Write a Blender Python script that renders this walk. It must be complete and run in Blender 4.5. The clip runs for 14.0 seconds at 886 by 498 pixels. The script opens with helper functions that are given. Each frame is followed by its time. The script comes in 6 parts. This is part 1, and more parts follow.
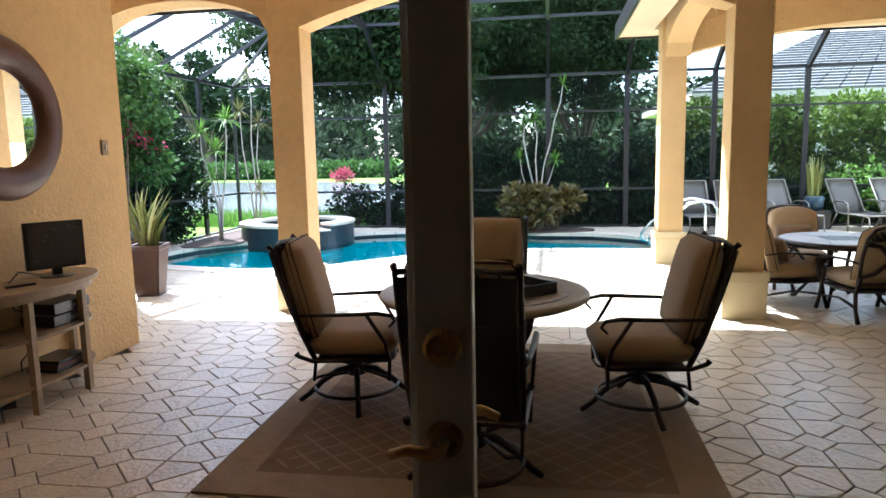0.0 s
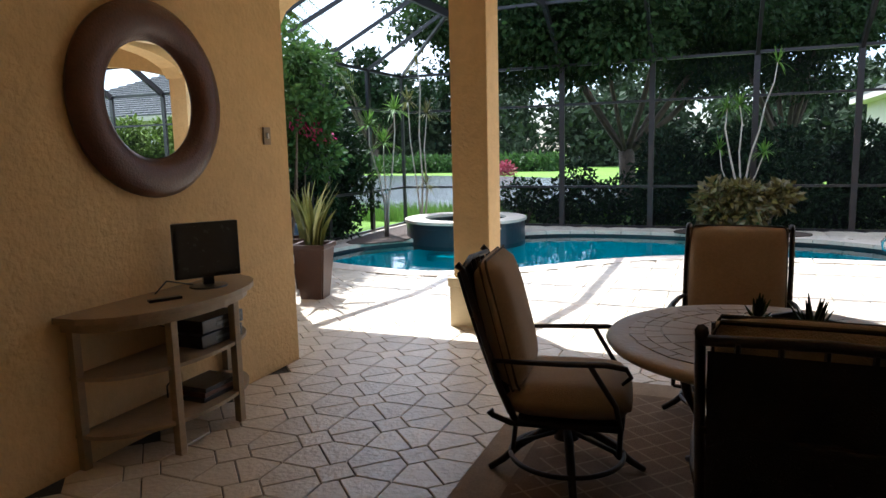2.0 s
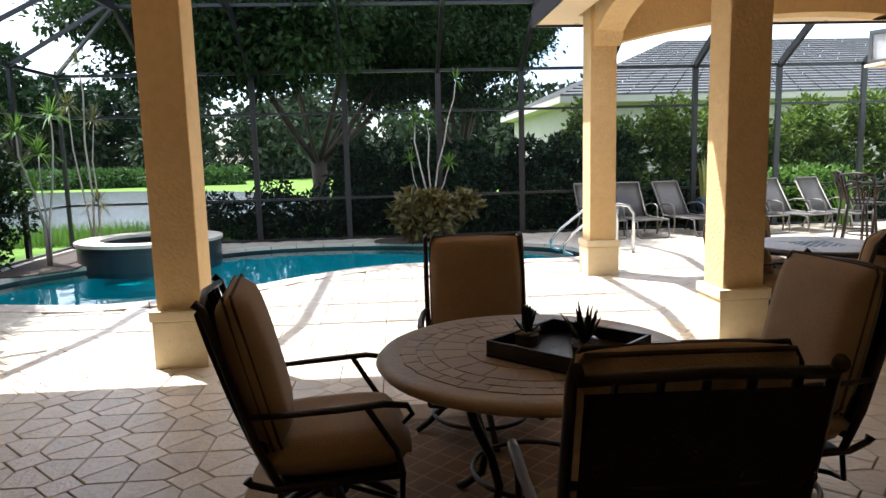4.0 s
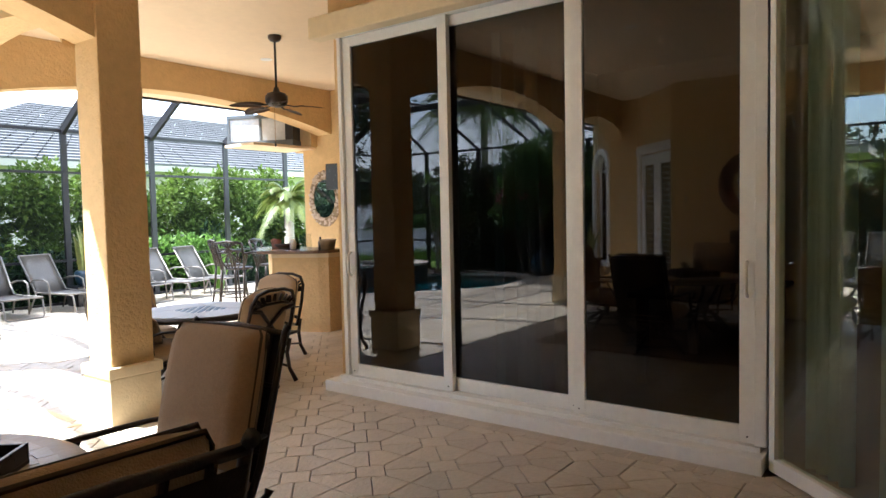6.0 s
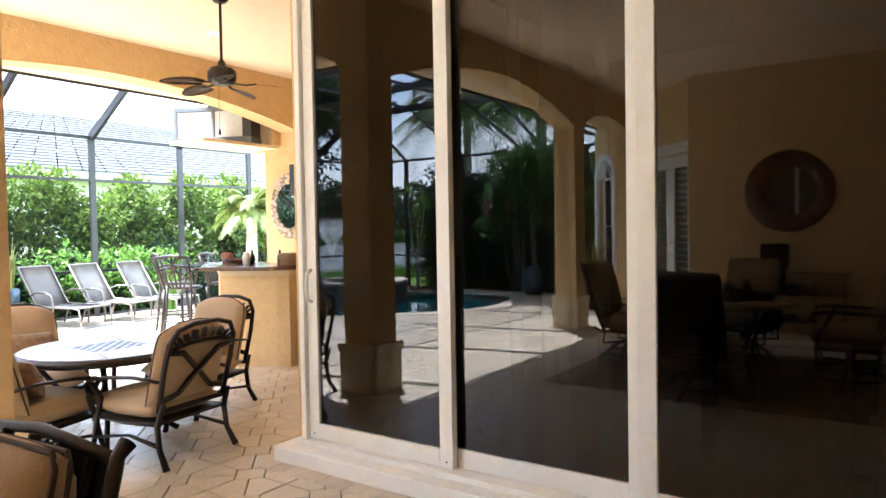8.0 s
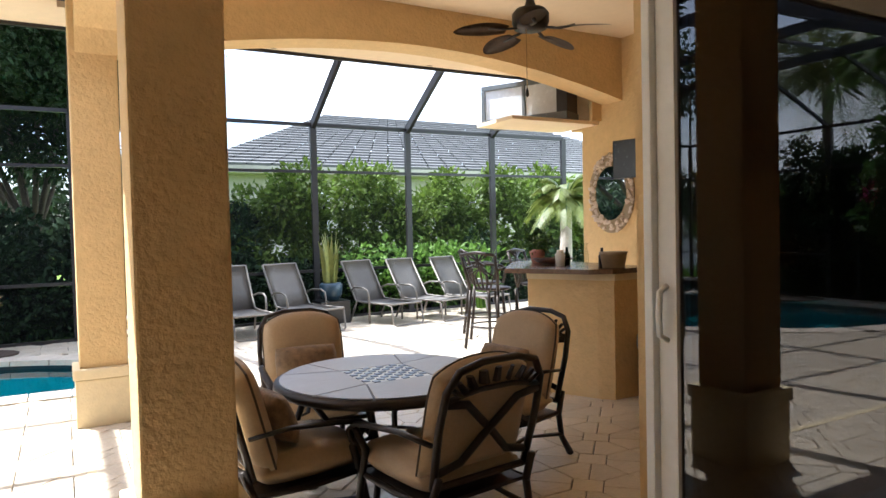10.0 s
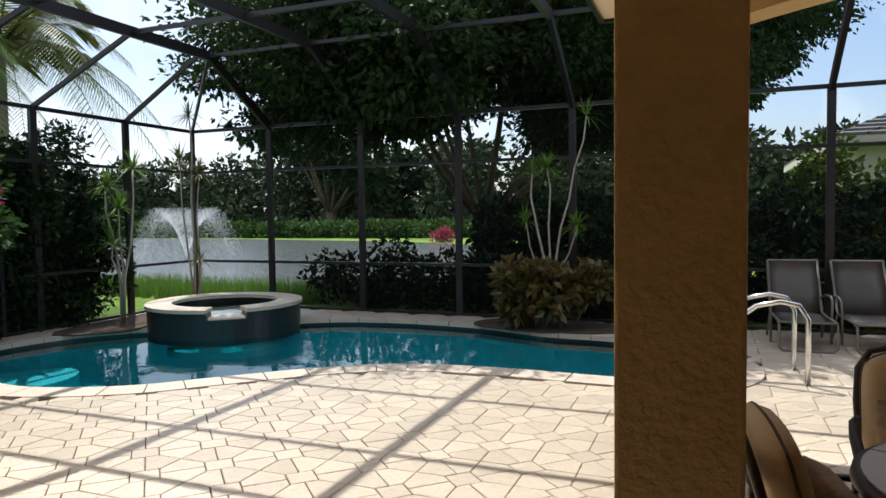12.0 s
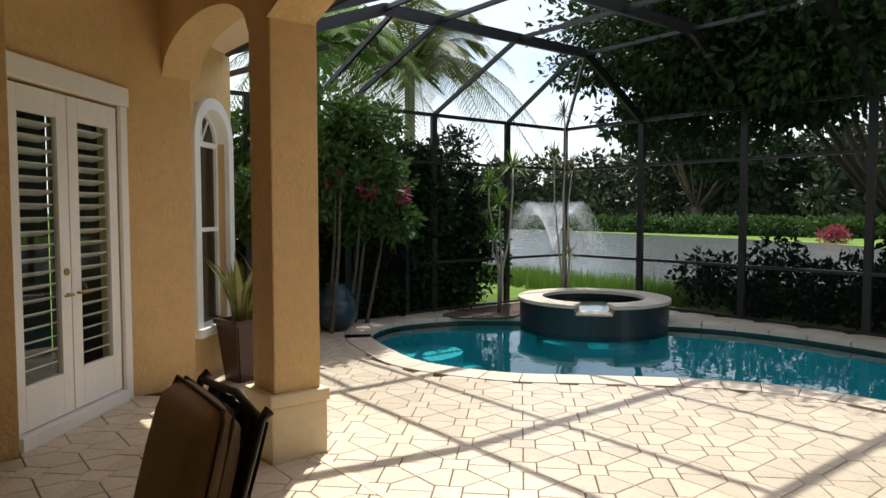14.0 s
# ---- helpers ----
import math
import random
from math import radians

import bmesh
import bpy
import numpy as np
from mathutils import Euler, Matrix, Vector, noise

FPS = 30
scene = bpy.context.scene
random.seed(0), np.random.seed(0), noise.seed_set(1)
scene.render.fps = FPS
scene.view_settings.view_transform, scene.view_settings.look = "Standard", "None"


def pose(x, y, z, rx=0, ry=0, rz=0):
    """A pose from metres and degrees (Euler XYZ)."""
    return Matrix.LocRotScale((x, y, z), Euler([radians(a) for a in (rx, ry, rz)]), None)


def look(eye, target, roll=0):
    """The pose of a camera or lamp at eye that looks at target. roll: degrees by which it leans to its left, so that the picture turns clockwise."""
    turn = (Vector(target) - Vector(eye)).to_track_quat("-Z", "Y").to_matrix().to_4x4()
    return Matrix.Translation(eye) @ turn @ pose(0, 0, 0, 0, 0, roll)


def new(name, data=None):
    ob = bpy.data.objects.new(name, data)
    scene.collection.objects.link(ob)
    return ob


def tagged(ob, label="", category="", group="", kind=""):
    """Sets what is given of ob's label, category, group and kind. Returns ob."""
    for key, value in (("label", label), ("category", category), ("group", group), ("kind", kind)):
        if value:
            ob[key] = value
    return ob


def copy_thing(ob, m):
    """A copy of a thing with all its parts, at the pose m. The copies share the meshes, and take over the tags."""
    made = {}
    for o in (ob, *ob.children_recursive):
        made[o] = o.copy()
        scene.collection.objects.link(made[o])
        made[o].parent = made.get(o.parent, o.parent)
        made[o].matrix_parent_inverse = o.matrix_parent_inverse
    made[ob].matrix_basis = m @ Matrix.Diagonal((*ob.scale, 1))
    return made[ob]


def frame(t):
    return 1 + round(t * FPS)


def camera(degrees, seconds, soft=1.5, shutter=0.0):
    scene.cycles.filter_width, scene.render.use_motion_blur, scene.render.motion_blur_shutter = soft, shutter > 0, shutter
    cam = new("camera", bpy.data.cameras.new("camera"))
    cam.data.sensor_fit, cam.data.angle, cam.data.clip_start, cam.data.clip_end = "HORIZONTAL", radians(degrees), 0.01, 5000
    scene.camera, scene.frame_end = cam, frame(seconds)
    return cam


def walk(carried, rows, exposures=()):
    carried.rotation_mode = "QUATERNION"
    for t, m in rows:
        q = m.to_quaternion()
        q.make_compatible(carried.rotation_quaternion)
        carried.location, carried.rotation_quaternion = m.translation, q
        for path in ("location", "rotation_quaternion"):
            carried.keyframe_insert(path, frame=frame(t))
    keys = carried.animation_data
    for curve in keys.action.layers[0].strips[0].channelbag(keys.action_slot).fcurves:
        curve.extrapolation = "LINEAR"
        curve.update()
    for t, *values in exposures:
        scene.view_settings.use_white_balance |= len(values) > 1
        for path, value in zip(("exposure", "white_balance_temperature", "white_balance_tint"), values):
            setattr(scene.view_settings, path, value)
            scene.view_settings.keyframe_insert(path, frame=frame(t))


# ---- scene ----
cam = camera(66.4, 14.0)
PATH = [
    (0, (0.039, -0.256, 1.565), (-0.277, 1.7, 1.29), -1.2),
    (0.5, (-0.109, 0.041, 1.551), (-0.484, 1.986, 1.279), -1.2),
    (1, (-0.267, 0.283, 1.534), (-0.869, 2.17, 1.263), -1.4),
    (1.5, (-0.434, 0.511, 1.549), (-1.156, 2.356, 1.274), -1.5),
    (2, (-0.557, 0.775, 1.539), (-1.311, 2.605, 1.256), -1.4),
    (2.2, (-0.594, 0.858, 1.536), (-1.337, 2.693, 1.251), -0.4),
    (4.3, (-0.953, 1.198, 1.527), (-0.544, 3.136, 1.253), -1.8),
    (4.5, (-0.977, 1.218, 1.526), (-0.368, 3.105, 1.261), -1.8),
    (5, (-0.999, 1.229, 1.522), (0.084, 2.895, 1.289), -1.5),
    (5.5, (-0.954, 1.27, 1.528), (0.459, 2.675, 1.356), -1.2),
    (6, (-0.83, 1.352, 1.518), (0.77, 2.547, 1.413), -1.2),
    (6.5, (-0.601, 1.492, 1.502), (1.062, 2.601, 1.43), -1.0),
    (7, (-0.286, 1.729, 1.453), (1.39, 2.818, 1.38), -1.0),
    (7.2, (-0.155, 1.845, 1.448), (1.523, 2.932, 1.38), -0.9),
    (9.3, (1.097, 3.265, 1.438), (2.424, 4.76, 1.376), -1.3),
    (9.5, (1.2, 3.391, 1.435), (2.43, 4.967, 1.371), -1.3),
    (10, (1.422, 3.69, 1.43), (2.399, 5.434, 1.371), -1.3),
    (10.5, (1.644, 3.888, 1.446), (2.145, 5.823, 1.395), -1.5),
    (11, (1.773, 4.035, 1.479), (1.826, 6.034, 1.416), -1.2),
    (11.5, (1.825, 4.188, 1.519), (1.495, 6.159, 1.437), -0.9),
    (12, (1.873, 4.359, 1.567), (1.132, 6.215, 1.469), -0.7),
    (12.5, (1.884, 4.448, 1.61), (0.807, 6.13, 1.5), -0.7),
    (13, (1.813, 4.458, 1.626), (0.538, 5.994, 1.51), -0.3),
    (13.5, (1.724, 4.447, 1.623), (0.298, 5.845, 1.507), -0.1),
    (14, (1.629, 4.441, 1.619), (0.066, 5.684, 1.508), -0.0),
]
EXPOSURES = [(0.0, 2.75, 5200, 10), (0.5, 2.2, 5200, 10), (1.0, 1.8, 5250, 10), (1.5, 1.6, 5350, 10), (2.0, 1.6, 5400, 10), (4.5, 1.6, 5700, 10), (5.5, 2.15, 5550, 10), (6.5, 3.0, 5350, 10), (7.1, 3.5, 5350, 10), (9.5, 2.8, 5500, 10), (10.0, 1.95, 5600, 10), (10.5, 1.65, 5700, 10), (11.0, 1.1, 5850, 10), (12.0, 0.45, 6050, 10), (12.5, 0.42, 6100, 10), (14.0, 0.52, 6350, 10)]
walk(cam, [(t, look(eye, aim, roll)) for t, eye, aim, roll in PATH], EXPOSURES)

# ---- world and sun ----
SUN_EL, SUN_AZ = radians(60), radians(46)   # the sun stands towards -x, +y
world = bpy.data.worlds.new("world")
scene.world = world
world.use_nodes = True
wn = world.node_tree
bg = wn.nodes["Background"]
sky = wn.nodes.new("ShaderNodeTexSky")
sky.sky_type = "NISHITA"
sky.sun_disc = False
sky.sun_elevation = SUN_EL
sky.sun_rotation = -SUN_AZ
sky.dust_density = 2.0
cloud = wn.nodes.new("ShaderNodeTexNoise")
cloud.inputs["Scale"].default_value = 2.2
cloud.inputs["Detail"].default_value = 7
cramp = wn.nodes.new("ShaderNodeValToRGB")
cramp.color_ramp.elements[0].position = 0.42
cramp.color_ramp.elements[1].position = 0.62
cmix = wn.nodes.new("ShaderNodeMixRGB")
cmix.inputs[2].default_value = (9.5, 9.6, 9.8, 1)
wn.links.new(cloud.outputs[0], cramp.inputs[0])
wn.links.new(cramp.outputs[0], cmix.inputs[0])
wn.links.new(sky.outputs[0], cmix.inputs[1])
wn.links.new(cmix.outputs[0], bg.inputs[0])
bg.inputs[1].default_value = 0.15

sun = new("sun", bpy.data.lights.new("sun", "SUN"))
sun.data.energy = 5.0
sun.data.angle = radians(0.6)
sun.data.color = (1.0, 0.95, 0.86)
to_sun = Vector((-math.sin(SUN_AZ) * math.cos(SUN_EL), math.cos(SUN_AZ) * math.cos(SUN_EL), math.sin(SUN_EL)))
sun.matrix_world = look((0, 0, 20), Vector((0, 0, 20)) - to_sun)


# ---- materials ----
def mat(name, color, rough=0.6, metal=0.0, vary=0.12, scale=6.0, bump=0.0, bump_scale=40.0, island=0.0, obj_rand=0.0, spec=0.5, sheen=0.0, color2=None, trans=0.0, stretch=None):
    m = bpy.data.materials.new(name)
    m.use_nodes = True
    nt = m.node_tree
    n, l = nt.nodes, nt.links
    b = n["Principled BSDF"]
    b.inputs["Roughness"].default_value = rough
    b.inputs["Metallic"].default_value = metal
    b.inputs["Specular IOR Level"].default_value = spec
    tc = n.new("ShaderNodeTexCoord")
    src = tc.outputs["Object"]
    if stretch:
        mp = n.new("ShaderNodeMapping")
        mp.inputs["Scale"].default_value = stretch
        l.new(src, mp.inputs[0])
        src = mp.outputs[0]
    big = n.new("ShaderNodeTexNoise")
    big.inputs["Scale"].default_value = scale
    big.inputs["Detail"].default_value = 5
    fine = n.new("ShaderNodeTexNoise")
    fine.inputs["Scale"].default_value = scale * 9
    fine.inputs["Detail"].default_value = 3
    l.new(src, big.inputs["Vector"])
    l.new(src, fine.inputs["Vector"])
    add = n.new("ShaderNodeMath")
    add.operation = "ADD"
    l.new(big.outputs[0], add.inputs[0])
    l.new(fine.outputs[0], add.inputs[1])
    last = add.outputs[0]
    for amount, node, socket in ((island, "ShaderNodeNewGeometry", "Random Per Island"), (obj_rand, "ShaderNodeObjectInfo", "Random")):
        if amount:
            g = n.new(node)
            ma = n.new("ShaderNodeMath")
            ma.operation = "MULTIPLY_ADD"
            l.new(g.outputs[socket], ma.inputs[0])
            ma.inputs[1].default_value = amount
            l.new(last, ma.inputs[2])
            last = ma.outputs[0]
    rng = n.new("ShaderNodeMapRange")
    rng.inputs[1].default_value = 0.6
    rng.inputs[2].default_value = 1.4 + island + obj_rand
    l.new(last, rng.inputs[0])
    mix = n.new("ShaderNodeMixRGB")
    c2 = color2 or tuple(min(1, c * (1 + vary)) for c in color)
    c1 = tuple(c * (1 - vary) for c in color)
    mix.inputs[1].default_value = (*c1, 1)
    mix.inputs[2].default_value = (*c2, 1)
    l.new(rng.outputs[0], mix.inputs[0])
    l.new(mix.outputs[0], b.inputs["Base Color"])
    rr = n.new("ShaderNodeMapRange")
    rr.inputs[3].default_value = max(0, rough - 0.08)
    rr.inputs[4].default_value = min(1, rough + 0.08)
    l.new(fine.outputs[0], rr.inputs[0])
    l.new(rr.outputs[0], b.inputs["Roughness"])
    if bump:
        bt = n.new("ShaderNodeTexNoise")
        bt.inputs["Scale"].default_value = bump_scale
        bt.inputs["Detail"].default_value = 4
        l.new(src, bt.inputs["Vector"])
        bn = n.new("ShaderNodeBump")
        bn.inputs["Strength"].default_value = bump
        bn.inputs["Distance"].default_value = 0.02
        l.new(bt.outputs[0], bn.inputs["Height"])
        l.new(bn.outputs[0], b.inputs["Normal"])
    if sheen:
        b.inputs["Sheen Weight"].default_value = sheen
    if trans:
        tr = n.new("ShaderNodeBsdfTranslucent")
        l.new(mix.outputs[0], tr.inputs[0])
        ms = n.new("ShaderNodeMixShader")
        ms.inputs[0].default_value = trans
        l.new(b.outputs[0], ms.inputs[1])
        l.new(tr.outputs[0], ms.inputs[2])
        l.new(ms.outputs[0], n["Material Output"].inputs[0])
    return m


def pane_mat(name, tint, ior=1.5, rough=0.0, wave=0.0, wave_scale=3.0):
    """Clear sheet: what lies behind it, tinted, under a mirror that grows towards grazing."""
    m = bpy.data.materials.new(name)
    m.use_nodes = True
    n, l = m.node_tree.nodes, m.node_tree.links
    n.remove(n["Principled BSDF"])
    tr = n.new("ShaderNodeBsdfTransparent")
    tr.inputs[0].default_value = (*tint, 1)
    gl = n.new("ShaderNodeBsdfGlossy")
    gl.inputs["Roughness"].default_value = rough
    fr = n.new("ShaderNodeLayerWeight")
    fr.inputs["Blend"].default_value = 0.5
    p5 = n.new("ShaderNodeMath")
    p5.operation = "POWER"
    p5.inputs[1].default_value = 5.0
    l.new(fr.outputs["Facing"], p5.inputs[0])
    r0 = ((ior - 1) / (ior + 1)) ** 2
    sch = n.new("ShaderNodeMath")
    sch.operation = "MULTIPLY_ADD"
    sch.inputs[1].default_value = 1 - r0
    sch.inputs[2].default_value = r0
    l.new(p5.outputs[0], sch.inputs[0])
    ms = n.new("ShaderNodeMixShader")
    l.new(sch.outputs[0], ms.inputs[0])
    l.new(tr.outputs[0], ms.inputs[1])
    l.new(gl.outputs[0], ms.inputs[2])
    l.new(ms.outputs[0], n["Material Output"].inputs[0])
    if wave:
        tc = n.new("ShaderNodeTexCoord")
        nz = n.new("ShaderNodeTexNoise")
        nz.inputs["Scale"].default_value = wave_scale
        nz.inputs["Detail"].default_value = 3
        bn = n.new("ShaderNodeBump")
        bn.inputs["Strength"].default_value = wave
        bn.inputs["Distance"].default_value = 0.05
        l.new(tc.outputs["Object"], nz.inputs["Vector"])
        l.new(nz.outputs[0], bn.inputs["Height"])
        l.new(bn.outputs[0], gl.inputs["Normal"])
        l.new(bn.outputs[0], fr.inputs["Normal"])
    return m


def screen_mat(name, cover, color):
    m = bpy.data.materials.new(name)
    m.use_nodes = True
    n, l = m.node_tree.nodes, m.node_tree.links
    b = n["Principled BSDF"]
    b.inputs["Base Color"].default_value = (*color, 1)
    b.inputs["Roughness"].default_value = 0.8
    b.inputs["Specular IOR Level"].default_value = 0.05
    tr = n.new("ShaderNodeBsdfTransparent")
    ms = n.new("ShaderNodeMixShader")
    ms.inputs[0].default_value = cover
    l.new(tr.outputs[0], ms.inputs[1])
    l.new(b.outputs[0], ms.inputs[2])
    l.new(ms.outputs[0], n["Material Output"].inputs[0])
    return m


M_STUCCO = mat("orange_stucco", (0.64, 0.445, 0.215), 0.85, vary=0.10, scale=1.6, bump=0.55, bump_scale=30, spec=0.25)
M_CEIL = mat("peach_ceiling", (0.78, 0.62, 0.42), 0.85, vary=0.05, scale=1.2, bump=0.15, bump_scale=60, spec=0.2)
M_PED = mat("cream_stucco", (0.70, 0.58, 0.37), 0.8, vary=0.08, scale=2.0, bump=0.2, bump_scale=50, spec=0.25)
M_TRIM = mat("white_trim", (0.82, 0.82, 0.79), 0.45, vary=0.05, scale=3.0, bump=0.05, bump_scale=80)
M_PAVER = mat("tan_stone_paver", (0.54, 0.455, 0.345), 0.33, vary=0.30, scale=3.0, bump=0.40, bump_scale=35, island=0.7, obj_rand=0.7, spec=0.6)
M_JOINT = mat("sand_joint", (0.06, 0.048, 0.036), 0.9, vary=0.2, scale=8, bump=0.3)
M_COPING = mat("pool_coping_stone", (0.56, 0.47, 0.37), 0.6, vary=0.15, scale=4, bump=0.25)
M_BRONZE = mat("bronze_aluminium", (0.022, 0.020, 0.022), 0.38, metal=0.2, vary=0.2, scale=4)
M_IRON = mat("dark_cast_metal", (0.030, 0.022, 0.017), 0.42, metal=0.55, vary=0.3, scale=20, bump=0.15, bump_scale=150)
M_CUSHION = mat("tan_cushion_cloth", (0.31, 0.215, 0.13), 0.9, vary=0.12, scale=7, bump=0.35, bump_scale=220, sheen=0.25, spec=0.15)
M_PIPING = mat("dark_piping", (0.05, 0.033, 0.02), 0.8)
M_TILE_TABLE = mat("mosaic_stone_top", (0.33, 0.25, 0.17), 0.32, vary=0.25, scale=14, bump=0.12, bump_scale=60, obj_rand=0.5)
M_TILE_EDGE = mat("table_rim_stone", (0.30, 0.225, 0.15), 0.4, vary=0.18, scale=10, bump=0.12)
M_RUG = mat("brown_rug", (0.17, 0.115, 0.075), 0.95, vary=0.25, scale=9, bump=0.5, bump_scale=260, spec=0.1)
M_RUG2 = mat("rug_border", (0.27, 0.20, 0.135), 0.95, vary=0.2, scale=9, bump=0.5, bump_scale=260, spec=0.1)
M_GLASS_DARK = pane_mat("tinted_glass", (0.34, 0.31, 0.28), 1.72)
M_GLASS_COAT = pane_mat("coated_glass", (0.90, 0.94, 0.86), 1.9)
M_SHEER = mat("sheer_curtain_cloth", (0.72, 0.76, 0.66), 0.9, vary=0.1, scale=4, bump=0.2, bump_scale=150, trans=0.4)
M_PALMYEL = mat("yellow_green_frond", (0.14, 0.17, 0.035), 0.5, vary=0.35, scale=2, island=0.8, trans=0.35)
M_GLASS = pane_mat("clear_glass", (0.90, 0.92, 0.90), 1.45)
M_MIRROR = mat("mirror_silver", (0.86, 0.88, 0.87), 0.0, metal=1.0, vary=0.0)
M_MIRROR.node_tree.nodes["Principled BSDF"].inputs["Roughness"].default_value = 0.0
for _l in list(M_MIRROR.node_tree.nodes["Principled BSDF"].inputs["Roughness"].links):
    M_MIRROR.node_tree.links.remove(_l)
M_LEATHER = mat("brown_leather", (0.085, 0.030, 0.015), 0.38, vary=0.3, scale=7, bump=0.2, bump_scale=90)
M_WATER = pane_mat("pool_water", (0.45, 0.86, 0.88), 1.33, 0.0, 0.10, 2.5)
M_LAKE = mat("lake_water", (0.06, 0.07, 0.065), 0.22, vary=0.2, scale=0.4, bump=0.8, bump_scale=2.5, spec=0.6)
M_POOL = mat("pool_plaster", (0.13, 0.48, 0.54), 0.7, vary=0.12, scale=2)
M_POOLTILE = mat("blue_pool_tile", (0.018, 0.026, 0.033), 0.3, vary=0.35, scale=12, island=0.8)
M_SCREEN = screen_mat("insect_screen", 0.24, (0.012, 0.012, 0.013))
M_GRASS = mat("lawn_grass", (0.13, 0.22, 0.035), 0.9, vary=0.35, scale=0.35, bump=0.6, bump_scale=18, spec=0.1)
M_LEAF = mat("green_leaf", (0.05, 0.10, 0.022), 0.5, vary=0.45, scale=0.8, island=0.9, trans=0.3, spec=0.2)
M_LEAF_LT = mat("light_green_leaf", (0.12, 0.22, 0.035), 0.5, vary=0.4, scale=0.8, island=0.9, trans=0.35, spec=0.2)
# dark foliage green, taken nearer black for the shade it stands in
M_LEAF_DK = mat("shaded_dark_leaf", (0.016, 0.034, 0.010), 0.5, vary=0.45, scale=0.8, island=0.9, trans=0.10, spec=0.12)
M_TREE = mat("shade_tree_leaf", (0.026, 0.050, 0.014), 0.5, vary=0.5, scale=0.6, island=1.0, trans=0.28, spec=0.12)
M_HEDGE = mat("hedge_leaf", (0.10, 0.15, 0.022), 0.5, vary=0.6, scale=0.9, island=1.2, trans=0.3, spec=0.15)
M_FARLEAF = mat("far_tree_leaf", (0.045, 0.062, 0.032), 0.7, vary=0.4, scale=0.2, island=0.8, spec=0.1)
M_CROTON = mat("croton_leaf", (0.12, 0.065, 0.022), 0.42, vary=0.6, scale=3, island=1.6, color2=(0.17, 0.14, 0.03), trans=0.25)
M_PINK = mat("magenta_petal", (0.55, 0.03, 0.16), 0.6, vary=0.25, scale=3, island=0.7, trans=0.3)
M_RED = mat("red_shrub_leaf", (0.30, 0.045, 0.075), 0.6, vary=0.3, scale=3, island=0.7, trans=0.3)
M_SNAKE = mat("snake_plant_leaf", (0.10, 0.16, 0.05), 0.42, vary=0.5, scale=18, island=0.5, color2=(0.30, 0.30, 0.08))
M_BARK = mat("grey_bark", (0.10, 0.075, 0.055), 0.9, vary=0.4, scale=5, bump=0.9, bump_scale=25)
M_PALEBARK = mat("pale_bark", (0.35, 0.31, 0.26), 0.85, vary=0.25, scale=12, bump=0.4, bump_scale=60)
M_POT = mat("brown_glazed_pot", (0.055, 0.024, 0.015), 0.5, vary=0.25, scale=6, bump=0.08)
M_BLUEPOT = mat("blue_glazed_pot", (0.018, 0.04, 0.06), 0.3, vary=0.35, scale=7, bump=0.08)
M_BLACK = mat("black_plastic_and_unlit_room", (0.012, 0.012, 0.013), 0.3, vary=0.2, scale=9)
# screen colour lifted from black to grey for what it reflects
M_SCREENTV = mat("sheen_grey_tv_screen", (0.05, 0.05, 0.053), 0.25, vary=0.1, scale=3)
M_GREYMETAL = mat("grey_box_metal", (0.11, 0.12, 0.125), 0.45, metal=0.3, vary=0.15, scale=4, bump=0.06)
M_WOOD = mat("pale_painted_wood", (0.30, 0.22, 0.13), 0.55, vary=0.2, scale=5, bump=0.12, bump_scale=40, stretch=(1, 1, 5))
M_SLING = mat("grey_sling_cloth", (0.15, 0.137, 0.122), 0.85, vary=0.10, scale=6, bump=0.4, bump_scale=300)
M_LOUNGE = mat("taupe_frame_paint", (0.17, 0.15, 0.125), 0.45, metal=0.3, vary=0.12, scale=8)
M_STEEL = mat("stainless_rail", (0.66, 0.66, 0.66), 0.18, metal=1.0, vary=0.06, scale=8)
M_BRASS = mat("worn_brass", (0.36, 0.24, 0.10), 0.3, metal=0.9, vary=0.25, scale=20)
M_ROOFTILE = mat("grey_roof_tile", (0.115, 0.112, 0.11), 0.85, vary=0.25, scale=2, island=0.6, bump=0.3)
M_HOUSEWALL = mat("beige_house_wall", (0.46, 0.42, 0.37), 0.85, vary=0.08, scale=1.5, bump=0.2)
M_GRANITE = mat("brown_granite", (0.16, 0.10, 0.065), 0.22, vary=0.5, scale=35, bump=0.03)
M_ROOMDARK = mat("room_wall_paint", (0.62, 0.46, 0.30), 0.8, vary=0.08, scale=1.5)
M_ROOMFLOOR = mat("room_floor_tile", (0.42, 0.32, 0.23), 0.35, vary=0.15, scale=3)
M_BLUEFAB = mat("blue_mosaic", (0.05, 0.09, 0.16), 0.3, vary=0.5, scale=25, island=1.0)
M_PILLOW = mat("patterned_pillow_cloth", (0.19, 0.115, 0.055), 0.9, vary=0.6, scale=26, bump=0.3, bump_scale=180, sheen=0.2)
M_FANBLADE = mat("woven_fan_blade", (0.11, 0.065, 0.035), 0.6, vary=0.3, scale=14, bump=0.3, bump_scale=120)
M_SHELL = mat("shell_mosaic", (0.42, 0.27, 0.20), 0.4, vary=0.55, scale=24, bump=0.5, bump_scale=60, island=1.2, color2=(0.75, 0.62, 0.5))
M_MULCH = mat("brown_mulch", (0.075, 0.05, 0.035), 0.95, vary=0.4, scale=14, bump=0.8, bump_scale=60)
M_LAMP = bpy.data.materials.new("lamp_glow")
M_LAMP.use_nodes = True
M_LAMP.node_tree.nodes["Principled BSDF"].inputs["Emission Color"].default_value = (1, 0.8, 0.5, 1)
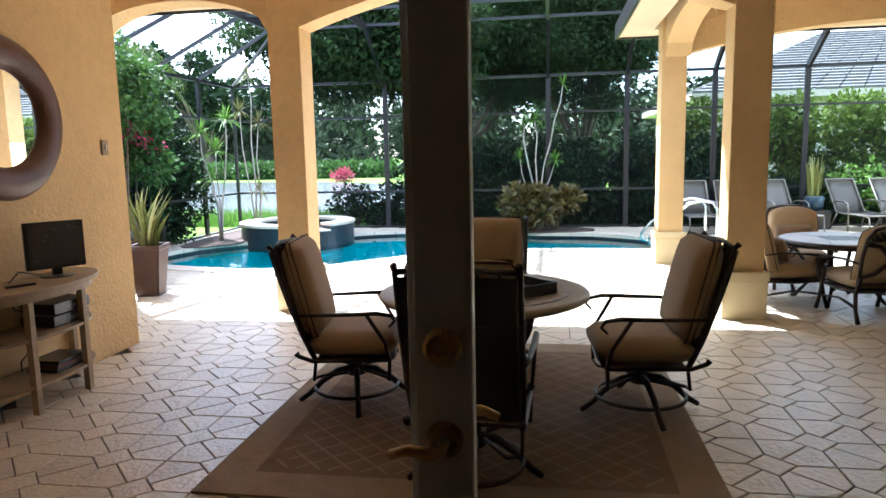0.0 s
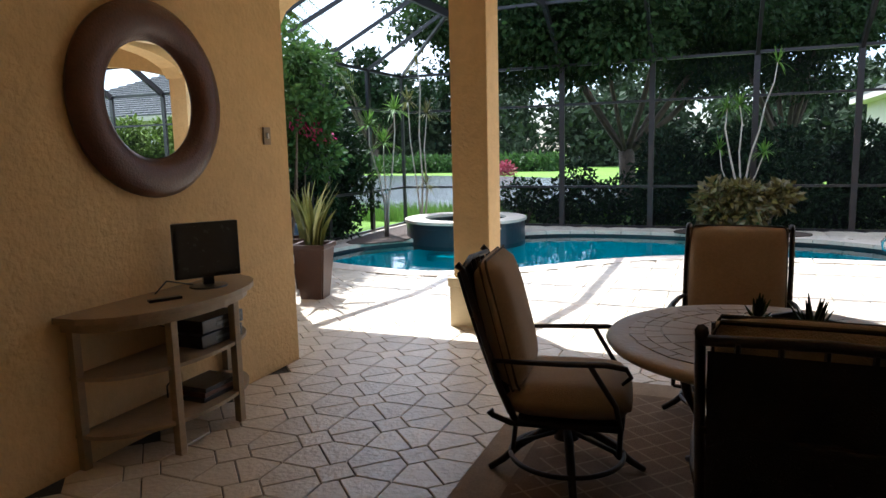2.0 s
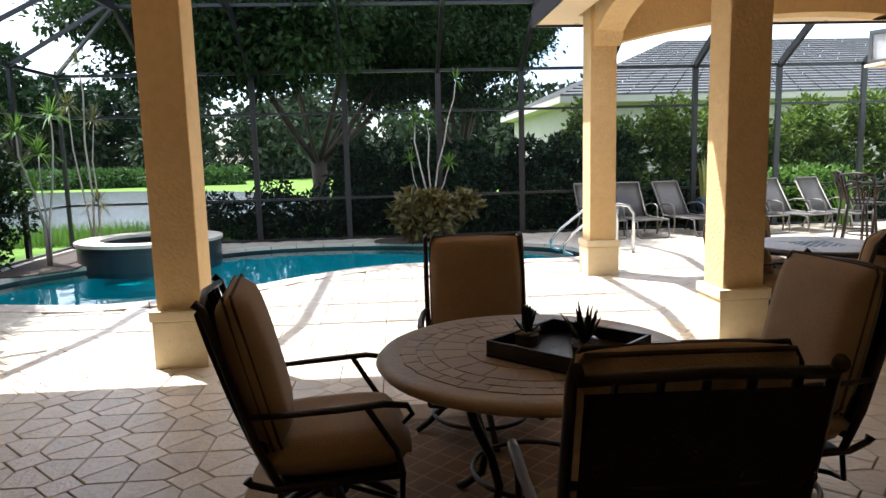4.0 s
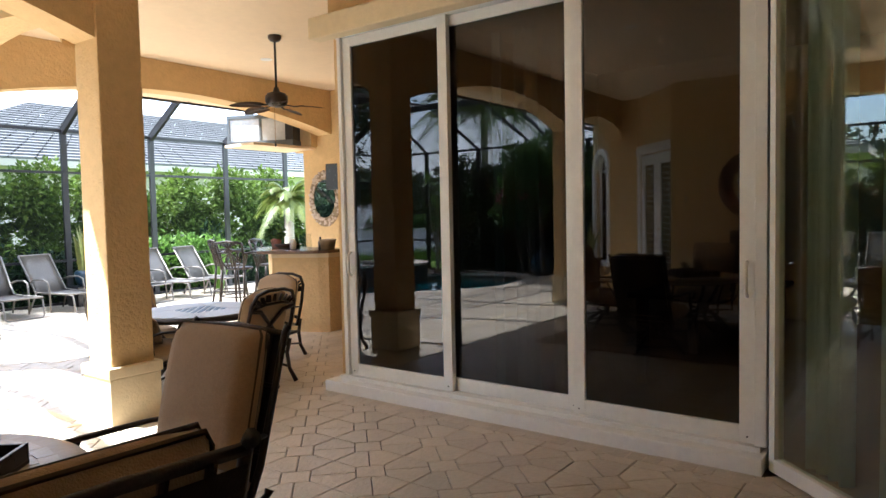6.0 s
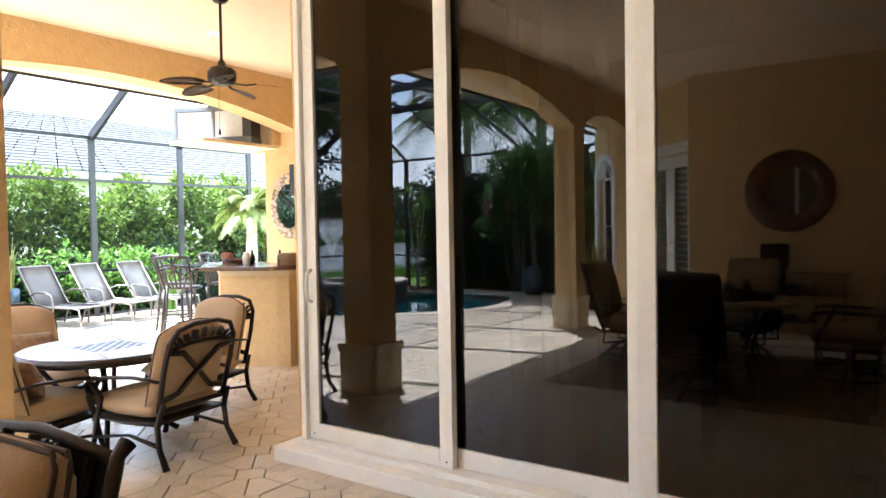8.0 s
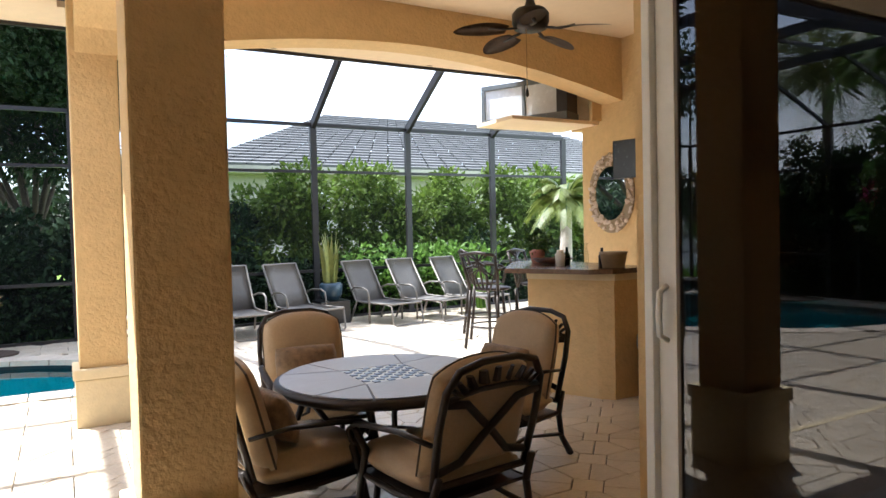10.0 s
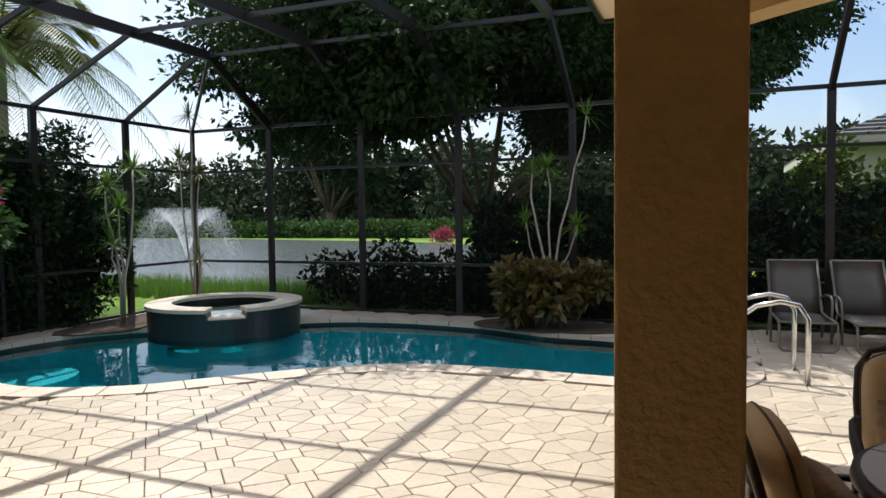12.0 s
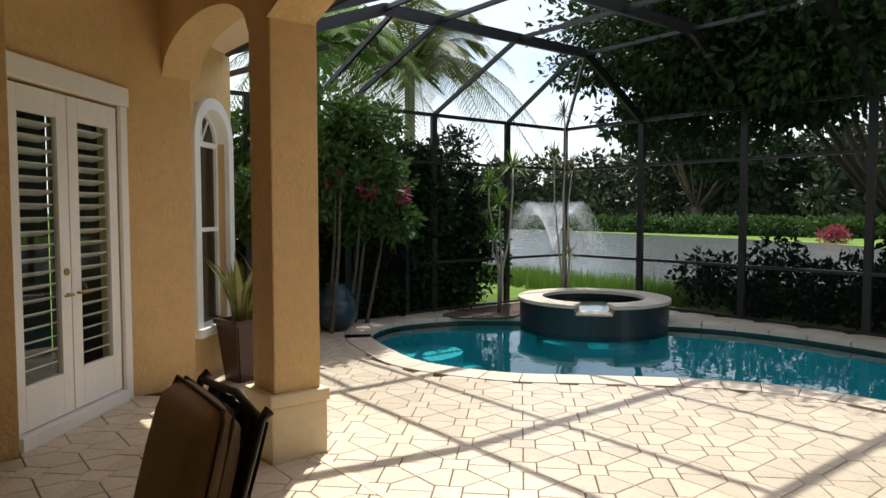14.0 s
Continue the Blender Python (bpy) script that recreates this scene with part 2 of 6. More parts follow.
M_LAMP.node_tree.nodes["Principled BSDF"].inputs["Emission Strength"].default_value = 6


# ---- mesh helpers ----
def part(name, bm, material, parent=None, label="", smooth=False):
    me = bpy.data.meshes.new(name)
    bm.to_mesh(me)
    bm.free()
    me.materials.append(material)
    if smooth:
        for p in me.polygons:
            p.use_smooth = True
    ob = new(name, me)
    if parent:
        ob.parent = parent
    if label:
        ob["label"] = label
    return ob


def raw(name, verts, faces, material, parent=None, label="", smooth=False):
    me = bpy.data.meshes.new(name)
    me.from_pydata(verts, [], faces)
    me.materials.append(material)
    if smooth:
        me.polygons.foreach_set("use_smooth", [True] * len(me.polygons))
    me.update()
    ob = new(name, me)
    if parent:
        ob.parent = parent
    if label:
        ob["label"] = label
    return ob


def thing(name, label, category, group="", at=None):
    ob = new(name)
    ob.empty_display_size = 0.1
    if at is not None:
        ob.matrix_world = at if isinstance(at, Matrix) else Matrix.Translation(at)
    return tagged(ob, label, category, group)


def box(bm, x0, x1, y0, y1, z0, z1, m=None, bevel=0.0):
    v = [bm.verts.new((x, y, z)) for z in (z0, z1) for x, y in ((x0, y0), (x1, y0), (x1, y1), (x0, y1))]
    f = [bm.faces.new([v[i] for i in q]) for q in ((3, 2, 1, 0), (4, 5, 6, 7), (0, 1, 5, 4), (1, 2, 6, 5), (2, 3, 7, 6), (3, 0, 4, 7))]
    if bevel:
        edges = list({e for q in f for e in q.edges})
        r = bmesh.ops.bevel(bm, geom=edges, offset=bevel, segments=2, profile=0.6, affect="EDGES")
        v = list({w for q in r["faces"] for w in q.verts} | {w for w in v if w.is_valid})
    if m is not None:
        bmesh.ops.transform(bm, matrix=m, verts=[w for w in v if w.is_valid])
    return bm


def boxed(x0, x1, y0, y1, z0, z1, m=None, bevel=0.0):
    return box(bmesh.new(), x0, x1, y0, y1, z0, z1, m, bevel)


def tube(bm, pts, r, sides=8, closed=False, flat=1.0):
    """A pipe along points; r is one radius or one per point; flat squeezes it upright."""
    pts = [Vector(p) for p in pts]
    n = len(pts)
    rs = r if isinstance(r, (list, tuple)) else [r] * n
    rings = []
    side = None
    for i, p in enumerate(pts):
        a = pts[(i - 1) % n] if closed or i else pts[i]
        b = pts[(i + 1) % n] if closed or i < n - 1 else pts[i]
        d = (b - a).normalized()
        ref = Vector((0, 0, 1)) if abs(d.z) < 0.95 else Vector((0, 1, 0))
        if side is None:
            side = d.cross(ref).normalized()
        else:
            side = (side - d * side.dot(d))
            side = side.normalized() if side.length > 1e-5 else d.cross(ref).normalized()
        up = side.cross(d)
        rings.append([bm.verts.new(p + rs[i] * (math.cos(2 * math.pi * k / sides) * side + flat * math.sin(2 * math.pi * k / sides) * up)) for k in range(sides)])
    for i in range(n if closed else n - 1):
        a, b = rings[i], rings[(i + 1) % n]
        for k in range(sides):
            bm.faces.new((a[k], a[(k + 1) % sides], b[(k + 1) % sides], b[k]))
    if not closed:
        bm.faces.new(rings[0][::-1])
        bm.faces.new(rings[-1])
    return bm


def tubed(pts, r, sides=8, closed=False, flat=1.0):
    return tube(bmesh.new(), pts, r, sides, closed, flat)


def lathe(profile, sides=24, bm=None, cx=0, cy=0):
    """A turned shape: (radius, height) pairs from the bottom up."""
    bm = bm or bmesh.new()
    rings = []
    for r, z in profile:
        rings.append([bm.verts.new((cx + r * math.cos(2 * math.pi * k / sides), cy + r * math.sin(2 * math.pi * k / sides), z)) for k in range(sides)])
    for a, b in zip(rings, rings[1:]):
        for k in range(sides):
            bm.faces.new((a[k], a[(k + 1) % sides], b[(k + 1) % sides], b[k]))
    bm.faces.new(rings[0][::-1])
    bm.faces.new(rings[-1])
    return bm


def prism(outline, z0, z1, bm=None):
    bm = bm or bmesh.new()
    lo = [bm.verts.new((x, y, z0)) for x, y in outline]
    hi = [bm.verts.new((x, y, z1)) for x, y in outline]
    bm.faces.new(lo[::-1])
    bm.faces.new(hi)
    n = len(outline)
    for i in range(n):
        bm.faces.new((lo[i], lo[(i + 1) % n], hi[(i + 1) % n], hi[i]))
    return bm


def ring_sheet(outer, inner, z):
    """A flat sheet with holes."""
    bm = bmesh.new()
    edges = []
    for loop in (outer, *inner):
        vs = [bm.verts.new((x, y, z)) for x, y in loop]
        edges += [bm.edges.new((vs[i], vs[(i + 1) % len(vs)])) for i in range(len(vs))]
    bmesh.ops.triangle_fill(bm, edges=edges, use_beauty=True)
    for f in bm.faces:
        if f.normal.z < 0:
            f.normal_flip()
    return bm


def smooth_loop(pts, n=6):
    out = []
    k = len(pts)
    for i in range(k):
        p0, p1, p2, p3 = (Vector(pts[(i + j) % k]) for j in (-1, 0, 1, 2))
        for s in range(n):
            t = s / n
            out.append(tuple(0.5 * ((2 * p1) + (p2 - p0) * t + (2 * p0 - 5 * p1 + 4 * p2 - p3) * t * t + (3 * p1 - p0 - 3 * p2 + p3) * t ** 3)))
    return out


def grown(loop, d):
    n = len(loop)
    out = []
    for i in range(n):
        a, b = Vector(loop[i - 1]), Vector(loop[(i + 1) % n])
        t = (b - a).normalized()
        out.append((loop[i][0] + t.y * d, loop[i][1] - t.x * d))
    return out


def cushion(bm, w, d, h, puff=0.35, nx=10, ny=10, m=None):
    """A soft pad: w by d, h thick in its middle, with rounded corners."""
    tops, bots = [], []
    for j in range(ny + 1):
        for i in range(nx + 1):
            u, v = 2 * i / nx - 1, 2 * j / ny - 1
            k = (1 - abs(u) ** 3.5) * (1 - abs(v) ** 3.5)
            q = max(0.0, k) ** puff
            sx = 1 - 0.05 * abs(v) ** 4
            sy = 1 - 0.05 * abs(u) ** 4
            x, y = u * w / 2 * sx, v * d / 2 * sy
            tops.append(bm.verts.new((x, y, h / 2 * (0.12 + 0.88 * q))))
            bots.append(bm.verts.new((x, y, -h / 2 * (0.12 + 0.88 * q))))
    g = nx + 1
    for j in range(ny):
        for i in range(nx):
            a = j * g + i
            bm.faces.new((tops[a], tops[a + 1], tops[a + g + 1], tops[a + g]))
            bm.faces.new((bots[a + g], bots[a + g + 1], bots[a + 1], bots[a]))
    rim = [i for i in range(g)] + [j * g + nx for j in range(1, ny + 1)] + [ny * g + i for i in range(nx - 1, -1, -1)] + [j * g for j in range(ny - 1, 0, -1)]
    for a, b in zip(rim, rim[1:] + rim[:1]):
        bm.faces.new((bots[a], bots[b], tops[b], tops[a]))
    if m is not None:
        bmesh.ops.transform(bm, matrix=m, verts=tops + bots)
    return bm


def leaves(rng, centres, radii, count, size, squash=1.0, droop=0.2, shell=0.55):
    """Vertices and faces of many small folded leaves spread through clumps."""
    c = np.array(centres, float)
    r = np.array(radii, float)
    if r.ndim == 1:
        r = np.stack([r, r, r * squash], 1)
    vol = r.prod(1) ** (2 / 3)
    pick = rng.choice(len(c), count, p=vol / vol.sum())
    d = rng.normal(size=(count, 3))
    d /= np.linalg.norm(d, axis=1)[:, None]
    rad = (shell + (1 - shell) * rng.random(count)) * (0.8 + 0.35 * rng.random(count))
    base = c[pick] + d * r[pick] * rad[:, None]
    along = d + rng.normal(size=(count, 3)) * 0.8 - np.array([0, 0, droop])
    along /= np.linalg.norm(along, axis=1)[:, None]
    side = np.cross(along, rng.normal(size=(count, 3)))
    side /= np.linalg.norm(side, axis=1)[:, None]
    up = np.cross(side, along)
    s = size * (0.6 + 0.8 * rng.random(count))[:, None]
    tip = base + along * s
    mid = base + along * s * 0.45
    v = np.stack([base, mid + side * s * 0.26 + up * s * 0.08, tip, mid - side * s * 0.26 + up * s * 0.08], 1).reshape(-1, 3)
    k = np.arange(count) * 4
    f = np.concatenate([np.stack([k, k + 1, k + 2], 1), np.stack([k, k + 2, k + 3], 1)])
    return v.tolist(), f.tolist()


def structure(ob, label, category):
    return tagged(ob, label, category, kind="structure")

# ---- ground, pool, lake ----
POOL = smooth_loop([(-5.87, 9.15), (-4.8, 8.8), (-4.05, 8.73), (-3.2, 9.08), (-2.6, 9.65), (-1.85, 10.35), (-1.1, 10.78), (-0.2, 10.9), (1.1, 10.88), (1.8, 10.95), (2.05, 11.58), (1.75, 12.38), (0.84, 13.0), (-0.2, 13.13), (-1.2, 13.48), (-2.5, 13.58), (-3.6, 13.33), (-4.6, 12.58), (-5.82, 11.6), (-6.32, 10.85), (-6.42, 9.9)], 5)
DECK = [(-7.05, 0.88), (9.3, 0.88), (9.3, 14.35), (-7.05, 14.35)]
far = 600
ground = part("ground", ring_sheet([(-far, -far), (far, -far), (far, far), (-far, far)], [POOL], -0.06), M_GRASS)
structure(ground, "green lawn around the house and down to the lake", "ground")
LAKE = smooth_loop([(-40, 17.6), (-20, 16.6), (-7.5, 16.4), (-4.0, 17.5), (-2.6, 21.0), (-4.0, 27.0), (-6.0, 33.0), (-10, 39), (-20, 44), (-45, 48), (-75, 44), (-80, 25)], 6)
lake = part("water", ring_sheet(LAKE, [], -0.03), M_LAKE)
structure(lake, "rippled grey lake reflecting the bright sky", "lake")

basin = thing("pool", "kidney-shaped swimming pool with teal water", "pool")
bm = bmesh.new()
n = len(POOL)
rows = []
for inset, z in ((0, -0.02), (0.0, -0.18), (0.03, -0.9), (0.25, -1.25), (0.6, -1.35)):
    rows.append([bm.verts.new((x, y, z)) for x, y in grown(POOL, -inset)])
for a, b in zip(rows, rows[1:]):
    for i in range(n):
        bm.faces.new((a[i], b[i], b[(i + 1) % n], a[(i + 1) % n]))
bm.faces.new(rows[-1])
part("pool_shell", bm, M_POOL, basin)
bm = bmesh.new()
lo = [bm.verts.new((x, y, -0.19)) for x, y in grown(POOL, -0.006)]
hi = [bm.verts.new((x, y, -0.01)) for x, y in grown(POOL, -0.006)]
for i in range(n):
    bm.faces.new((lo[i], lo[(i + 1) % n], hi[(i + 1) % n], hi[i]))
part("tile_band", bm, M_POOLTILE, basin, "band of small dark blue waterline tiles")
water = part("water_surface", ring_sheet(grown(POOL, -0.012), [], -0.09), M_WATER, basin, "clear teal pool water")
# steps at the shallow ends
for cx, cy, sx, sy, r in ((1.75, 11.6, -1, 0, 1.15), (-5.85, 9.9, 1, 0, 1.0)):
    for k, zz in enumerate((-0.32, -0.6)):
        pts = [(cx + sx * 0.1 + (r - 0.35 * (1 - k)) * math.cos(a) * 0.8, cy + (r - 0.35 * (1 - k)) * math.sin(a)) for a in [2 * math.pi * q / 20 for q in range(20)]]
        part("pool_step", prism(pts, -1.2, zz), M_POOL, basin)

# coping stones round the pool
cop = structure(thing("pool_coping", "pale stone coping round the pool edge", "coping"), "pale stone coping round the pool edge", "coping")
outer, inner = grown(POOL, 0.30), grown(POOL, -0.03)
step = 2
for i in range(0, n, step):
    ids = [(i + k) % n for k in range(step + 1)]
    bm = bmesh.new()
    g = 0.004
    def lerp(a, b, t):
        return (a[0] + (b[0] - a[0]) * t, a[1] + (b[1] - a[1]) * t)
    o = [outer[j] for j in ids]
    q = [inner[j] for j in ids]
    o[0], q[0] = lerp(o[0], o[1], 0.03), lerp(q[0], q[1], 0.03)
    o[-1], q[-1] = lerp(o[-1], o[-2], 0.03), lerp(q[-1], q[-2], 0.03)
    prism(o[::-1] + q, -0.05, 0.012, bm)
    bmesh.ops.recalc_face_normals(bm, faces=bm.faces[:])
    part("coping_stone", bm, M_COPING, cop)

# bedding under the pavers
bed = part("pavement", ring_sheet(DECK, [grown(POOL, 0.28)], -0.012), M_JOINT)
structure(bed, "tan stone paving of the pool deck and covered terrace", "paving")
edge = part("pavement_edge", boxed(9.3, 9.36, 0.88, 14.35, -0.3, 0.0), M_COPING, bed)


# ---- house ----
def wall(name, x0, x1, y0, y1, z0, z1, material=M_STUCCO, label="orange textured stucco wall", m=None):
    return structure(part(name, boxed(x0, x1, y0, y1, z0, z1, m), material), label, "wall")


CEIL = 3.54
WALL_TOP = 3.57
mirror_wall = wall("wall_west", -3.76, -3.5, 0.78, 4.98, 0, WALL_TOP)


def slanted(name, a, b, thick, openings, z1=WALL_TOP, label="orange textured stucco wall"):
    """A wall from a to b (its face on the left of the way), with openings (s0, s1, z0, z1) cut through."""
    a, b = Vector((*a, 0)), Vector((*b, 0))
    length = (b - a).length
    ang = math.atan2(b.y - a.y, b.x - a.x)
    m = Matrix.Translation(a) @ Matrix.Rotation(ang, 4, "Z")
    bm = bmesh.new()
    s = 0.0
    for s0, s1, z0, zt in openings:
        if s0 > s:
            box(bm, s, s0, -thick, 0, 0, z1)
        if z0 > 0:
            box(bm, s0, s1, -thick, 0, 0, z0)
        if zt < z1:
            box(bm, s0, s1, -thick, 0, zt, z1)
        s = s1
    if s < length:
        box(bm, s, length, -thick, 0, 0, z1)
    bmesh.ops.transform(bm, matrix=m, verts=bm.verts[:])
    structure(part(name, bm, M_STUCCO), label, "wall")
    return m


# entrance wall with the double door the camera comes through
DOOR_Y = 0.82
wall("wall_south_left", -3.5, -1.26, 0.78, 0.96, 0, WALL_TOP)
wall("wall_south_right", 0.821, 2.36, 0.78, 0.96, 0, WALL_TOP)
wall("wall_south_head", -1.26, 0.821, 0.78, 0.96, 2.5, WALL_TOP)
# slanted wall with French doors
FR = slanted("wall_northwest", (-4.62, 5.93), (-3.52, 4.87), 0.2, [(0.10, 1.38, 0.0, 2.50)])
wall("wall_pier", -4.9, -4.63, 5.93, 6.50, 0, WALL_TOP)
WIN = slanted("wall_window", (-5.32, 7.14), (-4.65, 6.47), 0.2, [(0.17, 0.79, 0.52, 2.62)])
wall("wall_west_far", -9.0, -5.32, 6.9, 7.12, 0, WALL_TOP)
# end wall of the bar
wall("wall_east", 7.0, 7.3, 5.795, 10.1, 0, WALL_TOP)
wall("wall_slider_end", 3.76, 7.3, 5.595, 5.795, 0, WALL_TOP)
wall("wall_slider_return", 3.545, 3.76, 5.595, 5.795, 0, WALL_TOP)
wall("wall_slider_head", 3.29, 3.56, 2.15, 5.595, 3.06, WALL_TOP)

# closed rooms behind the walls
structure(part("floor", boxed(-3.7, 2.3, -3.4, 0.84, -0.1, -0.004), M_ROOMFLOOR), "tiled floor of the dim front room", "floor")
for i, (nm, a) in enumerate((("wall_room_left", (-3.7, -3.5, -3.4, 0.78)), ("wall_room_right", (2.1, 2.3, -3.4, 0.78)), ("wall_room_back", (-3.5, 2.1, -3.4, -3.2)))):
    structure(part(nm, boxed(*a, 0, 3.2), M_ROOMDARK), "tan painted wall of the dim front room", "wall")
structure(part("ceiling_room", boxed(-3.7, 2.3, -3.4, 0.78, 3.2, 3.3), M_CEIL), "plain ceiling of the dim front room", "ceiling")
structure(part("floor_lounge", prism([(3.57, 5.79), (3.42, 2.14), (2.36, 1.02), (2.36, -1.6), (8.9, -1.6), (8.9, 5.79)][::-1], -0.1, 0.06), M_ROOMFLOOR), "dark tiled floor of the room behind the sliders", "floor")
for nm, a in (("wall_lounge_back", (8.8, 9.0, -1.6, 5.75)), ("wall_lounge_south", (2.3, 8.8, -1.6, -1.4)), ("wall_lounge_side", (7.3, 8.8, 5.595, 5.795))):
    structure(part(nm, boxed(*a, 0, CEIL - 0.002), M_ROOMDARK), "tan painted wall of the dark lounge", "wall")

# ceiling and roof
bm = bmesh.new()
box(bm, -4.9, 1.5, 0.78, 6.5, CEIL, CEIL + 0.05)
box(bm, 1.5, 9.0, -1.6, 9.72, CEIL, CEIL + 0.05)
structure(part("ceiling", bm, M_CEIL), "smooth peach ceiling of the covered terrace", "ceiling")


def beam(name, along, lo, hi, at, thick, spring, apex, z1=WALL_TOP, profile=2.0, ends=(0.0, 0.0)):
    """A beam with an arched underside between two columns; along is its axis."""
    bm = bmesh.new()
    steps = 24
    prev = None
    for i in range(steps + 1):
        t = -1 + 2 * i / steps
        z = spring + (apex - spring) * max(0, 1 - abs(t) ** profile) ** (1 / profile if profile > 2.0 else 0.5 if profile == 2.0 else 1)
        p = lo + (hi - lo) * i / steps
        ring = []
        for q, zz in ((at - thick / 2, z), (at + thick / 2, z), (at + thick / 2, z1), (at - thick / 2, z1)):
            ring.append(bm.verts.new((p, q, zz) if along == "x" else (q, p, zz)))
        if prev:
            for k in range(4):
                bm.faces.new((prev[k], prev[(k + 1) % 4], ring[(k + 1) % 4], ring[k]))
        else:
            bm.faces.new(ring[::-1])
        prev = ring
    bm.faces.new(prev)
    bmesh.ops.recalc_face_normals(bm, faces=bm.faces[:])
    return structure(part(name, bm, M_STUCCO), "orange stucco beam arched over the terrace opening", "beam")


LX, LY = -2.55, 6.42
RX, RY = 1.79, 6.38
MX, MY = 1.66, 9.575
S = 0.165
beam("beam_1", "x", -4.63, LX - S, LY, 2 * S - 0.004, 2.80, 3.14)
beam("beam_2", "x", LX + S, RX - S, (LY + RY) / 2, 2 * S - 0.004, 2.82, 3.20, profile=1.9)
beam("beam_3", "y", RY + S, MY - S, RX - 0.085, 2 * S - 0.004, 2.80, 3.20)
beam("beam_4", "x", MX + S, 7.0, MY, 2 * S - 0.004, 2.84, 3.17, profile=1.9)


def column(x, y, label):
    c = thing("column", label, "column", "terrace columns", (x, y, 0))
    part("shaft", boxed(-S, S, -S, S, 0.44, WALL_TOP, bevel=0.012), M_STUCCO, c)
    part("pedestal", boxed(-0.198, 0.198, -0.198, 0.198, 0, 0.362, bevel=0.01), M_PED, c, "cream painted pedestal")
    part("pedestal_cap", boxed(-0.212, 0.212, -0.212, 0.212, 0.364, 0.445, bevel=0.012), M_PED, c, "cream painted cap of the pedestal")
    return c


column(LX, LY, "square orange stucco column on a cream pedestal")
column(RX, RY, "square orange stucco column on a cream pedestal beside the dining set")
column(MX, MY, "square orange stucco column at the outer corner of the terrace")

# eaves and roof over the terrace
bm = bmesh.new()
for x0, x1, y0, y1 in ((-5.2, 1.0, 6.56, 7.05), (1.0, 1.44, 6.6, 10.3), (1.44, 6.98, 9.76, 10.3)):
    box(bm, x0, x1, y0, y1, 3.22, 3.27)
structure(part("eaves", bm, M_CEIL), "pale soffit under the roof edge", "soffit")
bm = bmesh.new()
for x0, x1, y0, y1 in ((-5.2, 0.97, 7.05, 7.09), (0.96, 1.0, 7.05, 10.34), (0.96, 7.3, 10.3, 10.34)):
    box(bm, x0, x1, y0, y1, 3.19, 3.40)
structure(part("fascia", bm, M_BRONZE), "dark bronze gutter along the roof edge", "gutter")


def slope(name, quads, material, label, cat):
    bm = bmesh.new()
    for q in quads:
        vs = [bm.verts.new(p) for p in q]
        bm.faces.new(vs)
    bmesh.ops.solidify(bm, geom=bm.faces[:], thickness=0.08)
    bmesh.ops.recalc_face_normals(bm, faces=bm.faces[:])
    return structure(part(name, bm, material), label, cat)


slope("roof", [[(-6, 7.08, 3.41), (0.97, 7.08, 3.41), (4.0, 3.0, 5.4), (-6, 3.0, 5.4)], [(0.97, 7.08, 3.41), (0.97, 10.33, 3.41), (4.0, 7.0, 5.4), (4.0, 3.0, 5.4)], [(0.97, 10.33, 3.41), (9.6, 10.33, 3.41), (9.6, 7.0, 5.4), (4.0, 7.0, 5.4)],
               [(-6, 3.0, 5.4), (4, 3.0, 5.4), (4, -4, 3.4), (-6, -4, 3.4)], [(4.0, 7.0, 5.4), (9.6, 7.0, 5.4), (9.6, -4, 3.4), (4, -4, 3.4)]], M_ROOFTILE, "grey tiled roof over the house", "roof")

# ---- screen cage ----
cage = structure(thing("screen_cage", "dark bronze aluminium pool cage with insect screen", "pool cage"), "dark bronze aluminium pool cage with insect screen", "pool cage")
PX = [-6.98, -5.30, -3.50, -1.80, -0.03, 1.56, 3.26, 4.98, 6.67, 8.415, 10.1]
BY, EZ, MZ, LZ, KY, KZ = 14.24, 3.15, 2.40, 0.80, 12.78, 4.05
LXX = -6.98
PY = [12.72, 11.10, 9.5, 8.0, 7.2]


def bar(name, a, b, w, h):
    a, b = Vector(a), Vector(b)
    d = b - a
    m = Matrix.Translation(a) @ d.to_track_quat("X", "Z").to_matrix().to_4x4()
    return part(name, boxed(0, d.length, -w / 2, w / 2, -h / 2, h / 2, m), M_BRONZE, cage)


for x in PX:
    bar("post", (x, BY, -0.02), (x, BY, EZ), 0.06, 0.10 if x > LXX else 0.06)
for y in PY:
    bar("post", (LXX, y, -0.02), (LXX, y, EZ), 0.10, 0.06)
for z, w in ((EZ, 0.055), (MZ, 0.045), (LZ, 0.045), (0.02, 0.05)):
    bar("rail", (PX[0], BY, z), (PX[-1], BY, z), 0.05, w)
    if z == MZ or z == EZ:
        bar("rail", (LXX, 7.2, z), (LXX, BY, z), 0.05, w)
    else:
        bar("rail", (LXX, 10.6, z), (LXX, BY, z), 0.05, w)
for i, x in enumerate(PX[1:-1]):
    bar("rib", (x, BY, EZ), (x, KY, KZ), 0.06, 0.14)
    south = 7.9 if x < 1.0 else 11.0
    bar("rib", (x, KY, KZ), (x, south + 1.15, KZ), 0.06, 0.14)
    bar("rib", (x, south + 1.15, KZ), (x, south - (0.82 if x < 1.0 else 0.78), 3.28), 0.06, 0.14)
for y in (KY, 11.3, 9.9):
    bar("purlin", (PX[1], y, KZ), (PX[-2] if y > 11 else PX[4], y, KZ), 0.05, 0.05)
bar("purlin", (PX[1], 9.05, KZ), (PX[4], 9.05, KZ), 0.05, 0.05)
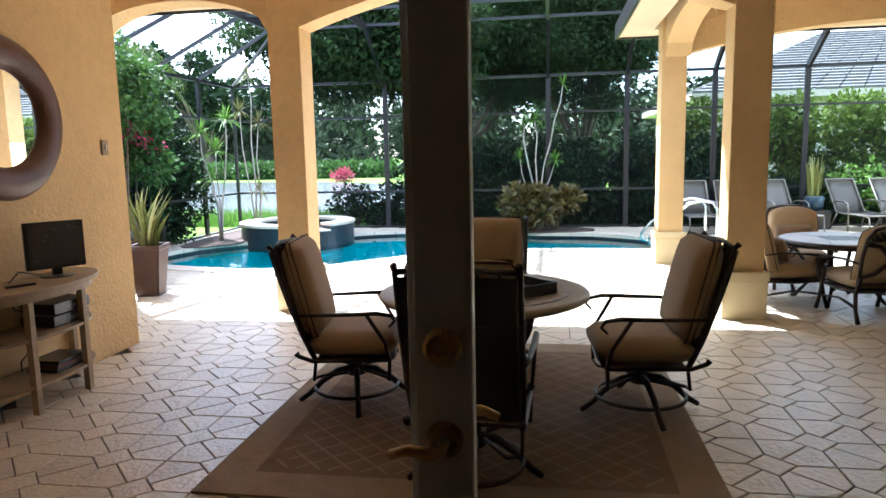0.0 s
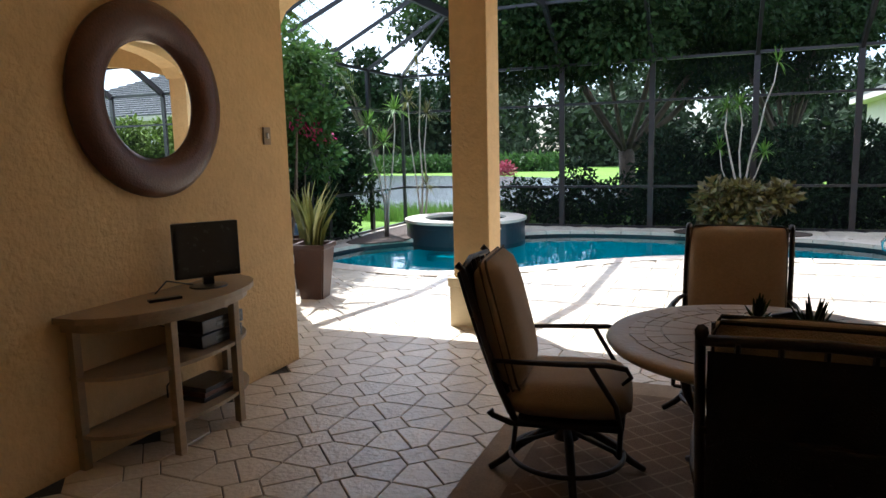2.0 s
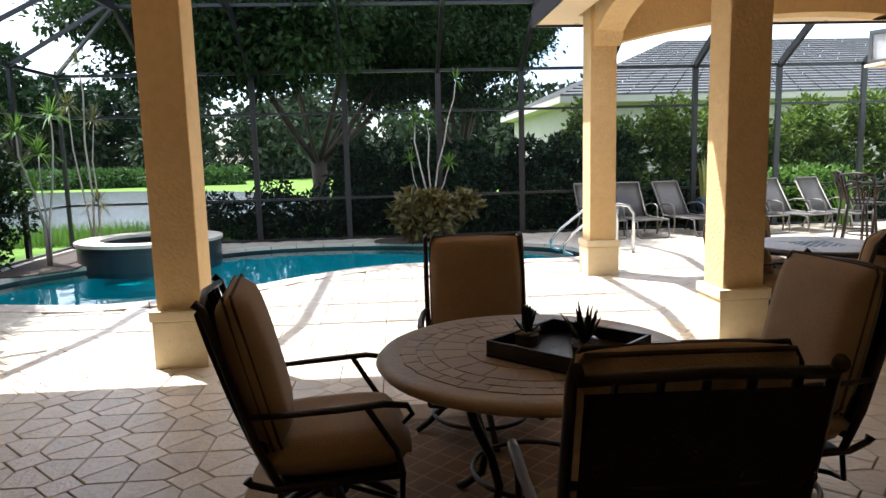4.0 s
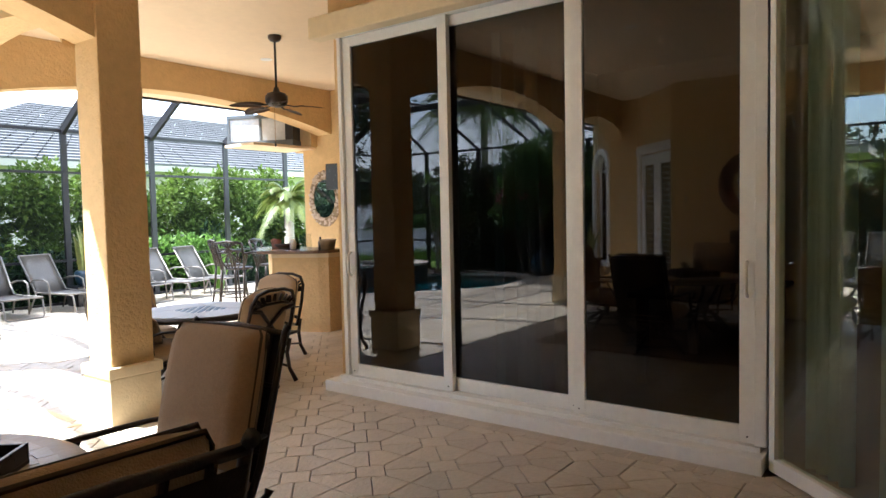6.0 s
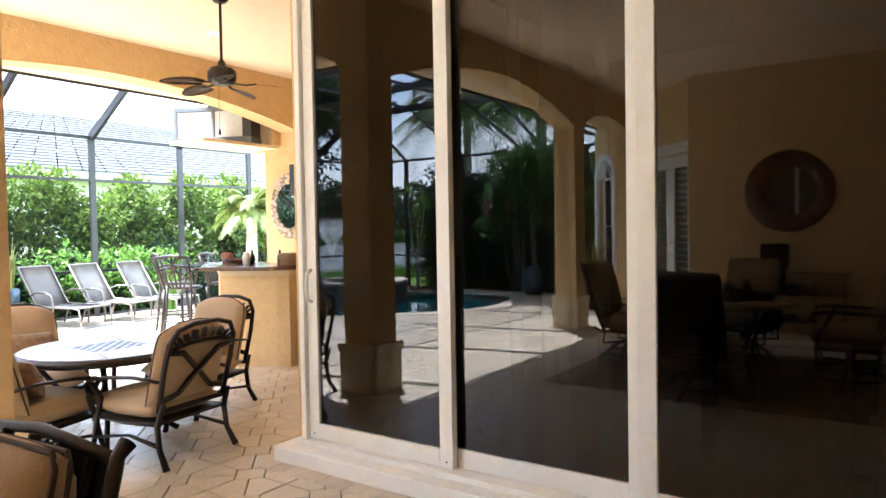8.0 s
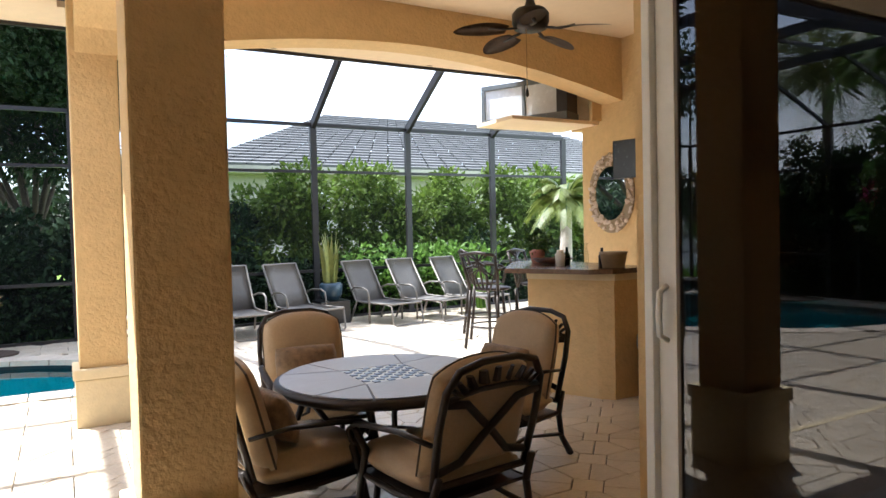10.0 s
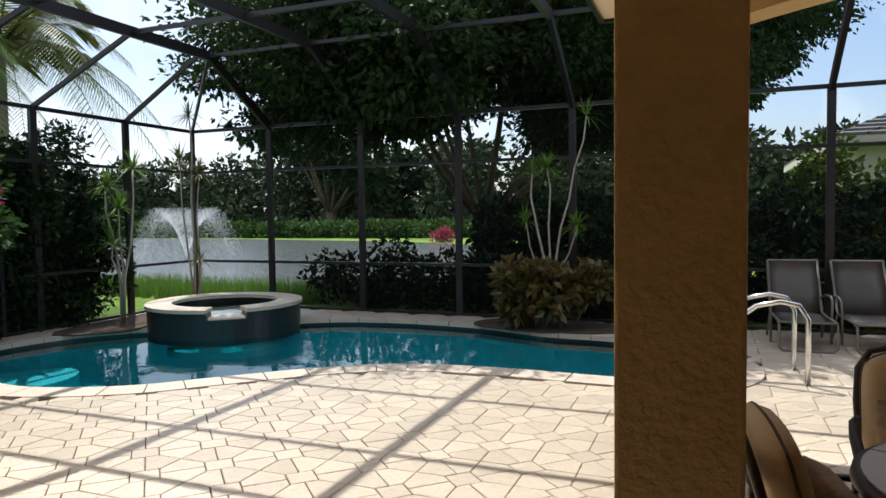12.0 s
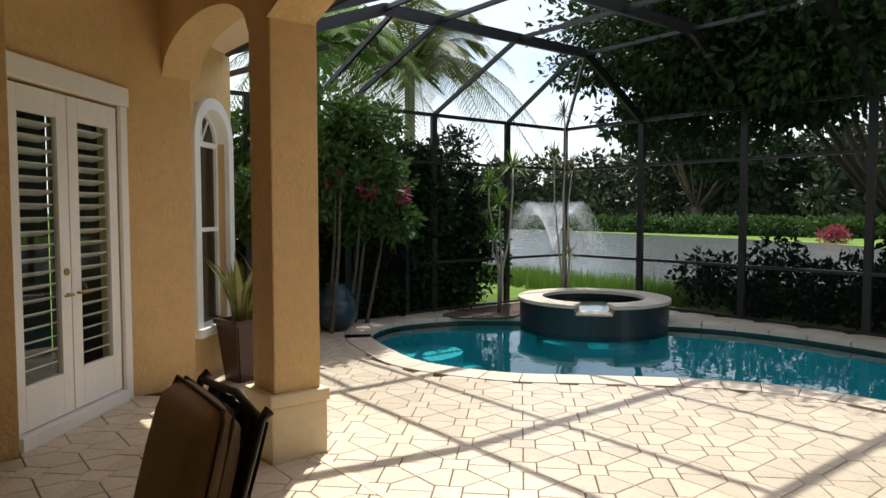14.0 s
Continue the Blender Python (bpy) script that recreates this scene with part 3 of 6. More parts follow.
for y, t in ((12.72, 12.6), (11.10, 11.3), (9.5, 9.9), (8.96, 9.2), (7.2, 8.3)):
    bar("rafter", (LXX, y, EZ), (PX[1], t, KZ if t > 9 else 3.5), 0.045, 0.06)
bar("rafter", (LXX, BY, EZ), (PX[1], KY, KZ), 0.045, 0.06)
for y in (PY[3], 8.96):
    bar("post", (LXX, y, MZ), (LXX, y, EZ), 0.06, 0.05)
# gate frame in the west side
bar("gate_post", (LXX, 10.56, 0), (LXX, 10.56, MZ), 0.06, 0.06)
bar("gate_post", (LXX, 9.62, 0), (LXX, 9.62, MZ), 0.06, 0.06)
bar("gate_rail", (LXX, 9.62, 1.80), (LXX, 10.56, 1.80), 0.05, 0.06)
# screens
for a, b in zip(PX, PX[1:]):
    raw("screen_panel", [(a, BY + 0.02, 0), (b, BY + 0.02, 0), (b, BY + 0.02, EZ), (a, BY + 0.02, EZ)], [(0, 1, 2, 3)], M_SCREEN, cage)
    raw("screen_panel", [(a, BY, EZ + 0.03), (b, BY, EZ + 0.03), (max(b, PX[1]), KY, KZ + 0.05), (max(a, PX[1]), KY, KZ + 0.05)], [(0, 1, 2, 3)], M_SCREEN, cage)
    if a > LXX:
        so = 9.05 if b < 1.0 else 11.3
        raw("screen_panel", [(a, KY, KZ + 0.05), (b, KY, KZ + 0.05), (b, so, KZ + 0.05), (a, so, KZ + 0.05)], [(0, 1, 2, 3)], M_SCREEN, cage)
YS = [BY, 12.72, 11.10, 9.5, 8.0, 7.2]
for a, b in zip(YS, YS[1:]):
    raw("screen_panel", [(LXX - 0.02, a, 0), (LXX - 0.02, b, 0), (LXX - 0.02, b, EZ), (LXX - 0.02, a, EZ)], [(0, 1, 2, 3)], M_SCREEN, cage)
    raw("screen_panel", [(LXX, a, EZ + 0.03), (LXX, b, EZ + 0.03), (PX[1], max(b, 9.05) if b > 8 else 8.3, KZ + 0.05 if b > 8.9 else 3.6), (PX[1], min(a, KY), KZ + 0.05 if a > 8.9 else 3.6)], [(0, 1, 2, 3)], M_SCREEN, cage)



# ---- doors and windows ----
def local(ang, x, y, z=0.0):
    return Matrix.Translation((x, y, z)) @ Matrix.Rotation(radians(ang), 4, "Z")


def lever(parent, x, y, z, side, point):
    """Lever handle with a round rose; side: which way it stands out, point: which way it points."""
    h = part("handle", tubed([(x, y, z), (x, y + side * 0.055, z), (x + point * 0.02, y + side * 0.065, z), (x + point * 0.05, y + side * 0.062, z + 0.004), (x + point * 0.082, y + side * 0.058, z - 0.006)], [0.011, 0.011, 0.012, 0.010, 0.008], 10), M_BRASS, parent, "worn brass lever handle", True)
    bm = lathe([(0.032, 0), (0.032, 0.006), (0.024, 0.012)], 20)
    bmesh.ops.transform(bm, matrix=Matrix.Translation((x, y, z)) @ Matrix.Rotation(radians(-90 * side), 4, "X"), verts=bm.verts[:])
    part("rose", bm, M_BRASS, h)
    bm = lathe([(0.034, 0), (0.034, 0.01), (0.026, 0.02), (0.012, 0.024)], 20)
    bmesh.ops.transform(bm, matrix=Matrix.Translation((x, y, z + 0.16)) @ Matrix.Rotation(radians(-90 * side), 4, "X"), verts=bm.verts[:])
    part("deadbolt", bm, M_BRASS, parent, "round brass deadbolt")


door = structure(thing("door_1", "closed glazed door leaf with a brass lever handle", "door"), "closed glazed door leaf with a brass lever handle", "door")
DX0, DX1 = -0.187, 0.78
for nm, a in (("lock_stile", (DX0, DX0 + 0.098, 0, 2.46)), ("hinge_stile", (DX1 - 0.115, DX1, 0, 2.46)), ("bottom_rail", (DX0 + 0.098, DX1 - 0.115, 0, 0.24)), ("top_rail", (DX0 + 0.098, DX1 - 0.115, 2.32, 2.46))):
    part(nm, boxed(a[0], a[1], DOOR_Y, DOOR_Y + 0.045, a[2] + 0.006, a[3], bevel=0.004), M_TRIM, door)
part("astragal", boxed(DX0 - 0.02, DX0 + 0.03, DOOR_Y + 0.0455, DOOR_Y + 0.062, 0.01, 2.46, bevel=0.004), M_TRIM, door)
glass = part("pane", boxed(DX0 + 0.098, DX1 - 0.115, DOOR_Y + 0.018, DOOR_Y + 0.026, 0.24, 2.32), M_GLASS, door)
glass.visible_shadow = False
lever(door, DX0 + 0.049, DOOR_Y, 1.09, -1, -1)
lever(door, DX0 + 0.049, DOOR_Y + 0.062, 1.09, 1, 1)
fr = structure(thing("door_frame", "white painted frame round the double door", "door frame"), "white painted frame round the double door", "door frame")
part("jamb", boxed(-1.259, -1.20, 0.785, 0.955, 0, 2.5), M_TRIM, fr)
part("jamb", boxed(0.782, 0.82, 0.785, 0.955, 0, 2.5), M_TRIM, fr)
part("head", boxed(-1.20, 0.782, 0.785, 0.955, 2.465, 2.499), M_TRIM, fr)
part("threshold", boxed(-1.25, 0.81, 0.78, 0.98, -0.02, 0.012, bevel=0.004), M_BRONZE, fr)
leaf2 = structure(thing("door_2", "glazed door leaf standing open into the room", "door"), "glazed door leaf standing open into the room", "door")
for nm, a in (("hinge_stile", (1.09, 1.2, 0, 2.46)), ("lock_stile", (0.05, 0.16, 0, 2.46)), ("bottom_rail", (0.16, 1.09, 0, 0.24)), ("top_rail", (0.16, 1.09, 2.32, 2.46))):
    part(nm, boxed(-1.255, -1.21, a[0] - 0.42, a[1] - 0.42, a[2] + 0.006, a[3], bevel=0.004), M_TRIM, leaf2)
part("pane", boxed(-1.237, -1.229, -0.26, 0.67, 0.24, 2.32), M_GLASS, leaf2)

# sliding glass doors
SX = 3.36
sl = structure(thing("slider_sill", "white raised sill under the sliding doors", "sill"), "white raised sill under the sliding doors", "sill")
part("curb", boxed(3.20, 3.56, 2.17, 5.67, 0, 0.10, bevel=0.01), M_TRIM, sl)
part("track", boxed(3.31, 3.54, 2.20, 5.59, 0.1002, 0.13), M_TRIM, sl)
part("frame_head", boxed(3.30, 3.56, 2.17, 5.59, 3.025, 3.055, bevel=0.006), M_TRIM, sl)
part("head_casing", boxed(3.15, 3.285, 2.10, 5.70, 3.0, 3.18, bevel=0.015), M_PED, sl)
part("frame_side", boxed(3.33, 3.54, 5.507, 5.548, 0.13, 3.025, bevel=0.006), M_TRIM, sl)
part("frame_side", boxed(3.33, 3.54, 2.17, 2.238, 0.13, 3.025, bevel=0.006), M_TRIM, sl)
for i, (y0, y1) in enumerate(((4.415, 5.505), (3.372, 4.515), (2.24, 3.392))):
    d = structure(thing("sliding_door", "closed sliding door of dark tinted glass in a white frame", "sliding door", "sliding glass doors"), "closed sliding door of dark tinted glass in a white frame", "sliding door")
    x0 = SX + (0.0, 0.05, 0.0)[i]
    for nm, a in (("stile", (y0, y0 + 0.085, 0.132, 3.02)), ("stile", (y1 - 0.085, y1, 0.132, 3.02)), ("bottom_rail", (y0 + 0.085, y1 - 0.085, 0.132, 0.235)), ("top_rail", (y0 + 0.085, y1 - 0.085, 2.94, 3.02))):
        part(nm, boxed(x0, x0 + 0.045, a[0], a[1], a[2], a[3], bevel=0.004), M_TRIM, d)
    part("pane", boxed(x0 + 0.018, x0 + 0.026, y0 + 0.085, y1 - 0.085, 0.235, 2.94), M_GLASS_DARK, d, "dark tinted reflecting glass")
    for yy in (y0 + 0.04, y1 - 0.04):
        bm = lathe([(0.006, 0), (0.006, 0.002)], 8)
        bmesh.ops.transform(bm, matrix=Matrix.Translation((x0 - 0.0005, yy, 0.17)) @ Matrix.Rotation(radians(-90), 4, "Y"), verts=bm.verts[:])
        part("screw_plug", bm, M_BLACK, d)
    hy = {0: y1 - 0.042, 2: y0 + 0.042}.get(i)
    if hy:
        part("handle", tubed([(x0 - 0.002, hy, 1.0), (x0 - 0.04, hy, 1.02), (x0 - 0.045, hy, 1.10), (x0 - 0.04, hy, 1.18), (x0 - 0.002, hy, 1.20)], 0.012, 8), M_TRIM, d, "white pull handle", True)
# slanted fixed glass beside the sliders
gl = structure(thing("window_1", "tall slanted fixed window of tinted glass beside the sliders", "window"), "tall slanted fixed window of tinted glass beside the sliders", "window")
mm = local(225, 3.31, 2.13)
for nm, a in (("stile", (0.0, 0.05, 0.02, 2.96)), ("stile", (1.50, 1.56, 0.02, 2.96)), ("bottom_rail", (0.05, 1.50, 0.02, 0.10)), ("top_rail", (0.05, 1.50, 2.88, 2.96))):
    part(nm, boxed(a[0], a[1], -0.03, 0.03, a[2], a[3], mm, 0.004), M_TRIM, gl)
part("pane", boxed(0.05, 1.50, -0.004, 0.004, 0.10, 2.88, mm), M_GLASS_COAT, gl, "pale green reflecting glass")
structure(part("wall_slant_head", boxed(0.0, 1.6, -0.1, 0.1, 2.965, WALL_TOP, mm), M_STUCCO), "orange stucco wall over the slanted window", "wall")

# dim furniture behind the tinted glass
def lounge_table():
    t = thing("room_table", "dark wooden table in the dim lounge", "table", at=(5.4, 3.0, 0.06))
    part("tabletop", boxed(-0.8, 0.8, -0.5, 0.5, 0.72, 0.76, bevel=0.01), M_LEATHER, t)
    for x in (-0.7, 0.7):
        for y in (-0.4, 0.4):
            part("leg", boxed(x - 0.04, x + 0.04, y - 0.04, y + 0.04, 0, 0.72), M_LEATHER, t)


lounge_table()
# pale curtains behind the slanted glass; the room lies on the window's +y side
def curtain(x0, x1, seed, at, label):
    cur = thing("curtain", label, "curtain", "curtains", at)
    bm = bmesh.new()
    rng = random.Random(seed)
    pv, n = None, int((x1 - x0) / 0.012)
    for i in range(n + 1):
        x, y = x0 + (x1 - x0) * i / n, 0.035 * math.sin(i * 0.9 + seed) + rng.uniform(-0.006, 0.006)
        v = (bm.verts.new((x, y, 0)), bm.verts.new((x, y, 2.88)))
        if pv:
            bm.faces.new((pv[0], v[0], v[1], pv[1]))
        pv = v
    bmesh.ops.solidify(bm, geom=bm.faces[:], thickness=0.003)
    part("cloth", bm, M_SHEER, cur, smooth=True)


SLANT = mm @ Matrix.Translation((0, 0.14, 0.07))
for k, (x0, x1) in enumerate(((0.08, 0.42), (0.62, 0.72))):
    curtain(x0, x1, k + 1, SLANT, "pale sheer curtain hanging behind the slanted window")
for k, (x0, x1) in enumerate(((0.0, 0.10), (0.22, 0.42), (0.55, 0.62), (0.72, 0.80))):
    curtain(x0, x1, k + 3, local(-90, 3.85, 4.32, 0.07), "pale sheer curtain in the dim room behind the sliding doors")


# French doors in the slanted wall; the wall's own axis runs along x, the terrace lies on +y
def louvered(parent, x0, x1, z0, z1, m, n):
    for i in range(n):
        z = z0 + (z1 - z0) * (i + 0.5) / n
        mm = m @ Matrix.Translation(((x0 + x1) / 2, -0.088, z)) @ Matrix.Rotation(radians(19), 4, "X")
        part("slat", boxed(-(x1 - x0) / 2, (x1 - x0) / 2, -0.052, 0.052, -0.005, 0.005, mm), M_TRIM, parent)


M_fr = FR
frm = structure(thing("door_frame_white", "white casing round the French doors", "door frame"), "white casing round the French doors", "door frame")
for a in ((0.0, 0.10, 0.0, 2.50), (1.38, 1.475, 0.0, 2.50)):
    part("casing", boxed(a[0], a[1], 0.003, 0.035, a[2], a[3], M_fr, 0.006), M_TRIM, frm)
part("head_casing", boxed(-0.02, 1.475, 0.003, 0.045, 2.502, 2.66, M_fr, 0.008), M_TRIM, frm)
part("threshold", boxed(0.10, 1.38, -0.15, 0.06, 0.0, 0.10, M_fr, 0.006), M_TRIM, frm)
for i, (a, b) in enumerate(((0.105, 0.735), (0.745, 1.375))):
    d = structure(thing("french_door", "closed white French door with louvred shutters behind its glass", "door", "french doors"), "closed white French door with louvred shutters behind its glass", "door")
    for nm, q in (("stile", (a, a + 0.115, 0.11, 2.48)), ("stile", (b - 0.115, b, 0.11, 2.48)), ("bottom_rail", (a + 0.115, b - 0.115, 0.11, 0.42)), ("top_rail", (a + 0.115, b - 0.115, 2.30, 2.48))):
        part(nm, boxed(q[0], q[1], -0.05, -0.005, q[2], q[3], M_fr, 0.004), M_TRIM, d)
    part("pane", boxed(a + 0.115, b - 0.115, -0.032, -0.026, 0.42, 2.30, M_fr), M_GLASS, d).visible_shadow = False
    louvered(d, a + 0.12, b - 0.12, 0.45, 2.28, M_fr, 19)
    # a black sheet gives the unlit room's darkness behind the slats
    part("shutter_backing", boxed(a + 0.02, b - 0.02, -0.19, -0.16, 0.11, 2.48, M_fr), M_BLACK, d, "black sheet in place of the unlit room behind the shutters")
    x = b - 0.055 if i == 0 else a + 0.055
    bm = tubed([(x, 0, 1.0), (x, 0.05, 1.0), (x + (-1 if i == 0 else 1) * 0.10, 0.055, 1.0)], 0.010, 8)
    bmesh.ops.transform(bm, matrix=M_fr, verts=bm.verts[:])
    part("handle", bm, M_BRASS, d, "brass lever handle", True)
    if i == 1:
        bm = lathe([(0.028, 0), (0.028, 0.01), (0.015, 0.018)], 16)
        bmesh.ops.transform(bm, matrix=M_fr @ Matrix.Translation((x, -0.005, 1.17)) @ Matrix.Rotation(radians(-90), 4, "X"), verts=bm.verts[:])
        part("deadbolt", bm, M_BRASS, d)

# arched window
wdw = structure(thing("window_2", "narrow arched sash window with a white surround", "window"), "narrow arched sash window with a white surround", "window")
W0, W1, WZ0, WZ1 = 0.17, 0.79, 0.52, 2.30


def arch_ring(x0, x1, z0, z1, out, y0, y1, m, rise):
    """An upright surround with an arched head."""
    def path(o):
        c, r = (x0 + x1) / 2, (x1 - x0) / 2 + o
        return [(x0 - o, z0)] + [(c - r * math.cos(math.pi * k / 14), z1 + (rise + o) * math.sin(math.pi * k / 14)) for k in range(15)] + [(x1 + o, z0)]
    a, b = path(0), path(out)
    bm = bmesh.new()
    ra = [[bm.verts.new((x, y, z)) for x, z in a] for y in (y0, y1)]
    rb = [[bm.verts.new((x, y, z)) for x, z in b] for y in (y0, y1)]
    for i in range(len(a) - 1):
        bm.faces.new((ra[1][i], ra[1][i + 1], rb[1][i + 1], rb[1][i]))
        bm.faces.new((ra[0][i + 1], ra[0][i], rb[0][i], rb[0][i + 1]))
        bm.faces.new((ra[0][i], ra[0][i + 1], ra[1][i + 1], ra[1][i]))
        bm.faces.new((rb[0][i + 1], rb[0][i], rb[1][i], rb[1][i + 1]))
    bmesh.ops.transform(bm, matrix=m, verts=bm.verts[:])
    bmesh.ops.recalc_face_normals(bm, faces=bm.faces[:])
    return bm


part("surround", arch_ring(W0, W1, WZ0, WZ1, 0.11, -0.19, 0.05, WIN, 0.30), M_TRIM, wdw)
part("sash_frame", arch_ring(W0 + 0.04, W1 - 0.04, WZ0 + 0.03, WZ1, 0.035, -0.12, -0.07, WIN, 0.26), M_TRIM, wdw)
part("meeting_rail", boxed(W0 + 0.04, W1 - 0.04, -0.12, -0.07, 1.42, 1.46, WIN), M_TRIM, wdw)
part("transom", boxed(W0 + 0.04, W1 - 0.04, -0.12, -0.07, WZ1 - 0.05, WZ1, WIN), M_TRIM, wdw)
for k in (-35, 0, 35):
    mm = WIN @ Matrix.Translation(((W0 + W1) / 2, -0.095, WZ1)) @ Matrix.Rotation(radians(k), 4, "Y")
    part("muntin", boxed(-0.008, 0.008, -0.01, 0.01, 0, 0.27, mm), M_TRIM, wdw)
part("pane", boxed(W0, W1, -0.105, -0.099, WZ0, WZ1 + 0.3, WIN), M_GLASS_DARK, wdw)
part("sill", boxed(W0 - 0.13, W1 + 0.13, -0.1, 0.10, WZ0 - 0.08, WZ0 + 0.005, WIN, 0.008), M_TRIM, wdw)
# black sheet behind the sash, in place of a dark interior
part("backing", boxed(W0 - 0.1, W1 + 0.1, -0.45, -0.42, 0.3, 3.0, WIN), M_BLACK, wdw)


# ---- dining set ----
rug = thing("rug", "brown outdoor rug with a pale border and lattice pattern", "rug", at=(-0.40, 3.80, 0.0))
part("field", boxed(-1.02, 1.02, -1.05, 1.15, 0.012, 0.020), M_RUG, rug)
for a in ((-1.24, 1.24, -1.28, -1.05), (-1.24, 1.24, 1.15, 1.38), (-1.24, -1.02, -1.05, 1.15), (1.02, 1.24, -1.05, 1.15)):
    part("border", boxed(*a, 0.012, 0.021), M_RUG2, rug, "paler woven border")
bm = bmesh.new()
for i in range(-18, 19):
    for s in (1, -1):
        c = i * 0.17
        pts = []
        for t in np.linspace(-1.6, 1.6, 33):
            x, y = (c + t) / 1.0, s * t
            if abs(x) < 1.0 and -1.02 < y < 1.12:
                pts.append((x, y))
        if len(pts) > 1:
            (x0, y0), (x1, y1) = pts[0], pts[-1]
            d = Vector((x1 - x0, y1 - y0)).normalized() * 0.006
            vs = [bm.verts.new(p) for p in ((x0 - d.y, y0 + d.x, 0.0215), (x0 + d.y, y0 - d.x, 0.0215), (x1 + d.y, y1 - d.x, 0.0215), (x1 - d.y, y1 + d.x, 0.0215))]
            bm.faces.new(vs)
bmesh.ops.recalc_face_normals(bm, faces=bm.faces[:])
part("lattice", bm, M_RUG2, rug, "pale raised lattice lines")


def dining_table(x, y):
    t = thing("dining_table", "round dining table with a mosaic stone top and metal legs", "table", at=(x, y, 0.02))
    part("rim", lathe([(0.48, 0.668), (0.59, 0.67), (0.625, 0.685), (0.64, 0.705), (0.625, 0.722), (0.60, 0.728), (0.545, 0.728)], 64), M_TILE_EDGE, t, "moulded stone rim", True)
    # mosaic of wedge-shaped tiles in rings
    rng = random.Random(4)
    for r0, r1, n in ((0.0, 0.14, 6), (0.14, 0.28, 12), (0.28, 0.41, 19), (0.41, 0.48, 30), (0.48, 0.542, 30)):
        off = rng.random()
        for k in range(n):
            a0, a1 = 2 * math.pi * (k + off) / n, 2 * math.pi * (k + 1 + off) / n
            g = 0.0025
            verts, faces, base = [], [], 0
            j = rng.uniform(-0.006, 0.006) if r0 else 0
            ring = [(r1 - g + j, a0 + g / r1), (r1 - g - j, a1 - g / r1), (max(r0 + g, 0.001), a1 - g / max(r0, 0.05)), (max(r0 + g, 0.001), a0 + g / max(r0, 0.05))]
            for zz in (0.726, 0.7315):
                verts += [(q * math.cos(a), q * math.sin(a), zz) for q, a in ring]
            faces += [(base + 4, base + 5, base + 6, base + 7)] + [(base + i, base + (i + 1) % 4, base + 4 + (i + 1) % 4, base + 4 + i) for i in range(4)]
            raw("mosaic_tile", verts, faces, M_TILE_TABLE, t)
    part("underframe", tubed([(0.42 * math.cos(a), 0.42 * math.sin(a), 0.655) for a in [2 * math.pi * k / 32 for k in range(32)]], 0.014, 8, True), M_IRON, t)
    part("lower_ring", tubed([(0.26 * math.cos(a), 0.26 * math.sin(a), 0.22) for a in [2 * math.pi * k / 32 for k in range(32)]], 0.011, 8, True), M_IRON, t)
    for k in range(4):
        a = math.pi / 4 + k * math.pi / 2
        prof = [(0.43, 0.66), (0.40, 0.55), (0.30, 0.38), (0.25, 0.24), (0.28, 0.12), (0.38, 0.03), (0.42, 0.015)]
        part("leg", tubed([(r * math.cos(a), r * math.sin(a), z) for r, z in prof], [0.02, 0.02, 0.018, 0.018, 0.018, 0.02, 0.015], 8), M_IRON, t, smooth=True)
    return t


dining_table(-0.37, 3.80)


# near-black strap colour that holds the shade behind a chair back
M_WEB = mat("shade_dark_webbing", (0.018, 0.013, 0.010), 0.8, vary=0.3, scale=30, bump=0.4, bump_scale=200)


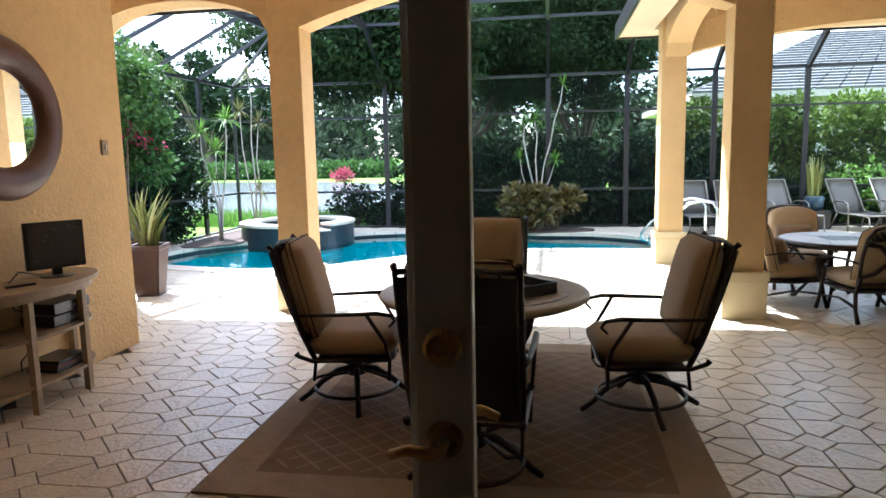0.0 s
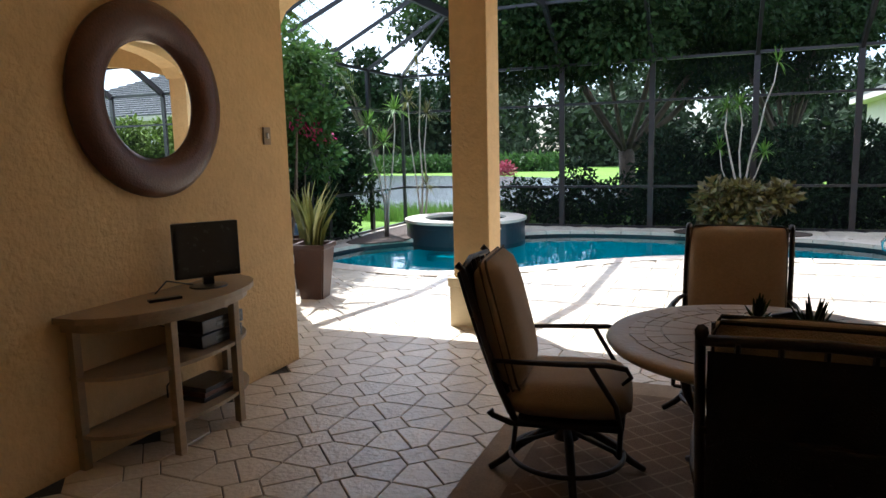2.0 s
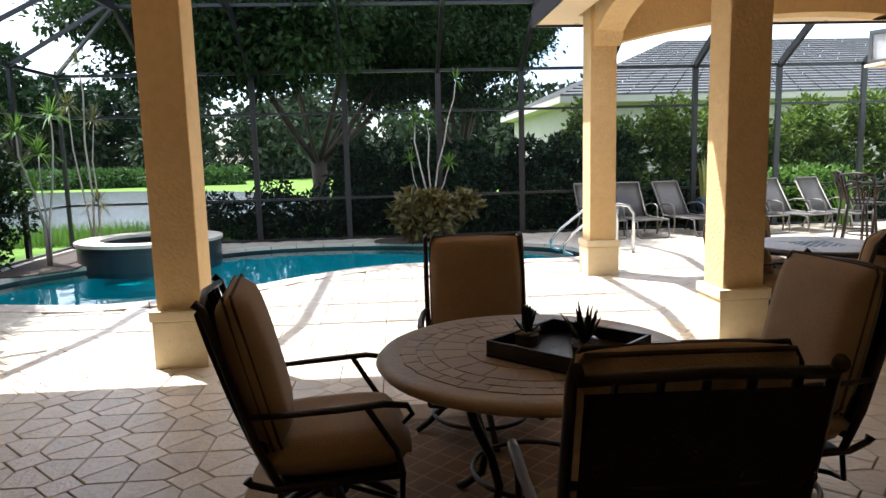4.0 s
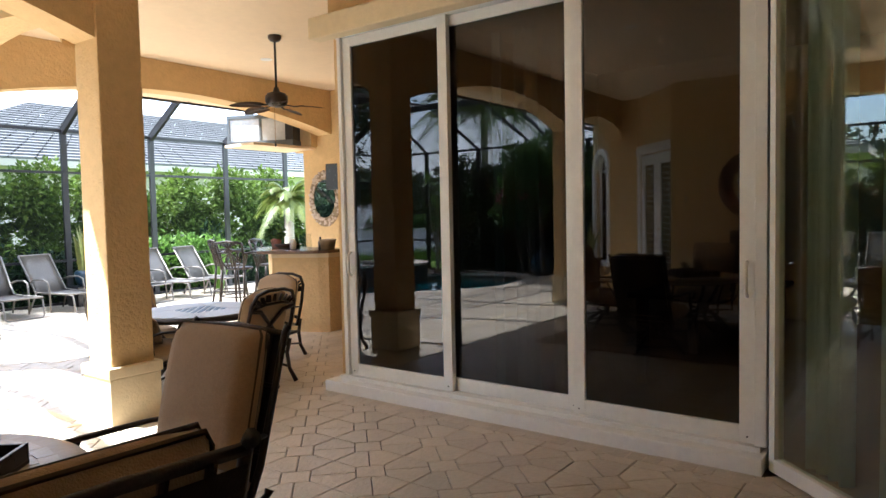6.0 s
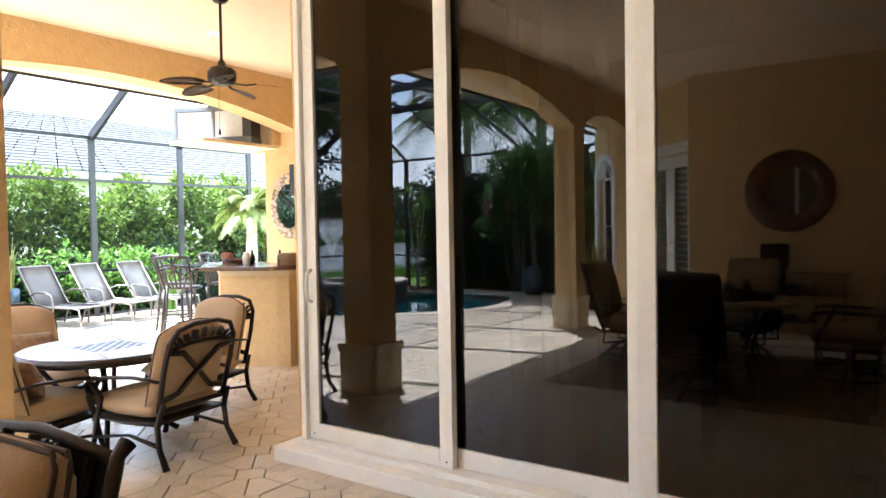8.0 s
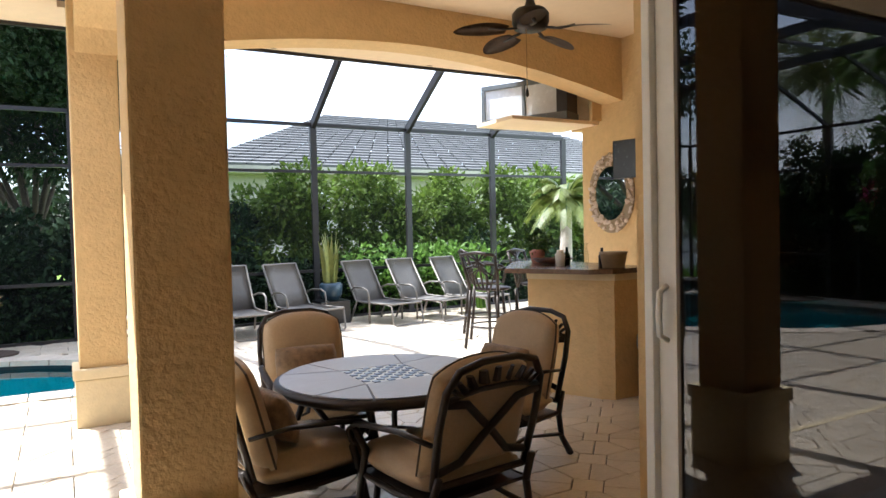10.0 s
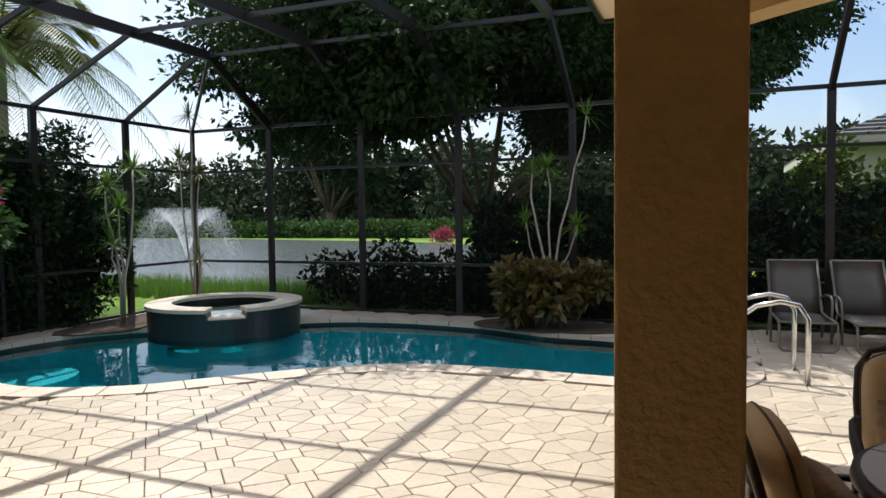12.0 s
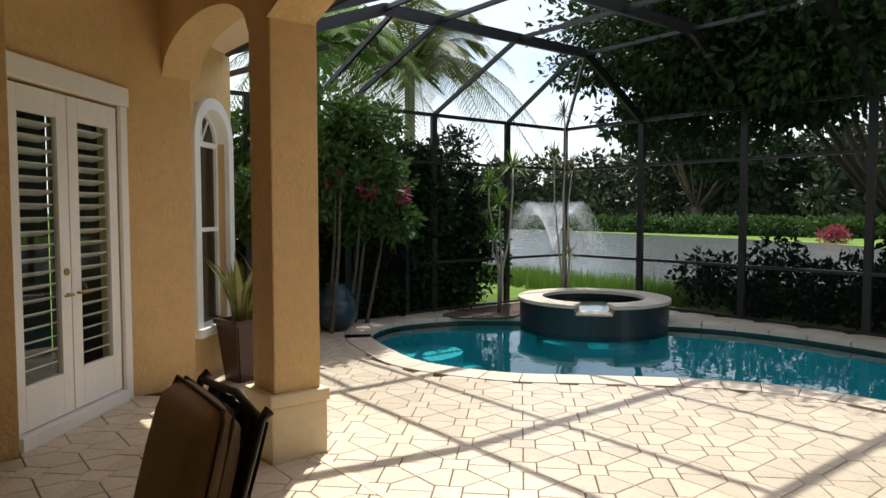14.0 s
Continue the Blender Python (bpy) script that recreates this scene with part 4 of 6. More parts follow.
def swivel_chair(m, label):
    c = thing("dining_chair", label, "chair", "swivel chairs round the dining table", m)
    # seat and back cushions
    bm = bmesh.new()
    cushion(bm, 0.55, 0.56, 0.17, 0.30, 12, 12, Matrix.Translation((0, 0.02, 0.425)))
    s = part("seat_cushion", bm, M_CUSHION, c, smooth=True)
    bm = bmesh.new()
    tilt = Matrix.Translation((0, -0.275, 0.76)) @ Matrix.Rotation(radians(14), 4, "X")
    cushion(bm, 0.54, 0.60, 0.17, 0.30, 12, 12, tilt @ Matrix.Rotation(radians(90), 4, "X"))
    b = part("back_cushion", bm, M_CUSHION, c, smooth=True)
    loop = [(0.262 * u, 0.0, 0.295 * v) for u, v in ((-1, -0.9), (-1, 0.9), (-0.93, 1), (0.93, 1), (1, 0.9), (1, -0.9), (0.93, -1), (-0.93, -1))]
    for k, off in enumerate((0.014, -0.014)):
        bm = tubed([tilt @ Vector((x, off, z)) for x, _, z in loop], 0.006, 6, True)
        part("piping", bm, M_PIPING, b)
    # frame
    for sx in (-1, 1):
        part("back_post", tubed([(sx * 0.275, -0.20, 0.34), (sx * 0.285, -0.27, 0.50), (sx * 0.29, -0.36, 0.80), (sx * 0.29, -0.425, 1.02), (sx * 0.285, -0.45, 1.04)], [0.016, 0.016, 0.015, 0.014, 0.018], 8), M_IRON, c, smooth=True)
        arm = [(sx * 0.285, -0.315, 0.62), (sx * 0.31, -0.18, 0.625), (sx * 0.32, 0.02, 0.63), (sx * 0.32, 0.18, 0.635), (sx * 0.315, 0.265, 0.62), (sx * 0.31, 0.285, 0.585), (sx * 0.305, 0.25, 0.55)]
        part("armrest", tubed(arm, [0.014, 0.016, 0.019, 0.019, 0.017, 0.014, 0.010], 8, flat=0.7), M_IRON, c, "twisted metal armrest", True)
        part("arm_support", tubed([(sx * 0.32, 0.12, 0.625), (sx * 0.31, 0.17, 0.54), (sx * 0.30, 0.225, 0.45), (sx * 0.285, 0.245, 0.34), (sx * 0.285, 0.24, 0.22)], 0.012, 8), M_IRON, c, smooth=True)
        part("side_rail", tubed([(sx * 0.285, 0.245, 0.34), (sx * 0.285, -0.22, 0.34), (sx * 0.285, -0.30, 0.37), (sx * 0.285, -0.315, 0.39)], [0.014, 0.014, 0.014, 0.02], 8), M_IRON, c, smooth=True)
        part("drop_rail", tubed([(sx * 0.275, -0.20, 0.34), (sx * 0.275, -0.215, 0.22), (sx * 0.2, -0.215, 0.21), (sx * 0.06, -0.05, 0.215)], 0.011, 8), M_IRON, c, smooth=True)
        part("drop_rail", tubed([(sx * 0.285, 0.24, 0.22), (sx * 0.2, 0.22, 0.205), (sx * 0.06, 0.05, 0.215)], 0.011, 8), M_IRON, c, smooth=True)
    part("front_rail", tubed([(-0.285, 0.245, 0.34), (0, 0.262, 0.34), (0.285, 0.245, 0.34)], 0.014, 8), M_IRON, c, smooth=True)
    part("back_rail", tubed([(-0.29, -0.425, 1.015), (0, -0.45, 1.03), (0.29, -0.425, 1.015)], 0.013, 8), M_IRON, c, smooth=True)
    part("seat_frame", boxed(-0.26, 0.26, -0.2, 0.24, 0.33, 0.345), M_IRON, c)
    for k in range(5):
        x = -0.2 + 0.1 * k
        part("back_slat", tubed([(x, -0.215, 0.36), (x, -0.345, 0.70), (x, -0.44, 1.02)], 0.008, 6, flat=1.8), M_IRON, c)
    for z, y in ((0.55, -0.285), (0.80, -0.385)):
        part("cross_slat", tubed([(-0.285, y, z), (0, y - 0.01, z), (0.285, y, z)], 0.009, 6), M_IRON, c)
    # solid dark sheet added over the cushion's back, which lies in shade
    bm = bmesh.new()
    prev = None
    for y, z in ((-0.225, 0.37), (-0.29, 0.52), (-0.355, 0.70), (-0.41, 0.88), (-0.442, 1.0)):
        row = [bm.verts.new((x, y - 0.012, z)) for x in (-0.27, -0.135, 0.0, 0.135, 0.27)]
        if prev:
            for k in range(4):
                bm.faces.new((prev[k], prev[k + 1], row[k + 1], row[k]))
        prev = row
    bmesh.ops.solidify(bm, geom=bm.faces[:], thickness=0.006)
    part("back_shade_sheet", bm, M_WEB, c, "dark strap panel added for the shaded back of the cushion")
    # swivel base
    part("pedestal", lathe([(0.06, 0.17), (0.05, 0.20), (0.035, 0.24), (0.045, 0.30), (0.09, 0.325)], 16), M_IRON, c, smooth=True)
    part("base_ring", tubed([(0.265 * math.cos(a), 0.265 * math.sin(a), 0.095) for a in [2 * math.pi * k / 40 for k in range(40)]], 0.012, 8, True), M_IRON, c, smooth=True)
    for k in range(4):
        a = math.pi / 4 * 0.2 + k * math.pi / 2
        part("leg", tubed([(r * math.cos(a), r * math.sin(a), z) for r, z in ((0.03, 0.21), (0.12, 0.195), (0.22, 0.13), (0.30, 0.055), (0.365, 0.012))], [0.022, 0.021, 0.02, 0.018, 0.016], 8), M_IRON, c, smooth=True)
    return c


swivel_chair(local(-82, -1.20, 3.82, 0.014), "swivel dining chair with tan cushions and dark metal frame")
swivel_chair(local(95, 0.57, 3.82, 0.014), "swivel dining chair with tan cushions standing near the column")
swivel_chair(local(177, -0.47, 4.80, 0.014), "swivel dining chair with tan cushions on the pool side")
swivel_chair(local(-2, -0.32, 2.80, 0.014) @ Matrix.Diagonal((0.88, 1, 1.07, 1)), "swivel dining chair with tan cushions, its dark back to the house")


def tray(m):
    t = thing("serving_tray", "square black wooden tray on the dining table", "tray", at=m)
    part("base", boxed(-0.25, 0.25, -0.25, 0.25, 0, 0.012), M_BLACK, t)
    for a in ((-0.25, 0.25, 0.235, 0.25), (-0.25, 0.25, -0.25, -0.235), (-0.25, -0.235, -0.235, 0.235), (0.235, 0.25, -0.235, 0.235)):
        part("side", boxed(*a, 0.0125, 0.065, bevel=0.003), M_BLACK, t)
    return t


tray(local(-47, -0.252, 3.70, 0.753) @ Matrix.Diagonal((0.92, 0.92, 1, 1)))


def succulent(x, y, z, h, seed, label):
    rng = random.Random(seed)
    p = thing("potted_succulent", label, "plant", at=(x, y, z))
    part("jar", lathe([(0.045, 0), (0.056, 0.01), (0.058, 0.06), (0.05, 0.075)], 20), M_GLASS, p, "round glass jar", True)
    part("soil", lathe([(0.044, 0.004), (0.05, 0.045)], 16), M_MULCH, p)
    for k in range(16):
        a, e = rng.uniform(0, 6.28), rng.uniform(0.5, 1.4)
        l = h * rng.uniform(0.6, 1.0)
        d = Vector((math.cos(a) * math.cos(e), math.sin(a) * math.cos(e), math.sin(e)))
        b = Vector((0, 0, 0.05)) + d * 0.01
        part("leaf", tubed([b, b + d * l * 0.45, b + d * l + Vector((0, 0, 0.01))], [0.009, 0.011, 0.002], 6, flat=0.6), M_LEAF_DK, p)
    return p


succulent(-0.40, 3.80, 0.767, 0.10, 1, "small spiky succulent in a glass jar on the tray")
succulent(-0.22, 3.60, 0.767, 0.145, 2, "spiky succulent in a glass jar on the tray")

# ---- console by the mirror wall ----
con = thing("console_table", "half-round painted wooden console with two shelves", "console", at=(-3.495, 3.60, 0))


def half_round(r_y, depth, z0, z1):
    pts = [(0.0, -r_y)] + [(depth * math.sin(math.pi * k / 16) ** 0.75, -r_y * math.cos(math.pi * k / 16)) for k in range(1, 16)] + [(0.0, r_y)]
    return prism(pts, z0, z1)


part("top", half_round(0.62, 0.46, 0.77, 0.80), M_WOOD, con)
part("apron", half_round(0.58, 0.42, 0.72, 0.769), M_WOOD, con)
part("shelf", half_round(0.56, 0.40, 0.47, 0.49), M_WOOD, con)
part("shelf", half_round(0.56, 0.40, 0.17, 0.19), M_WOOD, con)
for x, y in ((0.03, -0.54), (0.03, 0.54), (0.36, -0.24), (0.36, 0.24)):
    part("leg", boxed(x - 0.022, x + 0.022, y - 0.022, y + 0.022, 0, 0.72, bevel=0.004), M_WOOD, con)
tv = thing("television", "small black flat-screen television on the console", "television", at=local(-35, -3.30, 3.84, 0.801))
part("casing", boxed(-0.02, 0.02, -0.185, 0.185, 0.055, 0.375, bevel=0.008), M_BLACK, tv)
part("screen", boxed(0.0202, 0.0225, -0.165, 0.165, 0.085, 0.355), M_SCREENTV, tv, "dark glossy screen with its grey reflection in the colour")
part("neck", boxed(-0.015, 0.015, -0.03, 0.03, 0.012, 0.06), M_BLACK, tv)
part("foot", lathe([(0.11, 0), (0.105, 0.008), (0.03, 0.014)], 24), M_BLACK, tv)
for (z, nm, dx) in ((0.491, "media_player", 0.0), (0.575, "video_recorder", 0.01)):
    d = thing(nm, "black electronic box on the console shelf", "electronics", at=(-3.30 + dx, 3.78, z))
    part("case", boxed(-0.12, 0.13, -0.17, 0.17, 0.004, 0.076, bevel=0.005), M_BLACK, d)
    part("front_strip", boxed(0.1302, 0.132, -0.06, 0.13, 0.03, 0.048), M_GREYMETAL, d, "pale display strip")
d = thing("book_stack", "stack of dark books on the lower shelf", "books", at=(-3.28, 3.74, 0.191))
for k in range(3):
    part("book", boxed(-0.11, 0.11, -0.15 + 0.01 * k, 0.15, 0.001 + k * 0.026, 0.025 + k * 0.026, bevel=0.003), (M_BLACK, M_LEATHER, M_BLACK)[k], d)
cb = thing("power_cable", "thin black cable hanging behind the console", "cable", at=(-3.44, 3.56, 0))
part("cord", tubed([(0.05, 0.25, 0.81), (0.02, 0.08, 0.86), (0.0, -0.02, 0.78), (0.01, 0.02, 0.62), (0.03, 0.1, 0.58), (0.0, 0.06, 0.40), (0.02, 0.12, 0.33), (0.0, 0.04, 0.26), (0.02, 0.02, 0.20)], 0.005, 6), M_BLACK, cb, smooth=True)
rc = thing("remote_control", "black remote control lying on the console", "remote", at=local(60, -3.25, 3.45, 0.801))
part("case", boxed(-0.085, 0.085, -0.022, 0.022, 0, 0.016, bevel=0.005), M_BLACK, rc)

rm = thing("round_mirror", "round wall mirror in a wide brown leather frame", "mirror", at=Matrix.Translation((-3.497, 3.70, 1.86)) @ Matrix.Rotation(radians(90), 4, "Y"))
part("frame", lathe([(0.53, 0.0), (0.535, 0.03), (0.50, 0.065), (0.43, 0.085), (0.36, 0.07), (0.325, 0.035), (0.318, 0.012)], 72), M_LEATHER, rm, smooth=True)
part("glass", lathe([(0.317, 0.0125), (0.317, 0.016)], 64), M_MIRROR, rm)
sw = thing("switch_box", "small weathered switch plate on the stucco wall", "switch", at=(-3.497, 4.73, 1.68))
part("plate", boxed(0, 0.012, -0.038, 0.038, -0.06, 0.06, bevel=0.004), M_WOOD, sw)
part("toggle", boxed(0.0122, 0.022, -0.008, 0.008, -0.018, 0.018, bevel=0.002), M_TRIM, sw)



# ---- fire table and its chairs ----
def fire_table(x, y):
    t = thing("patio_table", "round stone-topped patio table with a blue mosaic centre", "table", at=Matrix.Translation((x, y, 0)) @ Matrix.Diagonal((0.98, 0.98, 0.95, 1)))
    part("rim", lathe([(0.50, 0.62), (0.585, 0.625), (0.61, 0.645), (0.605, 0.672), (0.58, 0.680)], 64), M_IRON, t, smooth=True)
    verts, faces = [], []

    def slab(poly, z0=0.681, z1=0.687):
        b, n = len(verts), len(poly)
        verts.extend([(px, py, z0) for px, py in poly] + [(px, py, z1) for px, py in poly])
        faces.append(tuple(range(b + n, b + 2 * n)))
        faces.extend((b + i, b + (i + 1) % n, b + n + (i + 1) % n, b + n + i) for i in range(n))
    q = 0.19
    polys = []
    for k in range(4):
        a = k * math.pi / 2
        ca, sa = math.cos(a), math.sin(a)
        arc = [(0.575 * math.cos(t0), 0.575 * math.sin(t0)) for t0 in np.linspace(-math.pi / 4 + 0.28, math.pi / 4 - 0.28, 9)]
        poly = [(q + 0.006, -q)] + arc + [(q + 0.006, q)]
        polys.append([(ca * px - sa * py, sa * px + ca * py) for px, py in poly])
        arc = [(0.575 * math.cos(t0), 0.575 * math.sin(t0)) for t0 in np.linspace(math.pi / 4 - 0.26, math.pi / 4 + 0.26, 7)]
        poly = [(q + 0.012, q + 0.012)] + arc
        polys.append([(ca * px - sa * py, sa * px + ca * py) for px, py in poly])
    slate = mat("pale_slate_top", (0.30, 0.29, 0.28), 0.4, vary=0.3, scale=9, island=0.6, bump=0.2, stretch=(1, 6, 1))
    for poly in polys:
        raw("stone_panel", [(px, py, 0.681) for px, py in poly] + [(px, py, 0.687) for px, py in poly], [tuple(range(len(poly), 2 * len(poly)))] + [(i, (i + 1) % len(poly), len(poly) + (i + 1) % len(poly), len(poly) + i) for i in range(len(poly))], slate, t)
    verts.clear(), faces.clear()
    for i in range(9):
        for j in range(9):
            if (i + j) % 2:
                px, py = -q + (i + 0.5) * q * 2 / 9, -q + (j + 0.5) * q * 2 / 9
                s = q / 9 * 0.86
                slab([(px - s, py - s), (px + s, py - s), (px + s, py + s), (px - s, py + s)], 0.684, 0.689)
    raw("mosaic_centre", verts, faces, M_BLUEFAB, t, "blue checked mosaic")
    part("centre_plate", boxed(-q, q, -q, q, 0.66, 0.6845), mat("white_mosaic", (0.55, 0.55, 0.52), 0.4), t)
    for k in range(4):
        a = math.pi / 4 + k * math.pi / 2 + 0.2
        part("leg", tubed([(r * math.cos(a), r * math.sin(a), z) for r, z in ((0.50, 0.63), (0.42, 0.52), (0.30, 0.36), (0.30, 0.18), (0.40, 0.05), (0.45, 0.015))], [0.022, 0.02, 0.018, 0.018, 0.019, 0.022], 8), M_IRON, t, smooth=True)
    part("lower_ring", tubed([(0.30 * math.cos(a), 0.30 * math.sin(a), 0.28) for a in [2 * math.pi * k / 32 for k in range(32)]], 0.012, 8, True), M_IRON, t)
    return t


fire_table(2.93, 7.06)


def lounge_chair(m, label, pillow):
    c = thing("patio_chair", label, "chair", "deep-seated chairs round the patio table", m)
    bm = bmesh.new()
    cushion(bm, 0.58, 0.60, 0.17, 0.28, 12, 12, Matrix.Translation((0, 0.05, 0.40)))
    part("seat_cushion", bm, M_SEATLT, c, smooth=True)
    tilt = Matrix.Translation((0, -0.255, 0.705)) @ Matrix.Rotation(radians(14), 4, "X")
    bm = bmesh.new()
    w, h, n = 0.56, 0.58, 16
    # rounded-top cushion
    front, back = [], []
    for j in range(n + 1):
        for i in range(n + 1):
            u, v = 2 * i / n - 1, 2 * j / n - 1
            k = max(0.0, (1 - abs(u) ** 4) * (1 - abs(v) ** 4)) ** 0.3
            z = v * h / 2
            if v > 0.2:
                z -= (abs(u) ** 2.6) * 0.10 * (v - 0.2)
            front.append(bm.verts.new(tilt @ Vector((u * w / 2 * (1 - 0.06 * max(0, v) ** 3), 0.075 * (0.15 + 0.85 * k), z))))
            back.append(bm.verts.new(tilt @ Vector((u * w / 2 * (1 - 0.06 * max(0, v) ** 3), -0.075 * (0.15 + 0.85 * k), z))))
    g = n + 1
    for j in range(n):
        for i in range(n):
            a = j * g + i
            bm.faces.new((front[a + g], front[a + g + 1], front[a + 1], front[a]))
            bm.faces.new((back[a], back[a + 1], back[a + g + 1], back[a + g]))
    rim = list(range(g)) + [j * g + n for j in range(1, n + 1)] + [n * g + i for i in range(n - 1, -1, -1)] + [j * g for j in range(n - 1, 0, -1)]
    for a, b in zip(rim, rim[1:] + rim[:1]):
        bm.faces.new((front[a], front[b], back[b], back[a]))
    pts = [tuple((front[a].co + back[a].co) / 2 + (tilt.to_3x3() @ Vector((0, 0.012, 0)))) for a in rim[::2]]
    bc = part("back_cushion", bm, M_SEATLT, c, smooth=True)
    part("piping", tubed(pts, 0.006, 6, True), M_PIPING, bc)
    # cast back: hoop, crossed curves and a pierced crest
    B = tilt @ Matrix.Translation((0, -0.10, 0))
    hoop = [(-0.27, -0.30), (-0.285, 0.0), (-0.275, 0.18), (-0.22, 0.275), (-0.1, 0.31), (0.1, 0.31), (0.22, 0.275), (0.275, 0.18), (0.285, 0.0), (0.27, -0.30)]
    part("back_hoop", tubed([B @ Vector((x, 0, z)) for x, z in hoop], 0.018, 8), M_IRON, c, smooth=True)
    for s in (1, -1):
        part("back_curve", tubed([B @ Vector((s * x, 0.0 + 0.006 * s, z)) for x, z in ((-0.26, 0.12), (-0.14, 0.10), (-0.04, 0.0), (0.04, -0.08), (0.14, -0.19), (0.26, -0.22))], 0.016, 8, flat=1.3), M_IRON, c, smooth=True)
    for k in range(9):
        a = math.pi * (k + 0.5) / 9
        part("crest_leaf", tubed([B @ Vector((-0.20 * math.cos(a), 0, 0.15 + 0.05 * math.sin(a))), B @ Vector((-0.25 * math.cos(a), 0, 0.18 + 0.09 * math.sin(a)))], [0.026, 0.020], 6, flat=0.5), M_IRON, c)
    part("crest_rail", tubed([B @ Vector((x, 0, z)) for x, z in ((-0.275, 0.14), (-0.1, 0.17), (0.1, 0.17), (0.275, 0.14))], 0.014, 8), M_IRON, c, smooth=True)
    part("back_bottom", tubed([B @ Vector((-0.27, 0, -0.30)), B @ Vector((0.27, 0, -0.30))], 0.018, 8), M_IRON, c)
    for s in (-1, 1):
        arm = [(s * 0.285, -0.30, 0.60), (s * 0.32, -0.12, 0.625), (s * 0.335, 0.10, 0.61), (s * 0.335, 0.25, 0.585), (s * 0.33, 0.32, 0.54), (s * 0.325, 0.305, 0.48), (s * 0.32, 0.26, 0.47)]
        part("armrest", tubed(arm, [0.018, 0.022, 0.026, 0.026, 0.022, 0.018, 0.012], 8, flat=0.55), M_IRON, c, smooth=True)
        part("front_leg", tubed([(s * 0.325, 0.28, 0.56), (s * 0.30, 0.22, 0.45), (s * 0.30, 0.26, 0.30), (s * 0.305, 0.29, 0.14), (s * 0.31, 0.33, 0.012)], [0.018, 0.02, 0.02, 0.018, 0.022], 8), M_IRON, c, smooth=True)
        part("rear_leg", tubed([(s * 0.275, -0.33, 0.45), (s * 0.285, -0.28, 0.30), (s * 0.29, -0.30, 0.14), (s * 0.30, -0.37, 0.012)], [0.018, 0.02, 0.018, 0.022], 8), M_IRON, c, smooth=True)
        part("side_rail", tubed([(s * 0.29, 0.30, 0.31), (s * 0.29, 0, 0.295), (s * 0.28, -0.30, 0.31)], 0.016, 8), M_IRON, c, smooth=True)
        part("stretcher", tubed([(s * 0.305, 0.29, 0.16), (s * 0.27, 0, 0.20), (s * 0.29, -0.30, 0.16)], [0.022, 0.016, 0.022], 8, flat=0.6), M_IRON, c, smooth=True)
    part("seat_plate", boxed(-0.28, 0.28, -0.28, 0.32, 0.298, 0.318), M_IRON, c)
    part("front_rail", tubed([(-0.29, 0.31, 0.31), (0.29, 0.31, 0.31)], 0.016, 8), M_IRON, c)
    if pillow:
        bm = bmesh.new()
        cushion(bm, 0.42, 0.27, 0.14, 0.5, 10, 8, Matrix.Translation((0.02, -0.08, 0.63)) @ Matrix.Rotation(radians(20), 4, "X") @ Matrix.Rotation(radians(90), 4, "X"))
        p = tagged(part("throw_pillow", bm, M_PILLOW, None, smooth=True), "patterned tan throw pillow on a patio chair", "pillow")
        p.matrix_world = m
    return c


M_SEATLT = mat("sand_cushion_cloth", (0.42, 0.30, 0.175), 0.9, vary=0.10, scale=7, bump=0.3, bump_scale=220, sheen=0.25, spec=0.15)
lounge_chair(local(176, 2.80, 7.90) @ Matrix.Diagonal((0.96, 0.98, 0.90, 1)), "patio chair with sand cushions and an arched back", True)
lounge_chair(local(100, 3.74, 7.2) @ Matrix.Diagonal((0.96, 0.98, 0.90, 1)), "patio chair with sand cushions standing near the bar", True)
lounge_chair(local(8, 2.94, 6.45) @ Matrix.Diagonal((0.96, 0.98, 0.90, 1)), "patio chair with sand cushions, its pierced metal back to the house", False)
lounge_chair(local(-80, 2.33, 6.95) @ Matrix.Diagonal((0.96, 0.98, 0.90, 1)), "patio chair with sand cushions beside the column", True)


